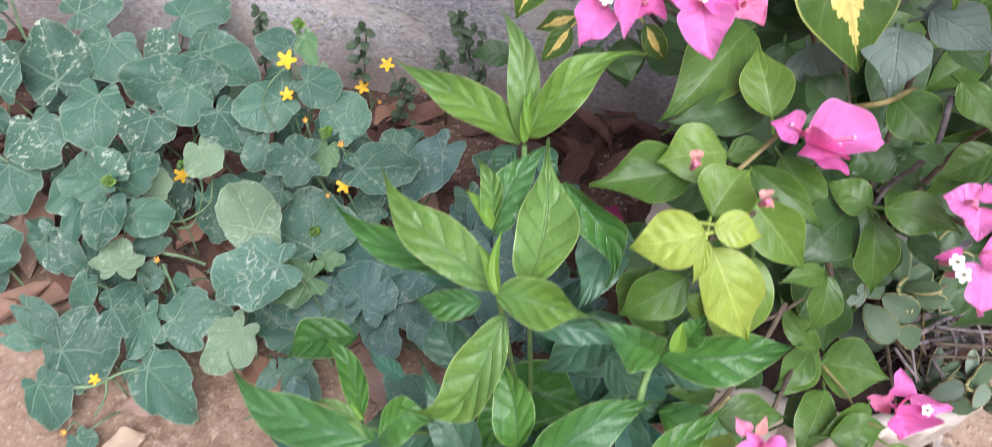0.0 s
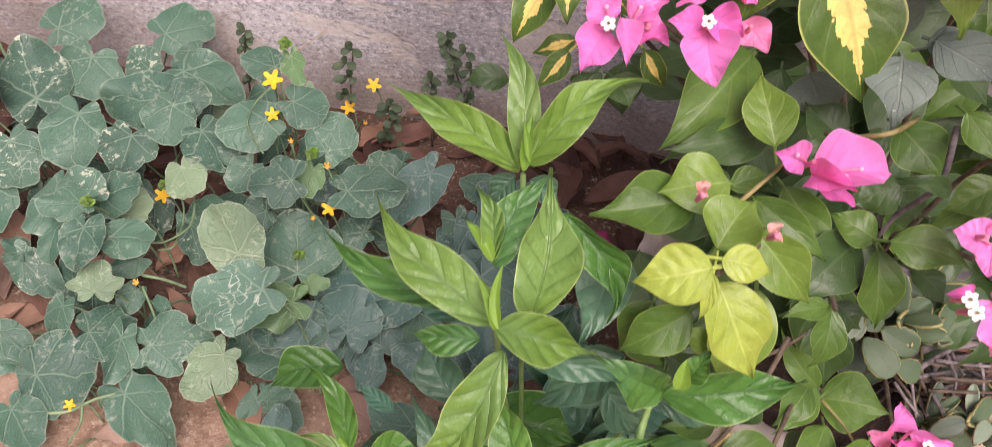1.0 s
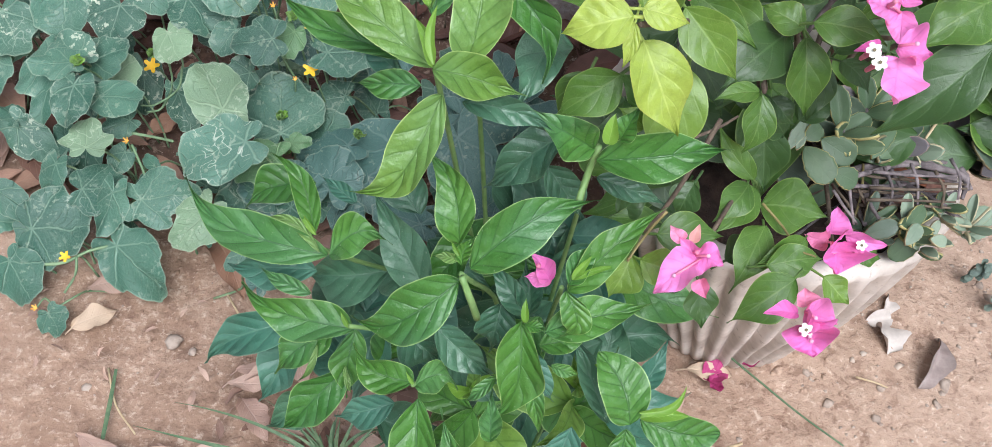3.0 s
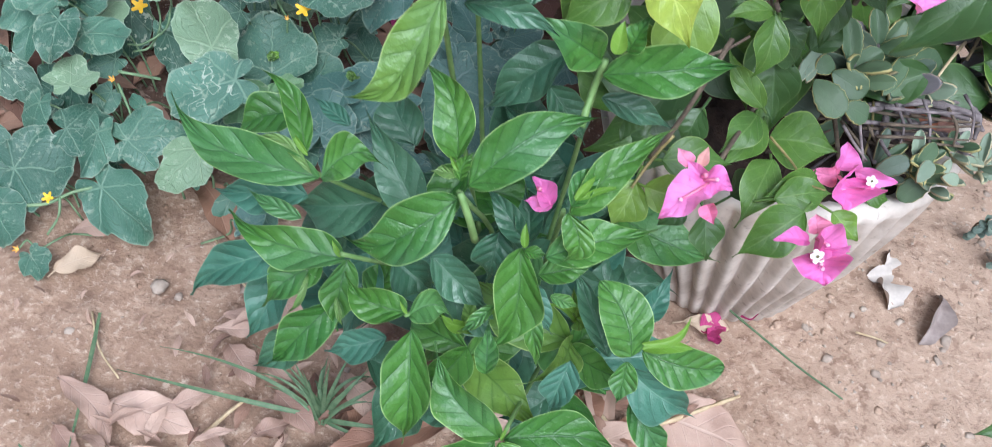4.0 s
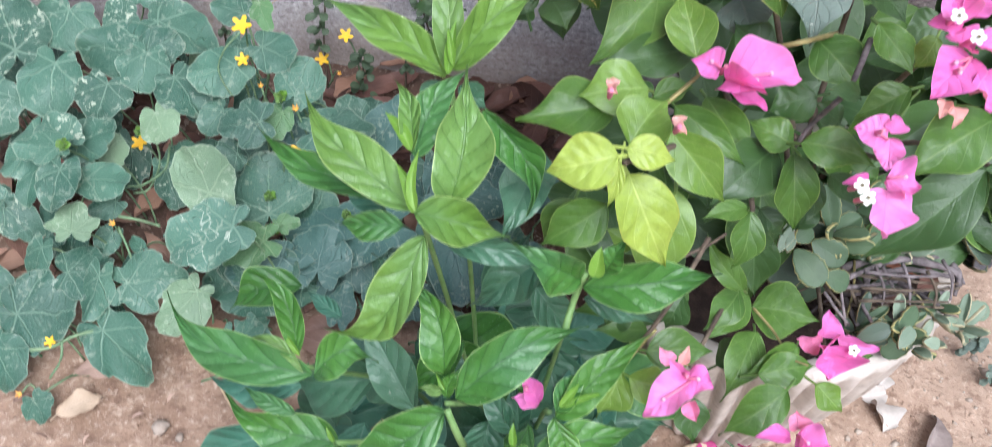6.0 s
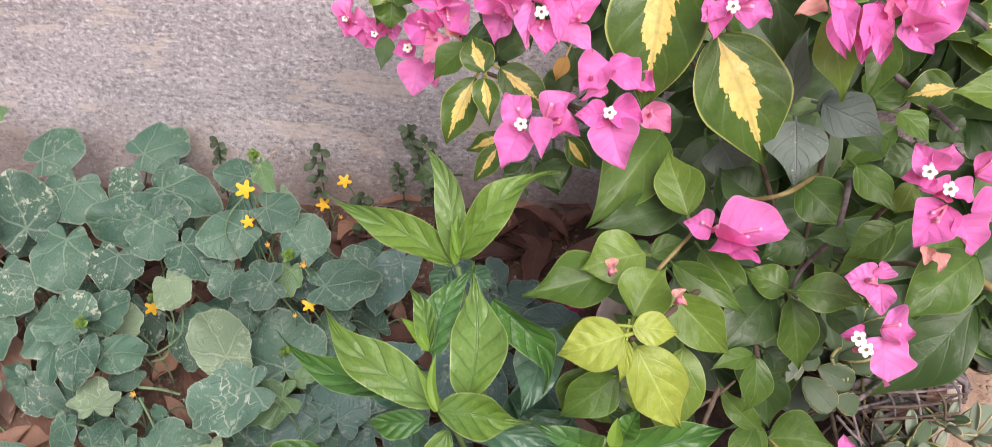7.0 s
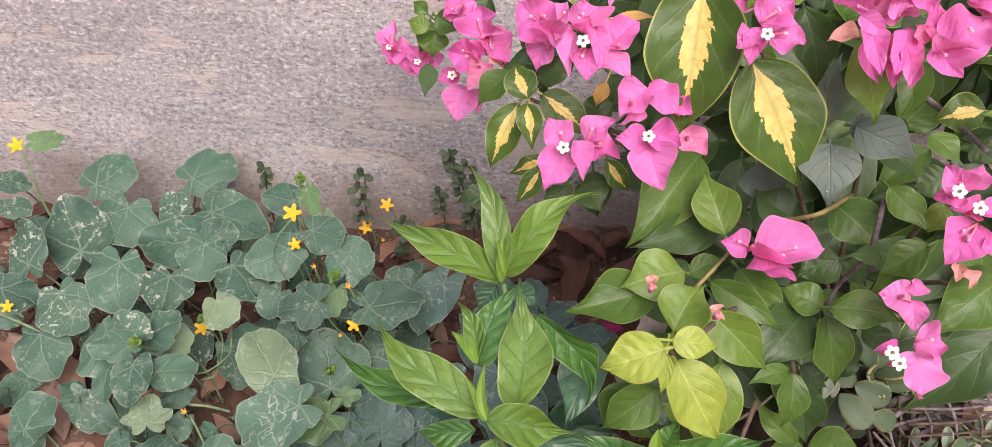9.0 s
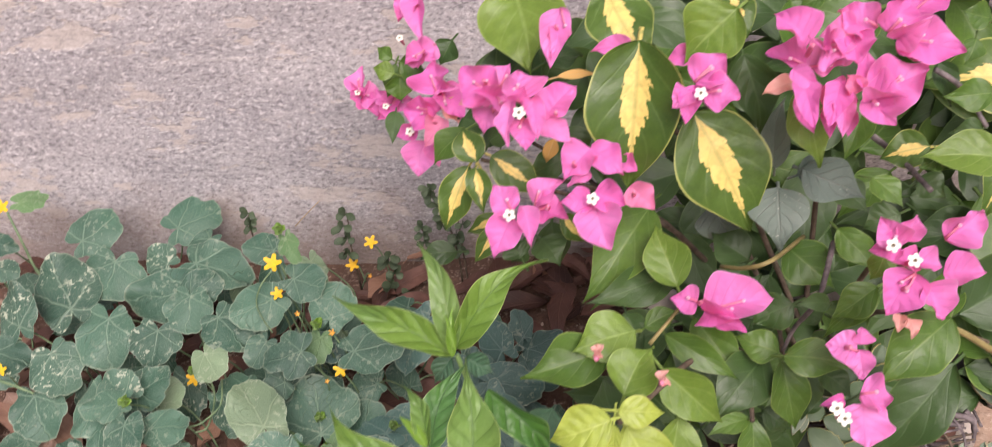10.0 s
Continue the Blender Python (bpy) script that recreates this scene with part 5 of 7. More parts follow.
boug_leaf((0.177, 0.367, 0.299), (0.207, 0.380, 0.296), 0.018, "n")
boug_leaf((0.190, 0.355, 0.307), (0.162, 0.338, 0.286), 0.023, "n")
boug_leaf((0.176, 0.416, 0.291), (0.210, 0.410, 0.296), 0.031, "n")
boug_leaf((0.170, 0.414, 0.306), (0.151, 0.387, 0.297), 0.017, "n")
boug_leaf((0.245, 0.431, 0.245), (0.259, 0.433, 0.242), 0.014, "n")
boug_leaf((0.210, 0.374, 0.289), (0.225, 0.367, 0.279), 0.015, "light")
boug_leaf((0.133, 0.353, 0.301), (0.122, 0.345, 0.290), 0.013, "dark")
boug_leaf((0.096, 0.368, 0.320), (0.110, 0.375, 0.332), 0.015, "dark")
boug_leaf((0.134, 0.385, 0.321), (0.121, 0.387, 0.329), 0.017, "dark")
boug_leaf((0.117, 0.371, 0.317), (0.091, 0.363, 0.322), 0.013, "n")
boug_leaf((0.161, 0.386, 0.274), (0.175, 0.404, 0.279), 0.018, "dark")
boug_leaf((0.161, 0.388, 0.339), (0.139, 0.399, 0.362), 0.012, "n")
boug_leaf((0.163, 0.404, 0.319), (0.147, 0.382, 0.311), 0.018, "n")
boug_leaf((0.150, 0.390, 0.396), (0.130, 0.380, 0.396), 0.010, "n")
boug_leaf((0.161, 0.414, 0.372), (0.175, 0.410, 0.361), 0.013, "dark")
boug_leaf((0.100, 0.364, 0.387), (0.087, 0.366, 0.395), 0.011, "light")
boug_leaf((0.118, 0.388, 0.359), (0.109, 0.378, 0.353), 0.014, "dark")
boug_leaf((0.131, 0.378, 0.341), (0.125, 0.368, 0.326), 0.016, "dark")
boug_leaf((0.193, 0.449, 0.403), (0.178, 0.451, 0.412), 0.014, "dark")
boug_leaf((0.190, 0.440, 0.384), (0.201, 0.448, 0.396), 0.014, "dark")
boug_leaf((0.184, 0.435, 0.340), (0.195, 0.446, 0.357), 0.017, "dark")
boug_leaf((0.306, 0.288, 0.258), (0.287, 0.280, 0.255), 0.012, "dark")

boug_leaf((0.105, 0.493, 0.445), (0.070, 0.450, 0.420), 0.032, "n")
boug_leaf((0.117, 0.482, 0.417), (0.074, 0.459, 0.403), 0.029, "n")
boug_leaf((0.033, 0.487, 0.413), (0.026, 0.496, 0.418), 0.017, "dark")
boug_leaf((-0.011, 0.522, 0.384), (-0.034, 0.518, 0.381), 0.015, "dark")
boug_leaf((0.043, 0.503, 0.413), (0.054, 0.489, 0.405), 0.021, "dark")
boug_leaf((0.091, 0.436, 0.423), (0.097, 0.425, 0.417), 0.013, "dark")
bloom = flower((-0.139, 0.803, 0.303), True)
bract(bloom, (-0.139, 0.809, 0.295), (-0.136, 0.827, 0.314), 0.020)
bract(bloom, (-0.138, 0.809, 0.295), (-0.118, 0.804, 0.295), 0.025)
bract(bloom, (-0.138, 0.807, 0.293), (-0.122, 0.794, 0.284), 0.020)
bloom = flower((-0.110, 0.780, 0.304), True)
bract(bloom, (-0.109, 0.790, 0.299), (-0.121, 0.799, 0.309), 0.014)
bract(bloom, (-0.108, 0.789, 0.298), (-0.101, 0.774, 0.291), 0.019)
bract(bloom, (-0.111, 0.787, 0.297), (-0.119, 0.777, 0.293), 0.013)
bract(bloom, (-0.107, 0.790, 0.299), (-0.089, 0.793, 0.302), 0.020)
bloom = flower((-0.045, 0.596, 0.420), True)
bract(bloom, (-0.042, 0.605, 0.416), (-0.056, 0.601, 0.413), 0.012)
bract(bloom, (-0.038, 0.600, 0.409), (-0.042, 0.582, 0.394), 0.024)
bract(bloom, (-0.032, 0.599, 0.407), (-0.028, 0.586, 0.399), 0.013)
bloom = flower((-0.026, 0.586, 0.436), False)
bract(bloom, (-0.026, 0.597, 0.434), (-0.047, 0.601, 0.436), 0.021)
bract(bloom, (-0.025, 0.605, 0.442), (-0.027, 0.620, 0.456), 0.026)
bract(bloom, (-0.021, 0.609, 0.445), (-0.008, 0.588, 0.434), 0.020)
bract(bloom, (-0.021, 0.602, 0.438), (-0.011, 0.591, 0.430), 0.017, "pale")
bract(bloom, (-0.021, 0.595, 0.430), (-0.033, 0.578, 0.422), 0.016, "fade")
bloom = flower((-0.068, 0.745, 0.377), False)
bract(bloom, (-0.063, 0.756, 0.374), (-0.078, 0.746, 0.370), 0.016)
bract(bloom, (-0.063, 0.757, 0.375), (-0.068, 0.746, 0.365), 0.014)
bloom = flower((0.020, 0.515, 0.516), False)
bract(bloom, (0.025, 0.518, 0.503), (0.007, 0.528, 0.516), 0.024)
bract(bloom, (0.027, 0.521, 0.506), (0.032, 0.531, 0.515), 0.014)
bract(bloom, (0.024, 0.517, 0.503), (0.014, 0.515, 0.502), 0.008)
bloom = flower((0.023, 0.513, 0.498), False)
bract(bloom, (0.023, 0.527, 0.499), (0.017, 0.509, 0.486), 0.019)
bract(bloom, (0.025, 0.526, 0.498), (0.035, 0.516, 0.493), 0.015)
bloom = flower((0.044, 0.457, 0.538), True)
bract(bloom, (0.043, 0.468, 0.536), (0.041, 0.479, 0.546), 0.020)
bract(bloom, (0.040, 0.468, 0.536), (0.038, 0.451, 0.523), 0.009)
bract(bloom, (0.045, 0.463, 0.530), (0.046, 0.450, 0.522), 0.015)
bract(bloom, (0.049, 0.470, 0.537), (0.052, 0.451, 0.527), 0.010)
bloom = flower((0.060, 0.465, 0.532), False)
bract(bloom, (0.055, 0.471, 0.525), (0.069, 0.482, 0.535), 0.019)
bract(bloom, (0.052, 0.469, 0.523), (0.067, 0.460, 0.517), 0.012)
bloom = flower((0.036, 0.442, 0.488), True)
bract(bloom, (0.036, 0.451, 0.482), (0.027, 0.460, 0.492), 0.016)
bract(bloom, (0.036, 0.449, 0.480), (0.028, 0.429, 0.472), 0.018)
bract(bloom, (0.041, 0.453, 0.484), (0.046, 0.433, 0.475), 0.011)
bloom = flower((0.053, 0.458, 0.479), False)
bract(bloom, (0.046, 0.465, 0.473), (0.060, 0.473, 0.483), 0.015)
bract(bloom, (0.046, 0.463, 0.471), (0.063, 0.457, 0.472), 0.017)
bloom = flower((0.076, 0.449, 0.491), True)
bract(bloom, (0.075, 0.457, 0.485), (0.060, 0.453, 0.486), 0.013)
bract(bloom, (0.077, 0.459, 0.487), (0.092, 0.453, 0.483), 0.016)
bract(bloom, (0.077, 0.455, 0.482), (0.084, 0.437, 0.468), 0.023)
bloom = flower((0.067, 0.466, 0.500), False)
bract(bloom, (0.075, 0.479, 0.498), (0.062, 0.464, 0.490), 0.018)
bract(bloom, (0.075, 0.479, 0.498), (0.091, 0.466, 0.491), 0.017)
bract(bloom, (0.075, 0.470, 0.489), (0.063, 0.465, 0.486), 0.007)
bloom = flower((0.096, 0.466, 0.480), False)
bract(bloom, (0.094, 0.475, 0.476), (0.106, 0.465, 0.469), 0.015, "fade")
bract(bloom, (0.090, 0.484, 0.486), (0.098, 0.478, 0.483), 0.010)
bloom = flower((0.127, 0.471, 0.535), True)
bract(bloom, (0.125, 0.483, 0.533), (0.140, 0.491, 0.542), 0.019)
bract(bloom, (0.129, 0.479, 0.529), (0.146, 0.477, 0.528), 0.019)
bract(bloom, (0.125, 0.482, 0.532), (0.120, 0.467, 0.521), 0.011)
bract(bloom, (0.124, 0.480, 0.530), (0.114, 0.473, 0.526), 0.012)
bloom = flower((0.117, 0.518, 0.519), False)
bract(bloom, (0.126, 0.531, 0.517), (0.113, 0.523, 0.515), 0.011)
bloom = flower((0.186, 0.474, 0.526), False)
bract(bloom, (0.177, 0.493, 0.532), (0.198, 0.492, 0.537), 0.017)
bract(bloom, (0.177, 0.493, 0.533), (0.159, 0.498, 0.538), 0.016)
bract(bloom, (0.171, 0.488, 0.528), (0.157, 0.483, 0.525), 0.009, "pale")
bract(bloom, (0.188, 0.478, 0.515), (0.194, 0.491, 0.528), 0.016)
bract(bloom, (0.176, 0.485, 0.524), (0.180, 0.468, 0.512), 0.010)
bract(bloom, (0.172, 0.487, 0.528), (0.189, 0.483, 0.524), 0.008)
bract(bloom, (0.189, 0.481, 0.518), (0.187, 0.468, 0.510), 0.009)
bract(bloom, (0.195, 0.480, 0.516), (0.196, 0.470, 0.508), 0.009)
bloom = flower((0.209, 0.469, 0.540), False)
bract(bloom, (0.203, 0.470, 0.528), (0.229, 0.478, 0.539), 0.026)
bract(bloom, (0.201, 0.472, 0.530), (0.214, 0.460, 0.522), 0.015)
bract(bloom, (0.203, 0.473, 0.531), (0.202, 0.485, 0.546), 0.012)
bract(bloom, (0.198, 0.473, 0.531), (0.193, 0.478, 0.538), 0.010, "fade")
bloom = flower((0.217, 0.487, 0.557), False)
bract(bloom, (0.216, 0.491, 0.547), (0.244, 0.480, 0.546), 0.022)
bract(bloom, (0.212, 0.493, 0.550), (0.220, 0.503, 0.562), 0.021)
bract(bloom, (0.207, 0.494, 0.552), (0.190, 0.500, 0.558), 0.018)
bract(bloom, (0.197, 0.491, 0.550), (0.197, 0.478, 0.543), 0.018)
bract(bloom, (0.223, 0.500, 0.555), (0.240, 0.508, 0.563), 0.017)
bloom = flower((0.201, 0.394, 0.511), True)
bract(bloom, (0.206, 0.401, 0.503), (0.199, 0.410, 0.513), 0.014)
bract(bloom, (0.207, 0.400, 0.502), (0.194, 0.400, 0.503), 0.012)
bract(bloom, (0.208, 0.403, 0.505), (0.214, 0.410, 0.513), 0.011)
bloom = flower((0.210, 0.391, 0.505), True)
bract(bloom, (0.213, 0.398, 0.498), (0.224, 0.396, 0.496), 0.011)
bloom = flower((0.208, 0.386, 0.494), False)
bract(bloom, (0.214, 0.397, 0.491), (0.201, 0.383, 0.480), 0.020)
bract(bloom, (0.215, 0.400, 0.493), (0.202, 0.399, 0.498), 0.011)
bract(bloom, (0.218, 0.394, 0.487), (0.225, 0.382, 0.478), 0.017)
bract(bloom, (0.208, 0.385, 0.478), (0.206, 0.378, 0.475), 0.006, "pale")
bract(bloom, (0.211, 0.384, 0.477), (0.212, 0.376, 0.473), 0.007, "pale")
bloom = flower((0.226, 0.399, 0.477), False)
bract(bloom, (0.232, 0.412, 0.475), (0.249, 0.409, 0.478), 0.016)
bract(bloom, (0.233, 0.423, 0.486), (0.249, 0.431, 0.496), 0.017)
bloom = flower((0.126, 0.410, 0.460), False)
bract(bloom, (0.125, 0.417, 0.452), (0.112, 0.417, 0.455), 0.014)
bract(bloom, (0.128, 0.414, 0.449), (0.161, 0.420, 0.452), 0.024)
bract(bloom, (0.131, 0.419, 0.453), (0.135, 0.428, 0.460), 0.006)
bract(bloom, (0.131, 0.412, 0.446), (0.148, 0.407, 0.442), 0.008)
bloom = flower((0.188, 0.379, 0.464), False)
bract(bloom, (0.193, 0.385, 0.454), (0.179, 0.387, 0.456), 0.016)
bract(bloom, (0.194, 0.387, 0.456), (0.195, 0.393, 0.461), 0.010)
bract(bloom, (0.194, 0.385, 0.455), (0.195, 0.375, 0.446), 0.012)
bloom = flower((0.177, 0.347, 0.463), True)
bract(bloom, (0.182, 0.356, 0.458), (0.172, 0.353, 0.457), 0.006)
bract(bloom, (0.189, 0.358, 0.458), (0.202, 0.356, 0.457), 0.016)
bloom = flower((0.180, 0.344, 0.460), True)
bract(bloom, (0.190, 0.355, 0.455), (0.189, 0.336, 0.447), 0.021)
bloom = flower((0.131, 0.317, 0.362), False)
bract(bloom, (0.125, 0.326, 0.357), (0.118, 0.330, 0.362), 0.007, "fade")
bract(bloom, (0.129, 0.326, 0.357), (0.131, 0.332, 0.364), 0.005, "pale")
bract(bloom, (0.132, 0.322, 0.354), (0.123, 0.326, 0.360), 0.008)
bract(bloom, (0.134, 0.321, 0.353), (0.115, 0.306, 0.342), 0.017)
bract(bloom, (0.132, 0.322, 0.353), (0.144, 0.318, 0.355), 0.014)
bract(bloom, (0.135, 0.314, 0.347), (0.139, 0.306, 0.344), 0.008, "fade")
bloom = flower((0.230, 0.398, 0.291), True)
bract(bloom, (0.215, 0.407, 0.286), (0.217, 0.417, 0.298), 0.015)
bract(bloom, (0.224, 0.408, 0.286), (0.246, 0.405, 0.287), 0.010)
bract(bloom, (0.219, 0.404, 0.283), (0.220, 0.387, 0.275), 0.027)
bract(bloom, (0.215, 0.405, 0.284), (0.201, 0.403, 0.287), 0.012, "fade")
bloom = flower((0.182, 0.295, 0.348), True)
bract(bloom, (0.180, 0.306, 0.344), (0.165, 0.303, 0.345), 0.008)
bract(bloom, (0.183, 0.307, 0.345), (0.197, 0.302, 0.346), 0.016)
bract(bloom, (0.185, 0.303, 0.342), (0.189, 0.290, 0.335), 0.023)
bract(bloom, (0.183, 0.309, 0.346), (0.181, 0.315, 0.352), 0.012, "fade")
bloom = flower((0.062, 0.308, 0.345), False)
bract(bloom, (0.068, 0.310, 0.333), (0.058, 0.317, 0.342), 0.010)
bract(bloom, (0.069, 0.310, 0.333), (0.056, 0.310, 0.333), 0.008)
bloom = flower((0.058, 0.535, 0.534), False)
bract(bloom, (0.060, 0.550, 0.535), (0.054, 0.524, 0.515), 0.016)
bract(bloom, (0.062, 0.544, 0.528), (0.055, 0.526, 0.519), 0.011)
bloom = flower((0.087, 0.511, 0.533), False)
bract(bloom, (0.097, 0.522, 0.528), (0.076, 0.517, 0.530), 0.011)
bloom = flower((-0.094, 0.809, 0.353), True)
bract(bloom, (-0.080, 0.843, 0.371), (-0.074, 0.801, 0.352), 0.021)
bract(bloom, (-0.083, 0.842, 0.371), (-0.096, 0.822, 0.362), 0.024)
bloom = flower((-0.064, 0.752, 0.375), False)
bract(bloom, (-0.074, 0.763, 0.374), (-0.054, 0.750, 0.368), 0.025)
bract(bloom, (-0.055, 0.766, 0.374), (-0.070, 0.759, 0.367), 0.022)
bloom = flower((0.078, 0.356, 0.485), False)
bract(bloom, (0.077, 0.364, 0.479), (0.081, 0.366, 0.482), 0.005, "pale")
bract(bloom, (0.077, 0.364, 0.479), (0.081, 0.361, 0.479), 0.004, "pale")
bloom = flower((0.105, 0.347, 0.480), False)
bract(bloom, (0.104, 0.354, 0.473), (0.108, 0.356, 0.477), 0.005, "pale")
bract(bloom, (0.104, 0.353, 0.473), (0.109, 0.352, 0.472), 0.004, "pale")
bloom = flower((0.177, 0.482, 0.552), False)
bract(bloom, (0.175, 0.488, 0.547), (0.162, 0.501, 0.558), 0.019)
bract(bloom, (0.183, 0.488, 0.546), (0.193, 0.483, 0.545), 0.020)
bract(bloom, (0.169, 0.481, 0.540), (0.180, 0.472, 0.534), 0.010)
bract(bloom, (0.191, 0.479, 0.534), (0.183, 0.457, 0.524), 0.013)
bract(bloom, (0.198, 0.494, 0.549), (0.182, 0.492, 0.550), 0.018)
bract(bloom, (0.223, 0.488, 0.538), (0.232, 0.499, 0.550), 0.018)
bract(bloom, (0.173, 0.479, 0.537), (0.177, 0.454, 0.525), 0.012)
bract(bloom, (0.194, 0.475, 0.529), (0.190, 0.457, 0.519), 0.010)


# ---- succulent in the planter ----
succulent = thing("succulent", "grey-green succulent with scalloped fleshy leaves spilling over the planter rim", "succulent")


def succulent_leaf(base, tip, width, style, roll=0, fold=0.12):
    v, f, uv = blade(base, tip, width * 0.92, a=0.75, b=0.48, fold=fold, bow=0.05, wave=0.02, roll=roll + rnd.uniform(-15, 15), n=14, m=4, scallop=5, thick=0.002, seed=rnd.uniform(0, 6))
    part("leaf", v, f, KAL[style], succulent, "", {"blade": uv})


succulent_leaf((0.185, 0.439, 0.313), (0.195, 0.460, 0.321), 0.009, "pale")
succulent_leaf((0.190, 0.440, 0.314), (0.193, 0.449, 0.318), 0.006, "pale")
succulent_leaf((0.194, 0.446, 0.317), (0.203, 0.455, 0.319), 0.012, "n")
succulent_leaf((0.194, 0.442, 0.315), (0.211, 0.427, 0.306), 0.018, "n")
succulent_leaf((0.203, 0.448, 0.317), (0.223, 0.442, 0.310), 0.018, "n")
succulent_leaf((0.211, 0.432, 0.310), (0.226, 0.432, 0.303), 0.014, "n")
succulent_leaf((0.240, 0.464, 0.292), (0.251, 0.489, 0.301), 0.011, "n")
succulent_leaf((0.255, 0.484, 0.287), (0.275, 0.506, 0.293), 0.020, "n")
succulent_leaf((0.245, 0.469, 0.286), (0.257, 0.479, 0.289), 0.010, "n")
succulent_leaf((0.258, 0.485, 0.287), (0.268, 0.480, 0.278), 0.009, "n")
succulent_leaf((0.182, 0.456, 0.287), (0.206, 0.447, 0.283), 0.024, "dark")
succulent_leaf((0.294, 0.515, 0.276), (0.311, 0.527, 0.277), 0.016, "lilac")
succulent_leaf((0.311, 0.531, 0.276), (0.320, 0.541, 0.286), 0.021, "lilac")
succulent_leaf((0.279, 0.518, 0.293), (0.297, 0.535, 0.297), 0.017, "lilac")
succulent_leaf((0.308, 0.529, 0.255), (0.327, 0.536, 0.252), 0.016, "dark")
succulent_leaf((0.234, 0.410, 0.286), (0.250, 0.414, 0.295), 0.012, "dark")
succulent_leaf((0.255, 0.416, 0.285), (0.268, 0.435, 0.290), 0.010, "n")
succulent_leaf((0.256, 0.406, 0.288), (0.263, 0.418, 0.293), 0.009, "pale")
succulent_leaf((0.271, 0.415, 0.286), (0.281, 0.417, 0.283), 0.008, "pale")
succulent_leaf((0.304, 0.466, 0.256), (0.329, 0.472, 0.251), 0.014, "pale")
succulent_leaf((0.281, 0.449, 0.278), (0.285, 0.457, 0.281), 0.007, "n")
succulent_leaf((0.322, 0.502, 0.256), (0.332, 0.512, 0.259), 0.014, "lilac")
succulent_leaf((0.229, 0.496, 0.302), (0.214, 0.498, 0.309), 0.015, "lilac")
succulent_leaf((0.226, 0.492, 0.292), (0.237, 0.506, 0.296), 0.017, "dark")
succulent_leaf((0.268, 0.530, 0.294), (0.259, 0.518, 0.290), 0.015, "lilac")
succulent_leaf((0.315, 0.544, 0.293), (0.323, 0.549, 0.299), 0.018, "lilac")


def rosette(at, count, size, styles):
    """A shoot of the succulent: fleshy leaves spread round its tip."""
    c = Vector(at)
    for k in range(count):
        ang = k * 2.4 + rnd.uniform(-0.4, 0.4)
        d = Vector((math.cos(ang), math.sin(ang) * 0.8 - 0.15, 0.45 + 0.5 * k / count)).normalized()
        a = c - Vector((0, 0, 0.012 * (1 - k / count)))
        succulent_leaf(a, a + d * size * rnd.uniform(0.8, 1.2), size * (rnd.uniform(0.42, 0.58) if size > 0.0205 else rnd.uniform(0.30, 0.42)), rnd.choice(styles), rnd.uniform(-40, 40), rnd.uniform(0.1, 0.7))
    root = c.lerp(Vector((0.225, 0.515, 0.236)), 0.85)
    tube("stem", [root, root.lerp(c, 0.5) + Vector((0, 0, 0.006)), c], 0.0018, 0.0014, TWIG, succulent, sides=5)


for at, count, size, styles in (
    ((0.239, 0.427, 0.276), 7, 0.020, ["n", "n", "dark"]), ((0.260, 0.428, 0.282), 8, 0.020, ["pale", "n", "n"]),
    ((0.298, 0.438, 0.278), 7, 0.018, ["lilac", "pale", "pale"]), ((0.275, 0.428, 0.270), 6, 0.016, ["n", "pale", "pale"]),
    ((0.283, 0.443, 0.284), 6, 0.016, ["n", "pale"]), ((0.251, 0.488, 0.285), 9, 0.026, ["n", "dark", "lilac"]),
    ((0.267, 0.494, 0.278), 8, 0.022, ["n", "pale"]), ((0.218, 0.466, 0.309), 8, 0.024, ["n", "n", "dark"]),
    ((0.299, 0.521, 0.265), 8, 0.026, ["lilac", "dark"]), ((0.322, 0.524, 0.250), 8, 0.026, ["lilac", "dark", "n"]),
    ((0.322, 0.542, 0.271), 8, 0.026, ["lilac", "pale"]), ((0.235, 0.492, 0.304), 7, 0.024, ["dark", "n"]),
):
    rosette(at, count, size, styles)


# ---- fallen leaves ----
def fallen_leaf(base, tip, width, tone=None):
    ob = thing("fallen_leaf", ("curled dry brown fallen leaf lying on the soil", "pinkish dry fallen leaf lying on the soil")[tone in (0, 3)], "dry leaf", "fallen leaves on the soil")
    a, c = Vector(base), Vector(tip)
    a.z, c.z = 0.007 + rnd.uniform(0, 0.004), 0.007 + rnd.uniform(0, 0.006)
    v, f, uv = blade(a, c, width, a=0.80, b=0.95, fold=rnd.uniform(0.0, 0.30) if tone in (0, 3) else rnd.uniform(0.0, 0.6), bow=rnd.uniform(-0.02, 0.12), wave=rnd.uniform(0.05, 0.15), sway=rnd.uniform(-0.08, 0.08), curl=rnd.uniform(-0.08, 0.08), torn=0.22, edge=0.08, quilt=0.012, twist=rnd.uniform(-28, 28), facing=Vector((rnd.uniform(-0.2, 0.2), rnd.uniform(-0.25, 0.1), 1)), n=22, m=5, stalk=0.006, seed=rnd.uniform(0, 6))
    low = min(p.z for p in v)
    v = [p - Vector((0, 0, low - 0.002)) for p in v]
    if tone is None:
        tone = rnd.choice((0, 1)) if base[1] < 0.70 else rnd.choice((1, 2, 2, 2))
    part("leaf_blade", v, f, DRY[tone], ob, "", {"blade": uv})


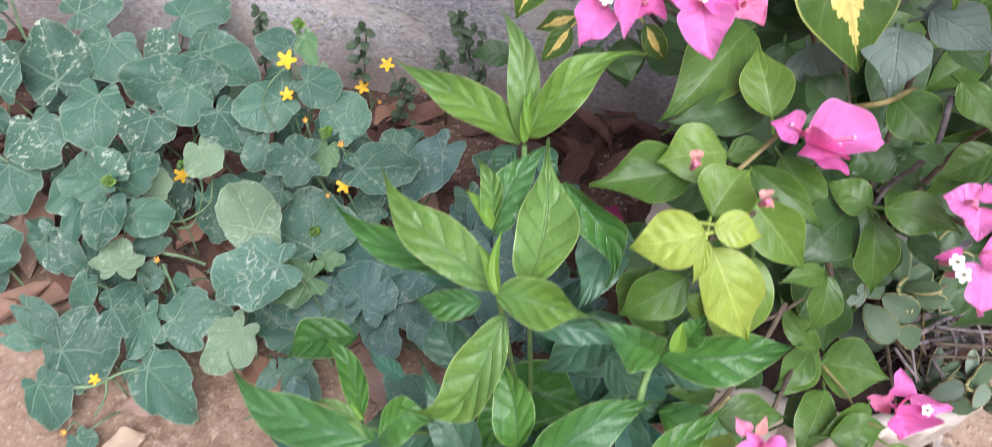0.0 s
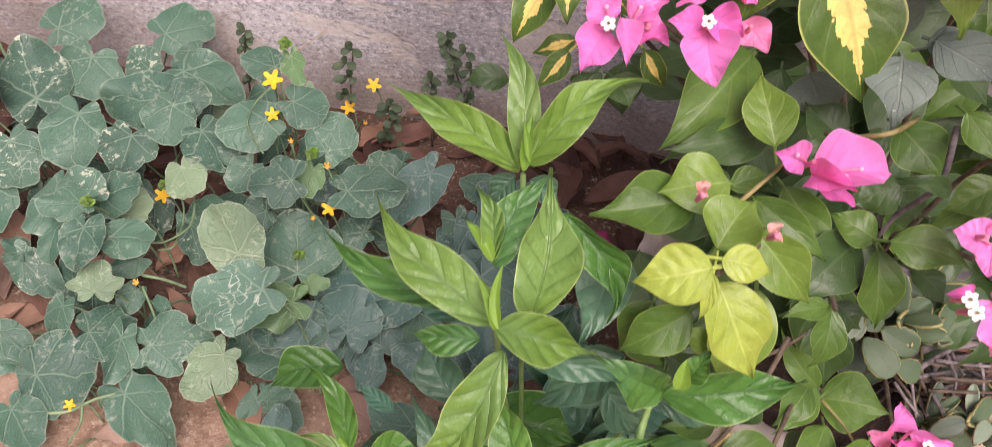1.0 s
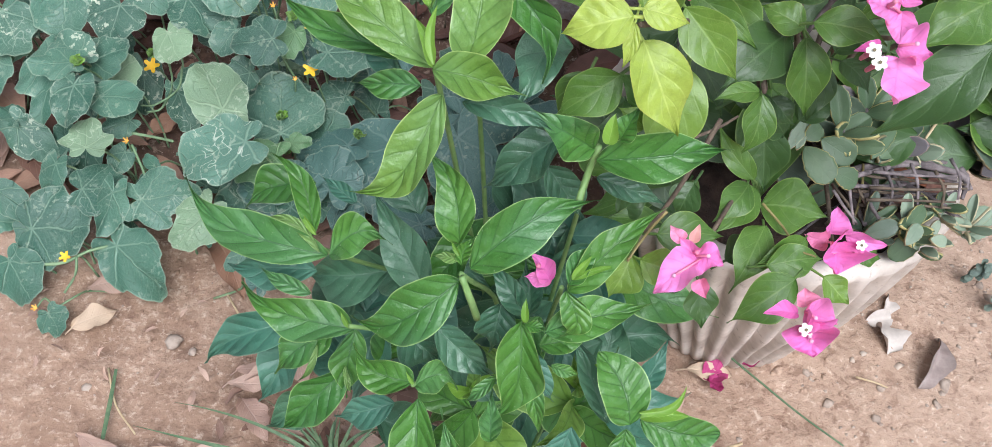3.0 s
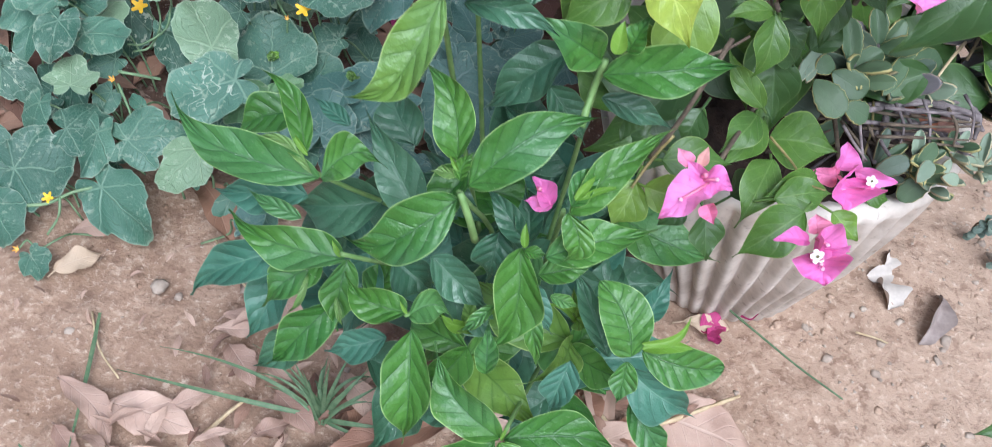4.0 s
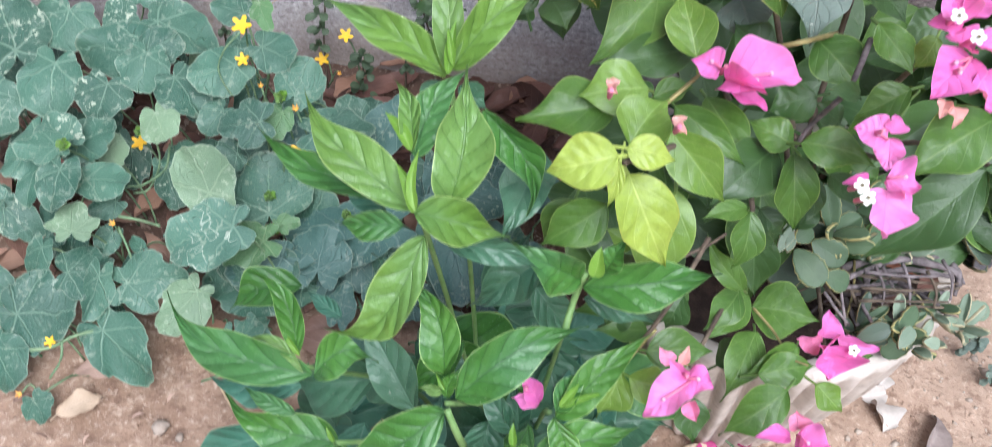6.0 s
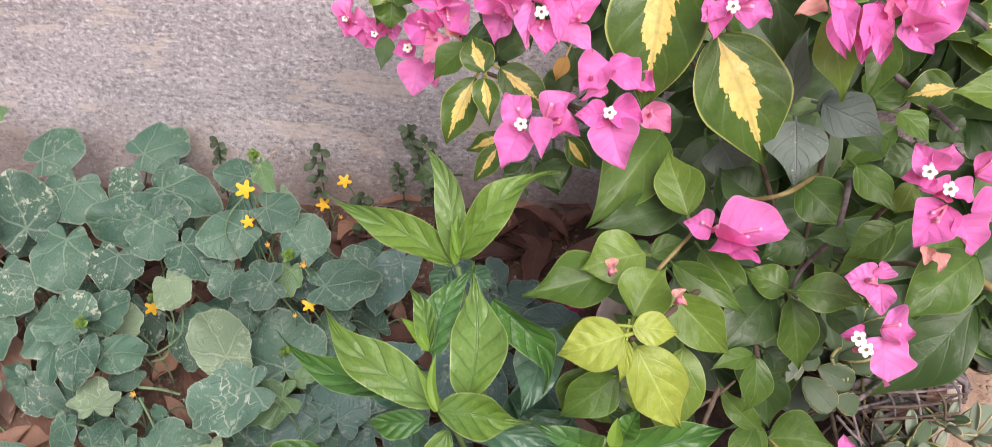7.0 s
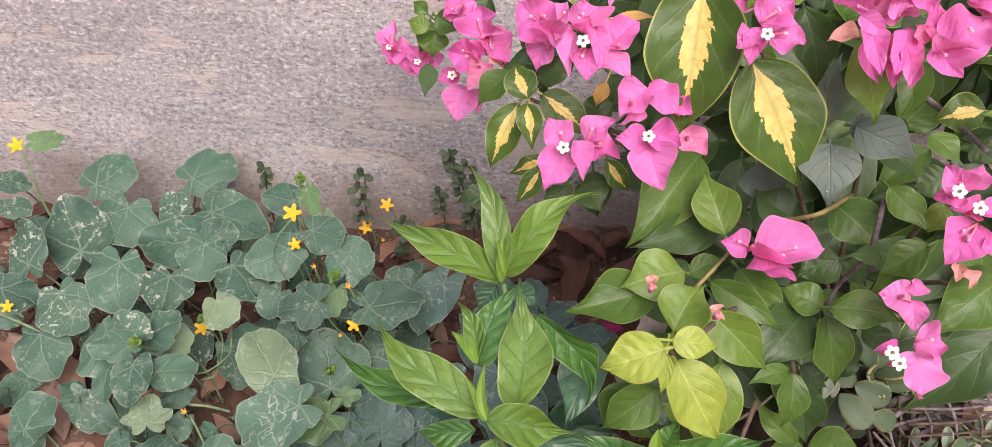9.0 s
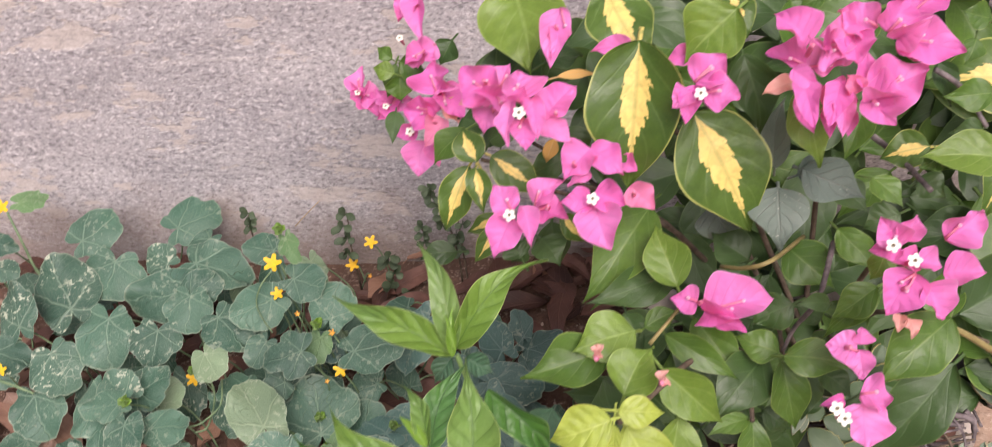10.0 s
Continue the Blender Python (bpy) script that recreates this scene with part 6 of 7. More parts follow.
fallen_leaf((-0.263, 0.336, 0.010), (-0.206, 0.290, 0.010), 0.020, 0)
fallen_leaf((-0.224, 0.324, 0.010), (-0.153, 0.314, 0.010), 0.032, 0)
fallen_leaf((-0.180, 0.326, 0.010), (-0.148, 0.351, 0.010), 0.014, 0)
fallen_leaf((-0.142, 0.462, 0.010), (-0.109, 0.407, 0.010), 0.028, 0)
fallen_leaf((-0.226, 0.533, 0.010), (-0.181, 0.476, 0.010), 0.030, 1)
fallen_leaf((-0.154, 0.389, 0.010), (-0.124, 0.358, 0.010), 0.021, 0)
fallen_leaf((-0.169, 0.400, 0.010), (-0.128, 0.406, 0.010), 0.014, 0)
fallen_leaf((-0.108, 0.357, 0.010), (-0.070, 0.328, 0.010), 0.018, 0)
fallen_leaf((-0.058, 0.357, 0.010), (-0.023, 0.356, 0.010), 0.027, 1)
fallen_leaf((0.022, 0.360, 0.010), (-0.059, 0.315, 0.010), 0.032, 1)
fallen_leaf((-0.098, 0.306, 0.010), (-0.025, 0.319, 0.010), 0.023, 1)
fallen_leaf((-0.309, 0.463, 0.010), (-0.257, 0.465, 0.010), 0.018, 0)
fallen_leaf((-0.307, 0.424, 0.010), (-0.278, 0.448, 0.010), 0.020, 3)
fallen_leaf((0.166, 0.397, 0.010), (0.241, 0.375, 0.010), 0.050, 0)
fallen_leaf((0.110, 0.402, 0.010), (0.129, 0.376, 0.010), 0.026, 1)
fallen_leaf((0.184, 0.483, 0.010), (0.222, 0.484, 0.010), 0.015, 3)
fallen_leaf((-0.114, 0.320, 0.010), (-0.088, 0.338, 0.010), 0.015, 0)
fallen_leaf((-0.152, 0.308, 0.010), (-0.124, 0.322, 0.010), 0.007, 0)
fallen_leaf((-0.251, 0.301, 0.010), (-0.224, 0.282, 0.010), 0.013, 0)
fallen_leaf((-0.100, 0.376, 0.010), (-0.125, 0.393, 0.010), 0.017, 1)
fallen_leaf((0.144, 0.386, 0.010), (0.170, 0.361, 0.010), 0.028, 1)
fallen_leaf((-0.166, 0.412, 0.010), (-0.138, 0.419, 0.010), 0.011, 0)
fallen_leaf((-0.015, 0.341, 0.010), (-0.035, 0.347, 0.010), 0.018, 1)
fallen_leaf((-0.469, 0.656, 0.010), (-0.442, 0.580, 0.010), 0.028)
fallen_leaf((-0.420, 0.589, 0.010), (-0.394, 0.622, 0.010), 0.026)
fallen_leaf((-0.307, 0.671, 0.010), (-0.323, 0.627, 0.010), 0.020)
fallen_leaf((-0.505, 0.613, 0.010), (-0.484, 0.637, 0.010), 0.026)
fallen_leaf((-0.625, 0.948, 0.010), (-0.566, 0.914, 0.010), 0.017)
fallen_leaf((-0.555, 0.698, 0.010), (-0.517, 0.666, 0.010), 0.022)
fallen_leaf((-0.496, 0.926, 0.010), (-0.500, 0.895, 0.010), 0.020)
fallen_leaf((-0.261, 0.806, 0.010), (-0.288, 0.766, 0.010), 0.028)
fallen_leaf((-0.225, 0.958, 0.010), (-0.171, 0.946, 0.010), 0.015)
fallen_leaf((-0.167, 0.866, 0.010), (-0.188, 0.824, 0.010), 0.024)
fallen_leaf((0.036, 0.844, 0.010), (0.017, 0.771, 0.010), 0.022)
fallen_leaf((-0.012, 0.845, 0.010), (0.038, 0.807, 0.010), 0.019)
fallen_leaf((0.033, 0.902, 0.010), (0.078, 0.888, 0.010), 0.019)
fallen_leaf((-0.154, 0.887, 0.010), (-0.092, 0.901, 0.010), 0.013)
fallen_leaf((0.015, 0.898, 0.010), (-0.008, 0.846, 0.010), 0.022)
fallen_leaf((0.052, 0.850, 0.010), (0.033, 0.892, 0.010), 0.022)
fallen_leaf((-0.016, 0.792, 0.010), (0.008, 0.749, 0.010), 0.016)
fallen_leaf((0.031, 0.855, 0.010), (0.022, 0.762, 0.010), 0.026, 2)
fallen_leaf((-0.009, 0.885, 0.010), (0.056, 0.846, 0.010), 0.018, 2)
fallen_leaf((-0.031, 0.837, 0.010), (0.013, 0.862, 0.010), 0.023, 2)
fallen_leaf((0.045, 0.861, 0.010), (0.084, 0.885, 0.010), 0.017, 2)
fallen_leaf((-0.006, 0.766, 0.010), (0.035, 0.734, 0.010), 0.019, 2)
fallen_leaf((0.101, 0.870, 0.010), (0.065, 0.885, 0.010), 0.014, 2)
fallen_leaf((-0.473, 0.657, 0.010), (-0.442, 0.576, 0.010), 0.035, 0)
fallen_leaf((-0.425, 0.615, 0.010), (-0.375, 0.588, 0.010), 0.030, 0)
fallen_leaf((-0.304, 0.667, 0.010), (-0.327, 0.626, 0.010), 0.022, 2)
fallen_leaf((-0.626, 0.885, 0.010), (-0.574, 0.874, 0.010), 0.021, 2)
fallen_leaf((-0.657, 0.885, 0.010), (-0.600, 0.853, 0.010), 0.020, 2)
fallen_leaf((-0.524, 0.646, 0.010), (-0.472, 0.629, 0.010), 0.029, 0)
fallen_leaf((-0.484, 0.797, 0.010), (-0.455, 0.826, 0.010), 0.021, 2)
fallen_leaf((-0.264, 0.821, 0.010), (-0.262, 0.766, 0.010), 0.016, 2)
fallen_leaf((-0.450, 0.880, 0.010), (-0.395, 0.852, 0.010), 0.017, 2)


# ---- stems, branches and small growth ----
def stems(parent, root, tips, r0, r1, material, sag=0.02):
    for tip in tips:
        a, c = Vector(root), Vector(tip)
        a += Vector((rnd.uniform(-0.02, 0.02), rnd.uniform(-0.015, 0.015), 0))
        mid = a.lerp(c, 0.55) + Vector((rnd.uniform(-0.012, 0.012), sag, 0.02))
        tube("stem", [a, mid, c], r0, r1, material, parent)


stems(shrub, (0.05, 0.425, 0.0), [(0.012, 0.384, 0.453), (0.012, 0.317, 0.447), (0.030, 0.285, 0.361), (0.009, 0.277, 0.273), (0.061, 0.295, 0.313), (0.074, 0.299, 0.344)], 0.0017, 0.0012, STALK)
stems(shrub, (0.06, 0.41, 0.0), [(0.124, 0.279, 0.279), (0.064, 0.250, 0.220), (-0.028, 0.299, 0.282), (-0.045, 0.319, 0.316), (0.079, 0.335, 0.397)], 0.0017, 0.0012, STALK)
tube("stem", [(0.080, 0.334, 0.402), (0.077, 0.332, 0.384), (0.075, 0.321, 0.374)], 0.0015, 0.0018, STALK, shrub)
tube("stem", [(0.032, 0.275, 0.373), (0.037, 0.272, 0.360), (0.039, 0.278, 0.340)], 0.0015, 0.0018, STALK, shrub)

stems(boug, (0.215, 0.535, 0.22), [(0.087, 0.335, 0.469), (0.170, 0.426, 0.402), (0.151, 0.386, 0.400), (0.013, 0.516, 0.462), (0.049, 0.502, 0.451), (0.100, 0.528, 0.496), (0.131, 0.519, 0.502)], 0.0022, 0.0012, BARK, 0.03)
stems(boug, (0.215, 0.545, 0.22), [(0.197, 0.526, 0.492), (0.216, 0.433, 0.468), (0.199, 0.400, 0.429), (0.138, 0.347, 0.326), (0.220, 0.407, 0.276), (-0.048, 0.730, 0.351), (0.272, 0.433, 0.402)], 0.0022, 0.0011, BARK, 0.02)
tube("branch", [(0.102, 0.408, 0.432), (0.110, 0.416, 0.437), (0.116, 0.422, 0.441), (0.120, 0.428, 0.443)], 0.0011, 0.0008, GOLD, boug)
tube("branch", [(0.140, 0.457, 0.435), (0.150, 0.444, 0.447), (0.162, 0.442, 0.454), (0.185, 0.482, 0.431)], 0.0011, 0.0013, GOLD, boug)
tube("branch", [(0.197, 0.467, 0.441), (0.183, 0.425, 0.445), (0.176, 0.433, 0.415), (0.170, 0.427, 0.403)], 0.0016, 0.0010, TWIG, boug)
tube("branch", [(0.134, 0.376, 0.388), (0.124, 0.355, 0.375), (0.115, 0.346, 0.352), (0.109, 0.344, 0.338)], 0.0013, 0.0010, BARK, boug)
tube("branch", [(0.123, 0.366, 0.384), (0.133, 0.373, 0.385), (0.142, 0.381, 0.387)], 0.0009, 0.0006, BARK, boug)
tube("branch", [(0.175, 0.410, 0.299), (0.187, 0.399, 0.295), (0.193, 0.380, 0.301), (0.202, 0.375, 0.303)], 0.0008, 0.0005, GOLD, boug)
tube("branch", [(0.103, 0.330, 0.331), (0.107, 0.337, 0.336), (0.112, 0.343, 0.344), (0.117, 0.346, 0.353)], 0.0006, 0.0009, GOLD, boug)
tube("branch", [(0.241, 0.418, 0.434), (0.255, 0.421, 0.422), (0.275, 0.424, 0.403)], 0.0015, 0.0019, GOLD, boug)
tube("branch", [(0.223, 0.523, 0.465), (0.234, 0.511, 0.461), (0.240, 0.471, 0.472)], 0.0018, 0.0014, TWIG, boug)
tube("branch", [(0.254, 0.542, 0.493), (0.269, 0.540, 0.482), (0.281, 0.525, 0.467)], 0.0016, 0.0012, TWIG, boug)

# twigs and dead stalks in the planter
debris = thing("dead_twigs", "tangle of grey dead twigs lying in the planter", "twigs")
tube("twig", [(0.225, 0.435, 0.306), (0.252, 0.467, 0.284), (0.274, 0.481, 0.278), (0.294, 0.490, 0.273), (0.308, 0.496, 0.261), (0.310, 0.481, 0.263)], 0.0015, 0.0010, TWIG, debris, bumps=0.12)
tube("twig", [(0.246, 0.442, 0.282), (0.260, 0.451, 0.279), (0.277, 0.455, 0.277), (0.298, 0.472, 0.268)], 0.0013, 0.0009, TWIG, debris, bumps=0.12)
tube("twig", [(0.241, 0.446, 0.287), (0.239, 0.435, 0.286), (0.242, 0.421, 0.289)], 0.0014, 0.0010, TWIG, debris)
tube("twig", [(0.215, 0.431, 0.296), (0.223, 0.426, 0.289), (0.233, 0.423, 0.280)], 0.0010, 0.0008, TWIG, debris)
tube("twig", [(0.223, 0.436, 0.299), (0.227, 0.429, 0.289), (0.231, 0.422, 0.280)], 0.0010, 0.0008, TWIG, debris)
tube("twig", [(0.254, 0.467, 0.283), (0.255, 0.459, 0.285), (0.258, 0.451, 0.285)], 0.0014, 0.0010, TWIG, debris)
tube("twig", [(0.225, 0.435, 0.297), (0.257, 0.459, 0.278), (0.287, 0.477, 0.270), (0.307, 0.488, 0.259)], 0.0012, 0.0008, TWIG, debris, bumps=0.12)
tube("twig", [(0.250, 0.454, 0.278), (0.256, 0.442, 0.279), (0.268, 0.437, 0.282)], 0.0013, 0.0010, TWIG, debris)
tube("twig", [(0.301, 0.532, 0.300), (0.299, 0.524, 0.291), (0.295, 0.515, 0.285)], 0.0012, 0.0009, STRAW, debris)
tube("twig", [(0.291, 0.520, 0.294), (0.282, 0.505, 0.293), (0.272, 0.486, 0.294)], 0.0011, 0.0008, STRAW, debris)

tube("twig", [(0.238, 0.448, 0.298), (0.261, 0.447, 0.301), (0.287, 0.454, 0.299)], 0.0011, 0.0007, TWIG, debris, sides=6, bumps=0.15)
tube("twig", [(0.237, 0.441, 0.292), (0.262, 0.441, 0.296), (0.291, 0.449, 0.295)], 0.0011, 0.0007, BARK, debris, sides=6, bumps=0.15)
tube("twig", [(0.236, 0.435, 0.288), (0.26, 0.436, 0.292), (0.286, 0.442, 0.29)], 0.0011, 0.0007, BARK, debris, sides=6, bumps=0.15)
tube("twig", [(0.23, 0.451, 0.288), (0.237, 0.438, 0.283), (0.248, 0.433, 0.273)], 0.0011, 0.0007, BARK, debris, sides=6, bumps=0.15)
tube("twig", [(0.245, 0.455, 0.296), (0.25, 0.443, 0.292), (0.251, 0.437, 0.282)], 0.0011, 0.0007, TWIG, debris, sides=6, bumps=0.15)
tube("twig", [(0.258, 0.455, 0.302), (0.262, 0.444, 0.298), (0.265, 0.436, 0.287)], 0.0011, 0.0007, TWIG, debris, sides=6, bumps=0.15)
tube("twig", [(0.272, 0.454, 0.3), (0.277, 0.443, 0.297), (0.278, 0.438, 0.288)], 0.0011, 0.0007, BARK, debris, sides=6, bumps=0.15)
tube("twig", [(0.229, 0.445, 0.283), (0.249, 0.444, 0.287), (0.271, 0.449, 0.284)], 0.0011, 0.0007, BARK, debris, sides=6, bumps=0.15)
tube("twig", [(0.218, 0.446, 0.285), (0.23, 0.434, 0.28), (0.237, 0.428, 0.27)], 0.0011, 0.0007, BARK, debris, sides=6, bumps=0.15)
tube("twig", [(0.254, 0.451, 0.293), (0.27, 0.449, 0.295), (0.292, 0.454, 0.293)], 0.0011, 0.0007, BARK, debris, sides=6, bumps=0.15)
tube("twig", [(0.224, 0.453, 0.29), (0.244, 0.45, 0.292), (0.263, 0.455, 0.289)], 0.0011, 0.0007, BARK, debris, sides=6, bumps=0.15)
tube("twig", [(0.276, 0.453, 0.312), (0.281, 0.443, 0.309), (0.283, 0.436, 0.299)], 0.0011, 0.0007, TWIG, debris, sides=6, bumps=0.15)
tube("twig", [(0.25, 0.438, 0.283), (0.269, 0.438, 0.287), (0.291, 0.443, 0.284)], 0.0011, 0.0007, BARK, debris, sides=6, bumps=0.15)
tube("twig", [(0.235, 0.439, 0.279), (0.251, 0.437, 0.281), (0.27, 0.44, 0.277)], 0.0011, 0.0007, BARK, debris, sides=6, bumps=0.15)

tube("twig", [(0.232, 0.466, 0.277), (0.260, 0.478, 0.279), (0.297, 0.478, 0.277), (0.302, 0.470, 0.272)], 0.0026, 0.0019, TWIG, debris, sides=7, bumps=0.2)
tube("twig", [(0.233, 0.452, 0.273), (0.259, 0.455, 0.275), (0.296, 0.462, 0.274)], 0.0024, 0.0018, TWIG, debris, sides=7, bumps=0.2)
tube("twig", [(0.250, 0.462, 0.282), (0.270, 0.468, 0.283), (0.293, 0.469, 0.281)], 0.0020, 0.0015, TWIG, debris, sides=7, bumps=0.2)
tube("twig", [(0.246, 0.462, 0.279), (0.245, 0.450, 0.278), (0.247, 0.439, 0.270)], 0.0020, 0.0016, TWIG, debris, sides=7, bumps=0.2)
tube("twig", [(0.239, 0.471, 0.280), (0.237, 0.448, 0.279), (0.234, 0.431, 0.268)], 0.0009, 0.0007, GOLD, debris, sides=5)
tube("twig", [(0.297, 0.481, 0.279), (0.302, 0.476, 0.276), (0.299, 0.463, 0.272)], 0.0018, 0.0014, TWIG, debris, sides=6, bumps=0.2)

spread = random.Random(21)
for _ in range(34):
    c = Vector((spread.uniform(0.20, 0.265), spread.uniform(0.46, 0.55), spread.uniform(0.232, 0.262)))
    d = Vector((spread.uniform(-1, 1), spread.uniform(-0.5, 0.5), spread.uniform(-0.25, 0.25))).normalized() * spread.uniform(0.012, 0.030)
    tube("twig", [c - d, c + Vector((0, 0, spread.uniform(-0.004, 0.006))), c + d], spread.uniform(0.0007, 0.0016), 0.0006, spread.choice((TWIG, BARK, BARK)), debris, sides=5, bumps=0.15)


def potsherd(c, wide, high):
    """A curved piece of a broken clay pot, leaning against the rim."""
    verts, faces, n = [], [], 10
    for back in (0.0, 0.0045):
        for i in range(n + 1):
            u = i / n * 2 - 1
            top = high * (1 + 0.18 * noise.noise((u * 2.3, 1.7, 0.0)))
            for v in (0.0, 0.33, 0.67, 1.0):
                verts.append(Vector(c) + Vector((u * wide / 2, 0.005 * (1 - u * u) + back + v * high * 0.35, v * top)))
    k = (n + 1) * 4
    for i in range(n):
        for j in range(3):
            q = (i * 4 + j, i * 4 + 4 + j, i * 4 + 5 + j, i * 4 + 1 + j)
            faces += [q, tuple(p + k for p in reversed(q))]
        faces += [(i * 4 + 3, i * 4 + 7, i * 4 + 7 + k, i * 4 + 3 + k), (i * 4 + 4, i * 4, i * 4 + k, i * 4 + 4 + k)]
    faces += [(j + 1, j, j + k, j + 1 + k) for j in range(3)] + [(n * 4 + j, n * 4 + j + 1, n * 4 + j + 1 + k, n * 4 + j + k) for j in range(3)]
    return tagged(part("potsherd", verts, faces, CLAY, smooth=False), "broken piece of brown terracotta stuck in the potting soil", "potsherd")


potsherd((0.290, 0.512, 0.224), 0.034, 0.040)


def dry_on(points, width, label="brown dry leaf caught among the twigs in the planter"):
    ob = thing("fallen_leaf", label, "dry leaf", "fallen leaves in the planter")
    v, f, uv = blade(points[0], points[1], width, a=0.75, b=0.8, fold=0.4, bow=0.08, n=10, m=3)
    part("leaf_blade", v, f, DRY[2], ob, "", {"blade": uv})


dry_on([(0.278, 0.492, 0.267), (0.303, 0.518, 0.260)], 0.022)
dry_on([(0.276, 0.460, 0.273), (0.290, 0.483, 0.269)], 0.012)
dry_on([(0.253, 0.444, 0.276), (0.266, 0.456, 0.272)], 0.012)


# yellow blossoms of the creeping vine
def blossom(at, size, spin, withered=False):
    c, out = Vector(at), Vector((0.1, -0.5, 0.86)).normalized()
    x = out.cross(Vector((0, 1, 0))).normalized()
    y = out.cross(x)
    verts, faces = [c], []
    for q in range(25):
        ang = q * 2 * math.pi / 25 + spin
        k = q % 5
        r = size * (0.50, 0.85, 1.0, 0.85, 0.50)[k] * 0.85 * (0.45 if withered else 1)
        verts.append(c + x * (r * math.cos(ang)) + y * (r * math.sin(ang)) + out * (size * (0.55 if withered else 0.22) * (0.3 if k in (0, 4) else 1)))
    faces = [(0, 1 + q, 1 + (q + 1) % 25) for q in range(25)]
    head = part("blossom", verts, faces, ORANGE if withered else YELLOW, creeper, "withered orange-yellow bloom" if withered else "open yellow five-petalled bloom")
    if c.x < -0.54:
        return
    foot = Vector((c.x + rnd.uniform(-0.02, 0.02), c.y + 0.01, 0.004))
    if c.z > 0.2:
        foot = c + Vector((0.006, 0.006, -0.03))
    tube("stalk", [foot, foot.lerp(c, 0.6) + Vector((0, 0.006, 0.006)), c - out * 0.001], 0.0010, 0.0008, VINE, head, sides=5, smooth=3)


for where, size, spin, old in (
    ((-0.215, 0.691, 0.205), 0.0105, 0.3, False),
    ((-0.214, 0.679, 0.179), 0.0075, 0.8, False),
    ((-0.160, 0.644, 0.166), 0.0085, 0.2, True),
    ((-0.156, 0.628, 0.136), 0.0085, 0.5, False),
    ((-0.204, 0.848, 0.041), 0.0095, 1.0, False),
    ((-0.174, 0.838, 0.085), 0.0095, 0.1, False),
    ((-0.184, 0.838, 0.033), 0.0070, 0.1, True),
    ((-0.198, 0.671, 0.160), 0.0070, 0.7, True),
    ((-0.322, 0.669, 0.071), 0.0095, 0.4, False),
    ((-0.553, 0.828, 0.155), 0.0110, 0.9, False),
    ((-0.496, 0.651, 0.107), 0.0080, 0.6, False),
    ((-0.294, 0.556, 0.094), 0.0080, 0.2, True),
    ((-0.324, 0.470, 0.041), 0.0060, 0.2, False),
    ((-0.338, 0.432, 0.018), 0.0080, 0.2, True),
    ((-0.167, 0.619, 0.131), 0.0060, 0.2, True),
):
    blossom(where, size, spin, old)

tube("tendril", [(-0.214, 0.686, 0.203), (-0.227, 0.679, 0.189), (-0.233, 0.672, 0.174), (-0.221, 0.651, 0.177), (-0.203, 0.625, 0.190)], 0.0009, 0.0007, VINE, creeper, sides=5)
tube("tendril", [(-0.287, 0.556, 0.105), (-0.269, 0.554, 0.107), (-0.243, 0.539, 0.123)], 0.0014, 0.0011, VINE, creeper, sides=6)
tube("tendril", [(-0.290, 0.555, 0.092), (-0.278, 0.541, 0.081), (-0.269, 0.528, 0.073)], 0.0012, 0.0010, VINE, creeper, sides=6)
tube("tendril", [(-0.509, 0.778, 0.101), (-0.518, 0.785, 0.109), (-0.525, 0.796, 0.137), (-0.539, 0.815, 0.16)], 0.0018, 0.0012, VINE, creeper, sides=6)
tube("tendril", [(-0.506, 0.644, 0.107), (-0.480, 0.637, 0.103), (-0.460, 0.633, 0.096)], 0.0014, 0.0012, VINE, creeper, sides=5)
tube("tendril", [(-0.348, 0.461, 0.035), (-0.324, 0.466, 0.038), (-0.306, 0.476, 0.045), (-0.286, 0.486, 0.047)], 0.0016, 0.0012, VINE, creeper, sides=6)
tube("tendril", [(-0.314, 0.471, 0.043), (-0.313, 0.460, 0.033), (-0.320, 0.448, 0.022)], 0.0012, 0.0010, VINE, creeper, sides=6)
tube("tendril", [(-0.293, 0.649, 0.112), (-0.293, 0.646, 0.076), (-0.279, 0.596, 0.097), (-0.291, 0.591, 0.094)], 0.0011, 0.0009, VINE, creeper, sides=6)
tube("tendril", [(-0.280, 0.647, 0.098), (-0.272, 0.616, 0.101), (-0.289, 0.604, 0.091), (-0.297, 0.595, 0.097)], 0.0011, 0.0009, VINE, creeper, sides=6)
tube("dry_stalk", [(-0.261, 0.863, 0.087), (-0.244, 0.863, 0.105), (-0.226, 0.863, 0.123)], 0.0007, 0.0005, STRAW, creeper, sides=5)


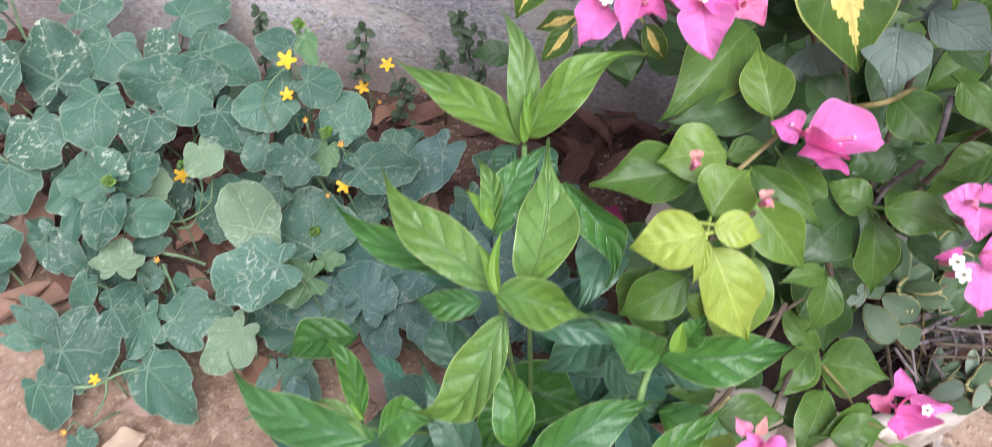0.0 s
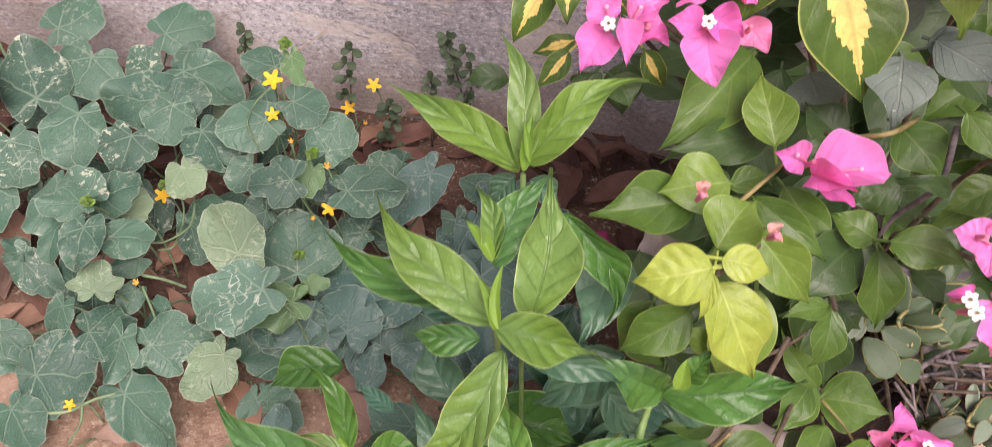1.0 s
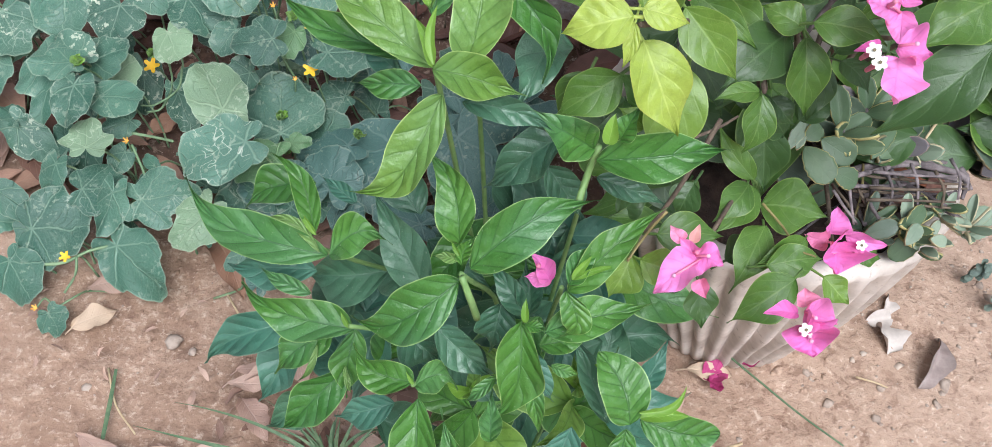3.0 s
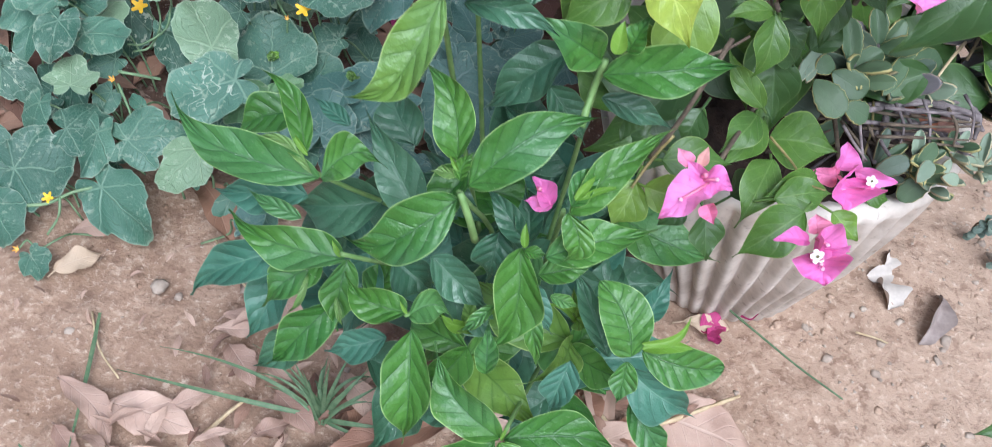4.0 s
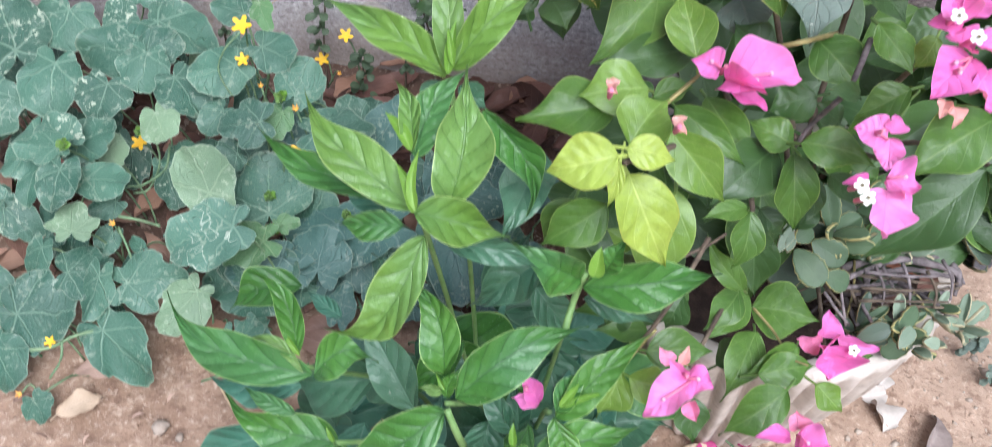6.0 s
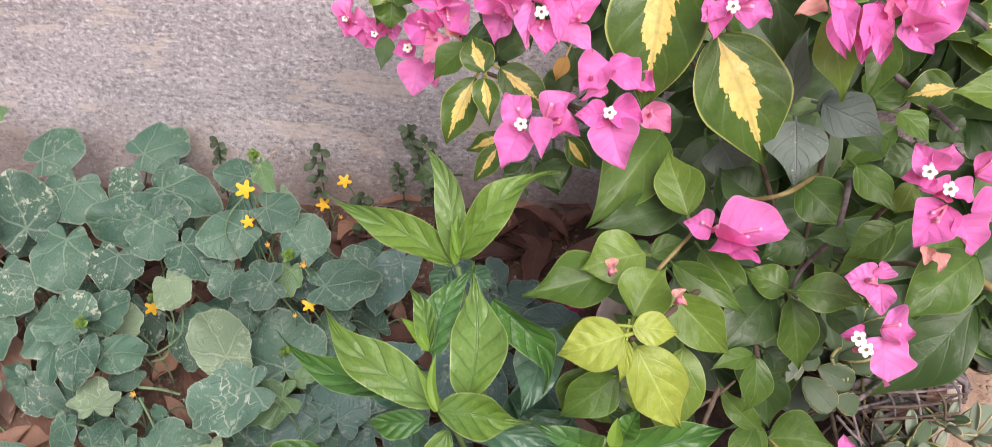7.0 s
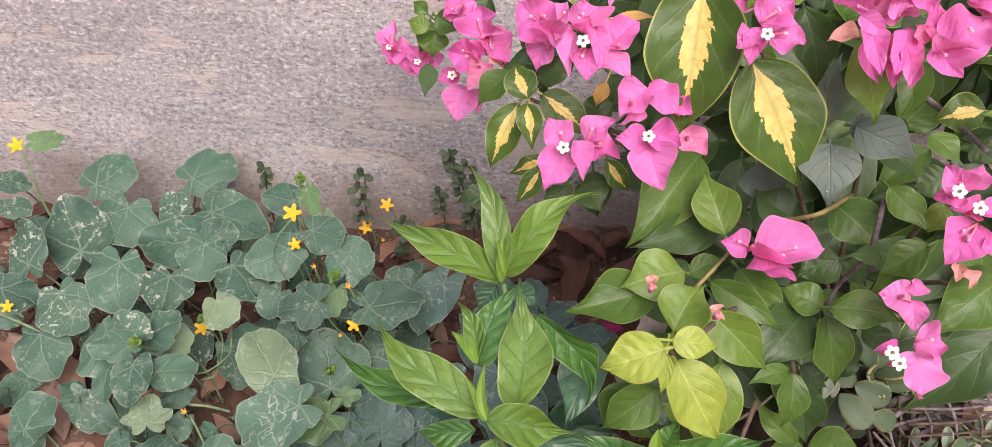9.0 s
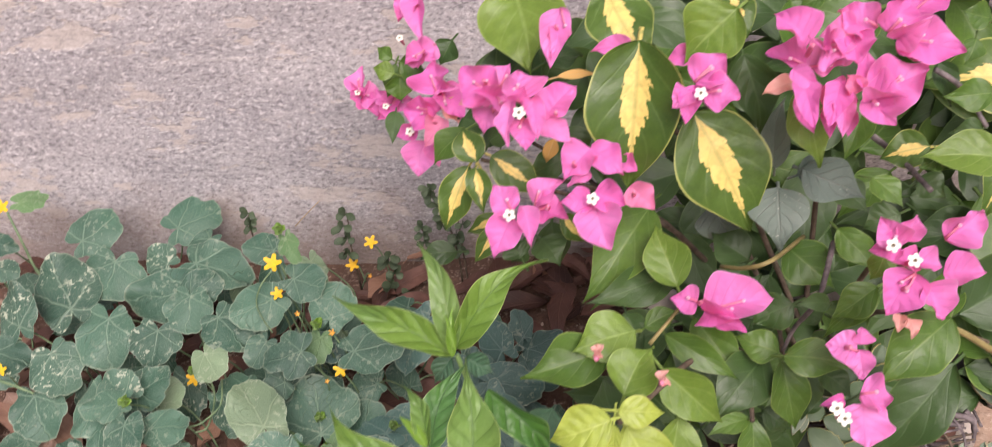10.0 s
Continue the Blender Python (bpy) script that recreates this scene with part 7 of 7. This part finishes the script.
# small weeds at the foot of the wall
def weed(points, leaves, size, label="small dark green weed with spoon-shaped leaves at the wall", material=WEED):
    ob = thing("weed", label, "weed", "small weeds in the soil")
    pts = [Vector(p) for p in points]
    foot = Vector((pts[0].x, pts[0].y - 0.004, 0.0))
    tube("stem", [foot] + pts, 0.0012, 0.0008, BARK, ob, sides=5, smooth=3)
    line = [foot] + pts
    whorls = max(4, leaves // 2)
    for k in range(whorls):
        t = 0.3 + 0.7 * k / (whorls - 1)
        i = min(int(t * (len(line) - 1)), len(line) - 2)
        p = line[i].lerp(line[i + 1], t * (len(line) - 1) - i)
        p = p + Vector((rnd.uniform(-0.4, 0.4), rnd.uniform(-0.3, 0.0), 0)) * size
        for j in range(5):
            ang = k * 1.1 + j * 1.257 + rnd.uniform(-0.3, 0.3)
            q = p + Vector((math.cos(ang), -0.45 + 0.35 * math.sin(ang), 0.8 * math.sin(ang * 1.7) + 0.2)).normalized() * size * rnd.uniform(0.45, 0.95)
            q.y = min(q.y, 0.884)
            v, f, uv = blade(p, q, size * 0.48, a=1.1, b=0.5, fold=0.25, bow=0.10, n=6, m=2)
            part("leaf", v, f, material, ob, "", {"blade": uv})


weed([(-0.089, 0.863, 0.034), (-0.092, 0.863, 0.072), (-0.101, 0.863, 0.107), (-0.104, 0.863, 0.139)], 17, 0.015)
weed([(-0.082, 0.858, 0.058), (-0.082, 0.858, 0.093), (-0.085, 0.858, 0.126)], 11, 0.014)
weed([(-0.202, 0.853, 0.064), (-0.199, 0.853, 0.091), (-0.197, 0.853, 0.114)], 9, 0.017)
weed([(-0.309, 0.858, 0.092), (-0.304, 0.858, 0.113)], 6, 0.014)
weed([(-0.159, 0.838, 0.042), (-0.151, 0.838, 0.067)], 7, 0.017)
weed([(-0.119, 0.858, 0.065), (-0.124, 0.858, 0.091)], 8, 0.014)
weed([(-0.149, 0.828, -0.013), (-0.141, 0.828, 0.017)], 8, 0.014)

weed([(0.428, 0.632, 0.018), (0.432, 0.622, 0.034)], 8, 0.014, "small grey-green weed growing in the soil beside the planter", BOUG["grey"])
weed([(0.450, 0.604, 0.015), (0.446, 0.600, 0.030)], 8, 0.013, "small grey-green weed growing in the soil beside the planter", BOUG["grey"])

# grass tuft and loose blades
tuft = thing("grass_tuft", "small tuft of narrow green grass growing from the soil", "grass")


def grass(points, width, parent=tuft):
    width *= 0.72
    pts = [Vector(p) for p in points]
    a, m, c = pts[0], pts[len(pts) // 2], pts[-1]
    verts, faces, uv = [], [], []
    for i in range(13):
        t = i / 12
        p = a * (1 - t) ** 2 + m * 2 * t * (1 - t) + c * t * t
        d = ((m - a) * (1 - t) + (c - m) * t).normalized()
        side = d.cross(FACING).normalized() * width * 0.5 * (1 - t ** 2.5) * (0.6 + 0.4 * min(1, t * 4))
        verts += [p - side, p + Vector((0, 0, -width * 0.25)), p + side]
        uv += [(0, t), (0.5, t), (1, t)]
    for i in range(12):
        k = i * 3
        faces += [(k, k + 1, k + 4, k + 3), (k + 1, k + 2, k + 5, k + 4)]
    part("blade", verts, faces, GRASS, parent)


for b_pts, w in (
    ([(-0.071, 0.344, 0.010), (-0.128, 0.331, 0.040), (-0.224, 0.349, 0.015)], 0.0055),
    ([(-0.071, 0.344, 0.010), (-0.106, 0.352, 0.060), (-0.199, 0.371, 0.020)], 0.0042),
    ([(-0.071, 0.345, 0.010), (-0.081, 0.352, 0.040), (-0.093, 0.364, 0.050)], 0.0045),
    ([(-0.070, 0.344, 0.010), (-0.061, 0.350, 0.050), (-0.052, 0.375, 0.060)], 0.0045),
    ([(-0.069, 0.344, 0.010), (-0.051, 0.347, 0.050), (-0.039, 0.368, 0.050)], 0.0055),
    ([(-0.069, 0.343, 0.010), (-0.038, 0.328, 0.040), (-0.018, 0.341, 0.020)], 0.0055),
    ([(-0.069, 0.343, 0.010), (-0.045, 0.341, 0.050), (-0.029, 0.363, 0.040)], 0.0048),
    ([(-0.071, 0.343, 0.010), (-0.073, 0.343, 0.040), (-0.080, 0.347, 0.070)], 0.004),
    ([(-0.069, 0.343, 0.010), (-0.063, 0.342, 0.060), (-0.061, 0.350, 0.080)], 0.004),
    ([(-0.069, 0.342, 0.010), (-0.042, 0.325, 0.030), (-0.025, 0.335, 0.010)], 0.004),
):
    grass(b_pts, w)
root = Vector((-0.070, 0.344, 0.010))
for k in range(16):
    ang = rnd.uniform(-0.6, 3.6)
    d = Vector((math.cos(ang), 0.35 + 0.3 * math.sin(ang), 0)) * rnd.uniform(0.025, 0.06)
    b = root + Vector((rnd.uniform(-0.006, 0.006), rnd.uniform(-0.006, 0.006), 0))
    grass([b, b + d * 0.45 + Vector((0, 0, rnd.uniform(0.02, 0.05))), b + d + Vector((0, 0, rnd.uniform(0.0, 0.045)))], rnd.uniform(0.0022, 0.0042))
loose = thing("loose_grass", "long loose grass blades lying on the soil", "grass")
grass([(-0.258, 0.396, 0.009), (-0.242, 0.332, 0.009), (-0.232, 0.273, 0.009)], 0.0055, loose)
grass([(-0.141, 0.292, 0.010), (-0.122, 0.301, 0.010), (-0.088, 0.306, 0.010)], 0.0045, loose)
grass([(-0.269, 0.282, 0.009), (-0.257, 0.275, 0.009), (-0.250, 0.269, 0.009)], 0.0035, loose)
stalk = thing("trailing_stalk", "thin green trailing stalk lying beside the planter", "stalk")
tube("stem", [(0.166, 0.510, 0.030), (0.199, 0.499, 0.030), (0.235, 0.473, 0.030), (0.268, 0.448, 0.030), (0.302, 0.426, 0.030)], 0.0011, 0.0007, GRASS, stalk)
straws = thing("dry_straw", "thin pale dry stems scattered on the soil", "straw")
tube("stem", [(-0.265, 0.396, 0.007), (-0.247, 0.367, 0.007), (-0.223, 0.346, 0.007)], 0.0011, 0.0008, STRAW, straws, sides=5)
tube("stem", [(-0.198, 0.482, 0.009), (-0.170, 0.452, 0.009), (-0.143, 0.430, 0.009)], 0.0011, 0.0009, STRAW, straws, sides=5)
tube("stem", [(0.098, 0.348, 0.015), (0.132, 0.364, 0.015), (0.177, 0.389, 0.015), (0.204, 0.406, 0.015), (0.230, 0.422, 0.015)], 0.0022, 0.0014, STRAW, straws, sides=6, bumps=0.25)
tube("stem", [(0.114, 0.398, 0.015), (0.127, 0.387, 0.015), (0.140, 0.372, 0.015), (0.147, 0.358, 0.015)], 0.0018, 0.0014, STRAW, straws, sides=6)
tube("stem", [(-0.149, 0.310, 0.009), (-0.138, 0.331, 0.009), (-0.127, 0.348, 0.009)], 0.0020, 0.0014, STRAW, straws, sides=5)
tube("stem", [(0.323, 0.505, 0.006), (0.338, 0.503, 0.006), (0.348, 0.500, 0.006)], 0.0010, 0.0008, STRAW, straws, sides=5)
tube("stem", [(-0.262, 0.267, 0.009), (-0.254, 0.276, 0.009), (-0.245, 0.279, 0.009)], 0.0010, 0.0008, STRAW, straws, sides=5)


# fallen bracts, stones and curled husks
def fallen_bract(points, width):
    ob = thing("fallen_bract", "wilted dark magenta bract fallen on the soil", "petal", "fallen bracts")
    v, f, uv = blade(points[0], points[1], width, a=0.5, b=0.8, fold=0.6, bow=0.1, wave=0.15, n=8, m=3, facing=Vector((0, 0, 1)))
    part("bract", v, f, WILT, ob, "", {"blade": uv})


fallen_bract([(0.198, 0.476, 0.010), (0.219, 0.486, 0.010)], 0.022)
fallen_bract([(0.205, 0.469, 0.010), (0.214, 0.476, 0.010)], 0.016)
fallen_bract([(0.227, 0.495, 0.012), (0.244, 0.506, 0.012)], 0.018)
fallen_bract([(-0.128, 0.763, 0.020), (-0.110, 0.771, 0.020)], 0.025)
fallen_bract([(-0.114, 0.752, 0.020), (-0.105, 0.766, 0.020)], 0.018)
fallen_bract([(0.057, 0.736, 0.020), (0.076, 0.743, 0.020)], 0.022)


def stone(at, size, material=STONE, flat=0.6):
    c = Vector(at)
    ob = tagged(part("stone", *rock(c, size, flat), material), "small pale stone half sunk in the soil", "stone", "stones on the soil")
    return ob


def rock(c, size, flat):
    bm = bmesh.new()
    bmesh.ops.create_icosphere(bm, subdivisions=2, radius=size)
    k = rnd.uniform(0, 50)
    for v in bm.verts:
        v.co *= 1 + 0.55 * noise.noise(v.co / size * 1.3 + Vector((k, 0, 0))) + 0.25 * noise.noise(v.co / size * 3.1 + Vector((0, k, 0)))
        v.co.z *= flat
    verts, faces = [v.co + c for v in bm.verts], [[v.index for v in f.verts] for f in bm.faces]
    bm.free()
    return verts, faces


for at, size in (
    ([(-0.157, 0.447, 0.003)], 0.011), ([(-0.227, 0.433, 0.002)], 0.010), ([(-0.208, 0.426, 0.002)], 0.005),
    ([(-0.277, 0.380, 0.001)], 0.006), ([(0.356, 0.406, 0.002)], 0.009), ([(-0.130, 0.306, 0.002)], 0.010),
):
    stone(at[0], size * 0.7, flat=0.34)


def husk(points, width, material, label):
    ob = thing("husk", label, "dry husk")
    v, f, uv = blade(points[0], points[1], width, a=0.5, b=0.55, fold=0.8, bow=0.14, wave=0.10, edge=0.08, torn=0.12, twist=15, n=14, m=5, facing=Vector((0.4, -0.3, 0.8)))
    low = min(p.z for p in v)
    v = [p - Vector((0, 0, low - 0.002)) for p in v]
    part("shell", v, f, material, ob, "", {"blade": uv})


husk([(0.374, 0.506, 0.010), (0.397, 0.558, 0.010)], 0.020, SHARD, "curled grey dry husk lying on the soil")
husk([(0.351, 0.534, 0.010), (0.346, 0.561, 0.010)], 0.028, PETAL, "white curled dry petal on the soil")
husk([(0.335, 0.565, 0.010), (0.358, 0.573, 0.010)], 0.016, PETAL, "white curled dry petal on the soil")
husk([(0.349, 0.575, 0.010), (0.357, 0.595, 0.010)], 0.014, PETAL, "white curled dry petal on the soil")


# ---- undergrowth that nobody could count ----
def join(name, pieces, material, label, category):
    """Many blades in one mesh of kind stuff."""
    verts, faces, uv = [], [], []
    for v, f, q in pieces:
        k = len(verts)
        verts += v
        faces += [tuple(i + k for i in g) for g in f]
        uv += q
    ob = part(name, verts, faces, material, None, "", {"blade": uv})
    return tagged(ob, label, category, kind="stuff")


def litter(count, xs, ys, sizes=(0.04, 0.10), zmax=0.012):
    pieces = []
    for _ in range(count):
        x, y = rnd.uniform(*xs), rnd.uniform(*ys)
        ang, size = rnd.uniform(0, 2 * math.pi), rnd.uniform(*sizes)
        z = rnd.uniform(0.004, zmax)
        a = Vector((x, y, z))
        c = a + Vector((math.cos(ang) * size, math.sin(ang) * size, rnd.uniform(-0.003, 0.012)))
        c.y = min(c.y, 0.88)
        c.z = max(c.z, 0.004)
        pieces.append(blade(a, c, size * rnd.uniform(0.22, 0.38), a=0.75, b=0.85, fold=rnd.uniform(0.0, 1.0), bow=rnd.uniform(0, 0.2), wave=0.10, edge=0.10, torn=0.15, twist=rnd.uniform(-50, 50), sway=rnd.uniform(-0.1, 0.1), facing=Vector((rnd.uniform(-0.5, 0.5), rnd.uniform(-0.5, 0.3), 1)), n=8, m=2, seed=rnd.uniform(0, 6)))
    return pieces


join("leaf_litter", litter(85, (-0.80, 0.42), (0.68, 0.87)), LITTER[0], "layer of dark brown dry leaves along the wall", "leaf litter")
join("leaf_litter", litter(60, (-0.75, -0.05), (0.54, 0.72)), LITTER[1], "layer of tan dry leaves under the plants", "leaf litter")
join("leaf_litter", litter(34, (-0.10, 0.14), (0.34, 0.56)), LITTER[2], "pinkish dry leaves heaped round the shrub", "leaf litter")
join("leaf_fragments", litter(70, (-0.24, 0.16), (0.27, 0.44), (0.012, 0.034)), LITTER[2], "broken pinkish bits of dry leaves on the soil", "leaf litter")
join("leaf_fragments", litter(40, (-0.16, 0.18), (0.28, 0.40), (0.012, 0.036)), LITTER[1], "broken tan bits of dry leaves on the soil", "leaf litter")
join("leaf_fragments", litter(26, (-0.36, -0.18), (0.26, 0.52), (0.006, 0.018)), LITTER[2], "small scattered bits of dry leaves on bare soil", "leaf litter")


def crumbs(count, xs, ys, lo, hi, material, name, label):
    """Rounded lumps half sunk in the soil, in one mesh."""
    verts, faces = [], []
    for _ in range(count):
        x, y, s = rnd.uniform(*xs), rnd.uniform(*ys), lo + (hi - lo) * rnd.random() ** 4
        c = Vector((x, y, ground_height(x, y) - s * 0.15))
        k, turn = len(verts), rnd.uniform(0, 6)
        for h, r in ((-0.5, 0.9), (0.25, 1.0), (0.6, 0.55)):
            for q in range(6):
                ang = turn + q * math.pi / 3 + h
                w = s * r * rnd.uniform(0.55, 1.25)
                verts.append(c + Vector((math.cos(ang) * w, math.sin(ang) * w, s * h * rnd.uniform(0.8, 1.1))))
        for m in (0, 6):
            faces += [(k + m + q, k + m + (q + 1) % 6, k + m + 6 + (q + 1) % 6, k + m + 6 + q) for q in range(6)]
        faces.append(tuple(k + 12 + q for q in range(6)))
    return tagged(part(name, verts, faces, material), label, "gravel", kind="stuff")


crumbs(3600, (-0.6, 0.75), (-0.1, 0.66), 0.0006, 0.0030, SOIL, "soil_crumbs", "loose crumbs of dry soil")
crumbs(200, (0.25, 0.65), (0.30, 0.85), 0.001, 0.005, SOIL, "soil_clods", "small clods of dry earth")
crumbs(150, (0.28, 0.52), (0.40, 0.72), 0.0015, 0.007, STONE, "gravel", "pale gravel and lumps of mortar beside the planter")
crumbs(160, (-0.6, 0.7), (0.1, 0.62), 0.001, 0.004, STONE, "pebbles", "tiny pale pebbles in the soil")


# deeper foliage inside the plants
def inner(parent, maker, count, box, size, styles):
    for _ in range(count):
        a = Vector([rnd.uniform(*r) for r in box])
        ang = rnd.uniform(0, 2 * math.pi)
        length = rnd.uniform(*size)
        c = a + Vector((math.cos(ang) * length, math.sin(ang) * length * 0.75, math.sin(ang) * length * 0.5 - 0.01))
        c.z = max(c.z, 0.015)
        maker(tuple(a), tuple(c), length * rnd.uniform(0.5, 0.7), rnd.choice(styles))


inner(creeper, creeper_leaf, 34, ((-0.60, -0.10), (0.56, 0.85), (0.025, 0.06)), (0.025, 0.045), ["n", "n", "spot"])
inner(creeper, creeper_leaf, 14, ((-0.44, -0.14), (0.48, 0.60), (0.02, 0.05)), (0.025, 0.04), ["n"])
inner(shrub, shrub_leaf, 60, ((-0.02, 0.105), (0.36, 0.48), (0.03, 0.20)), (0.045, 0.075), ["old", "old", "blue", "n"])
inner(shrub, shrub_leaf, 34, ((-0.08, 0.10), (0.31, 0.41), (0.14, 0.27)), (0.032, 0.052), ["old", "blue", "n"])
inner(creeper, creeper_leaf, 14, ((-0.07, 0.06), (0.62, 0.74), (0.045, 0.085)), (0.034, 0.050), ["low", "low", "n"])
inner(creeper, creeper_leaf, 16, ((-0.16, 0.02), (0.46, 0.60), (0.03, 0.09)), (0.03, 0.045), ["low", "low", "n"])
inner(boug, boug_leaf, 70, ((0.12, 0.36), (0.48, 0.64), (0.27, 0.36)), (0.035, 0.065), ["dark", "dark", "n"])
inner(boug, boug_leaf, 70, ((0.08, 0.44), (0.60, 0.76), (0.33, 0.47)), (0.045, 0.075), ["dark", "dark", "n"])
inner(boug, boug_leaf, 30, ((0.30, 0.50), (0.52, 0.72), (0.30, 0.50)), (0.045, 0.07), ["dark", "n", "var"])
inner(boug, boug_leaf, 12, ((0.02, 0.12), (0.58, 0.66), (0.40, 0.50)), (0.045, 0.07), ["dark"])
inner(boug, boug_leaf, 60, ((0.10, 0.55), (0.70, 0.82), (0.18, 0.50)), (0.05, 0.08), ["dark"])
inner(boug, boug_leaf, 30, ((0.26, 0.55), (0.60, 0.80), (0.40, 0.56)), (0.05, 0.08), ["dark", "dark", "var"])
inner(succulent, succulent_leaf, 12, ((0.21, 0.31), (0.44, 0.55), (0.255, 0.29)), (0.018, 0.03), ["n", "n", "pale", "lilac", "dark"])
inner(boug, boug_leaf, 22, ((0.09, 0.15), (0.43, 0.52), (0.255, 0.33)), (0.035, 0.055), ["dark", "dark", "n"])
inner(creeper, creeper_leaf, 22, ((-0.52, -0.16), (0.60, 0.82), (0.06, 0.09)), (0.025, 0.036), ["n", "n", "spot", "pale"])
inner(creeper, creeper_leaf, 8, ((-0.36, -0.18), (0.50, 0.60), (0.05, 0.08)), (0.025, 0.036), ["n"])
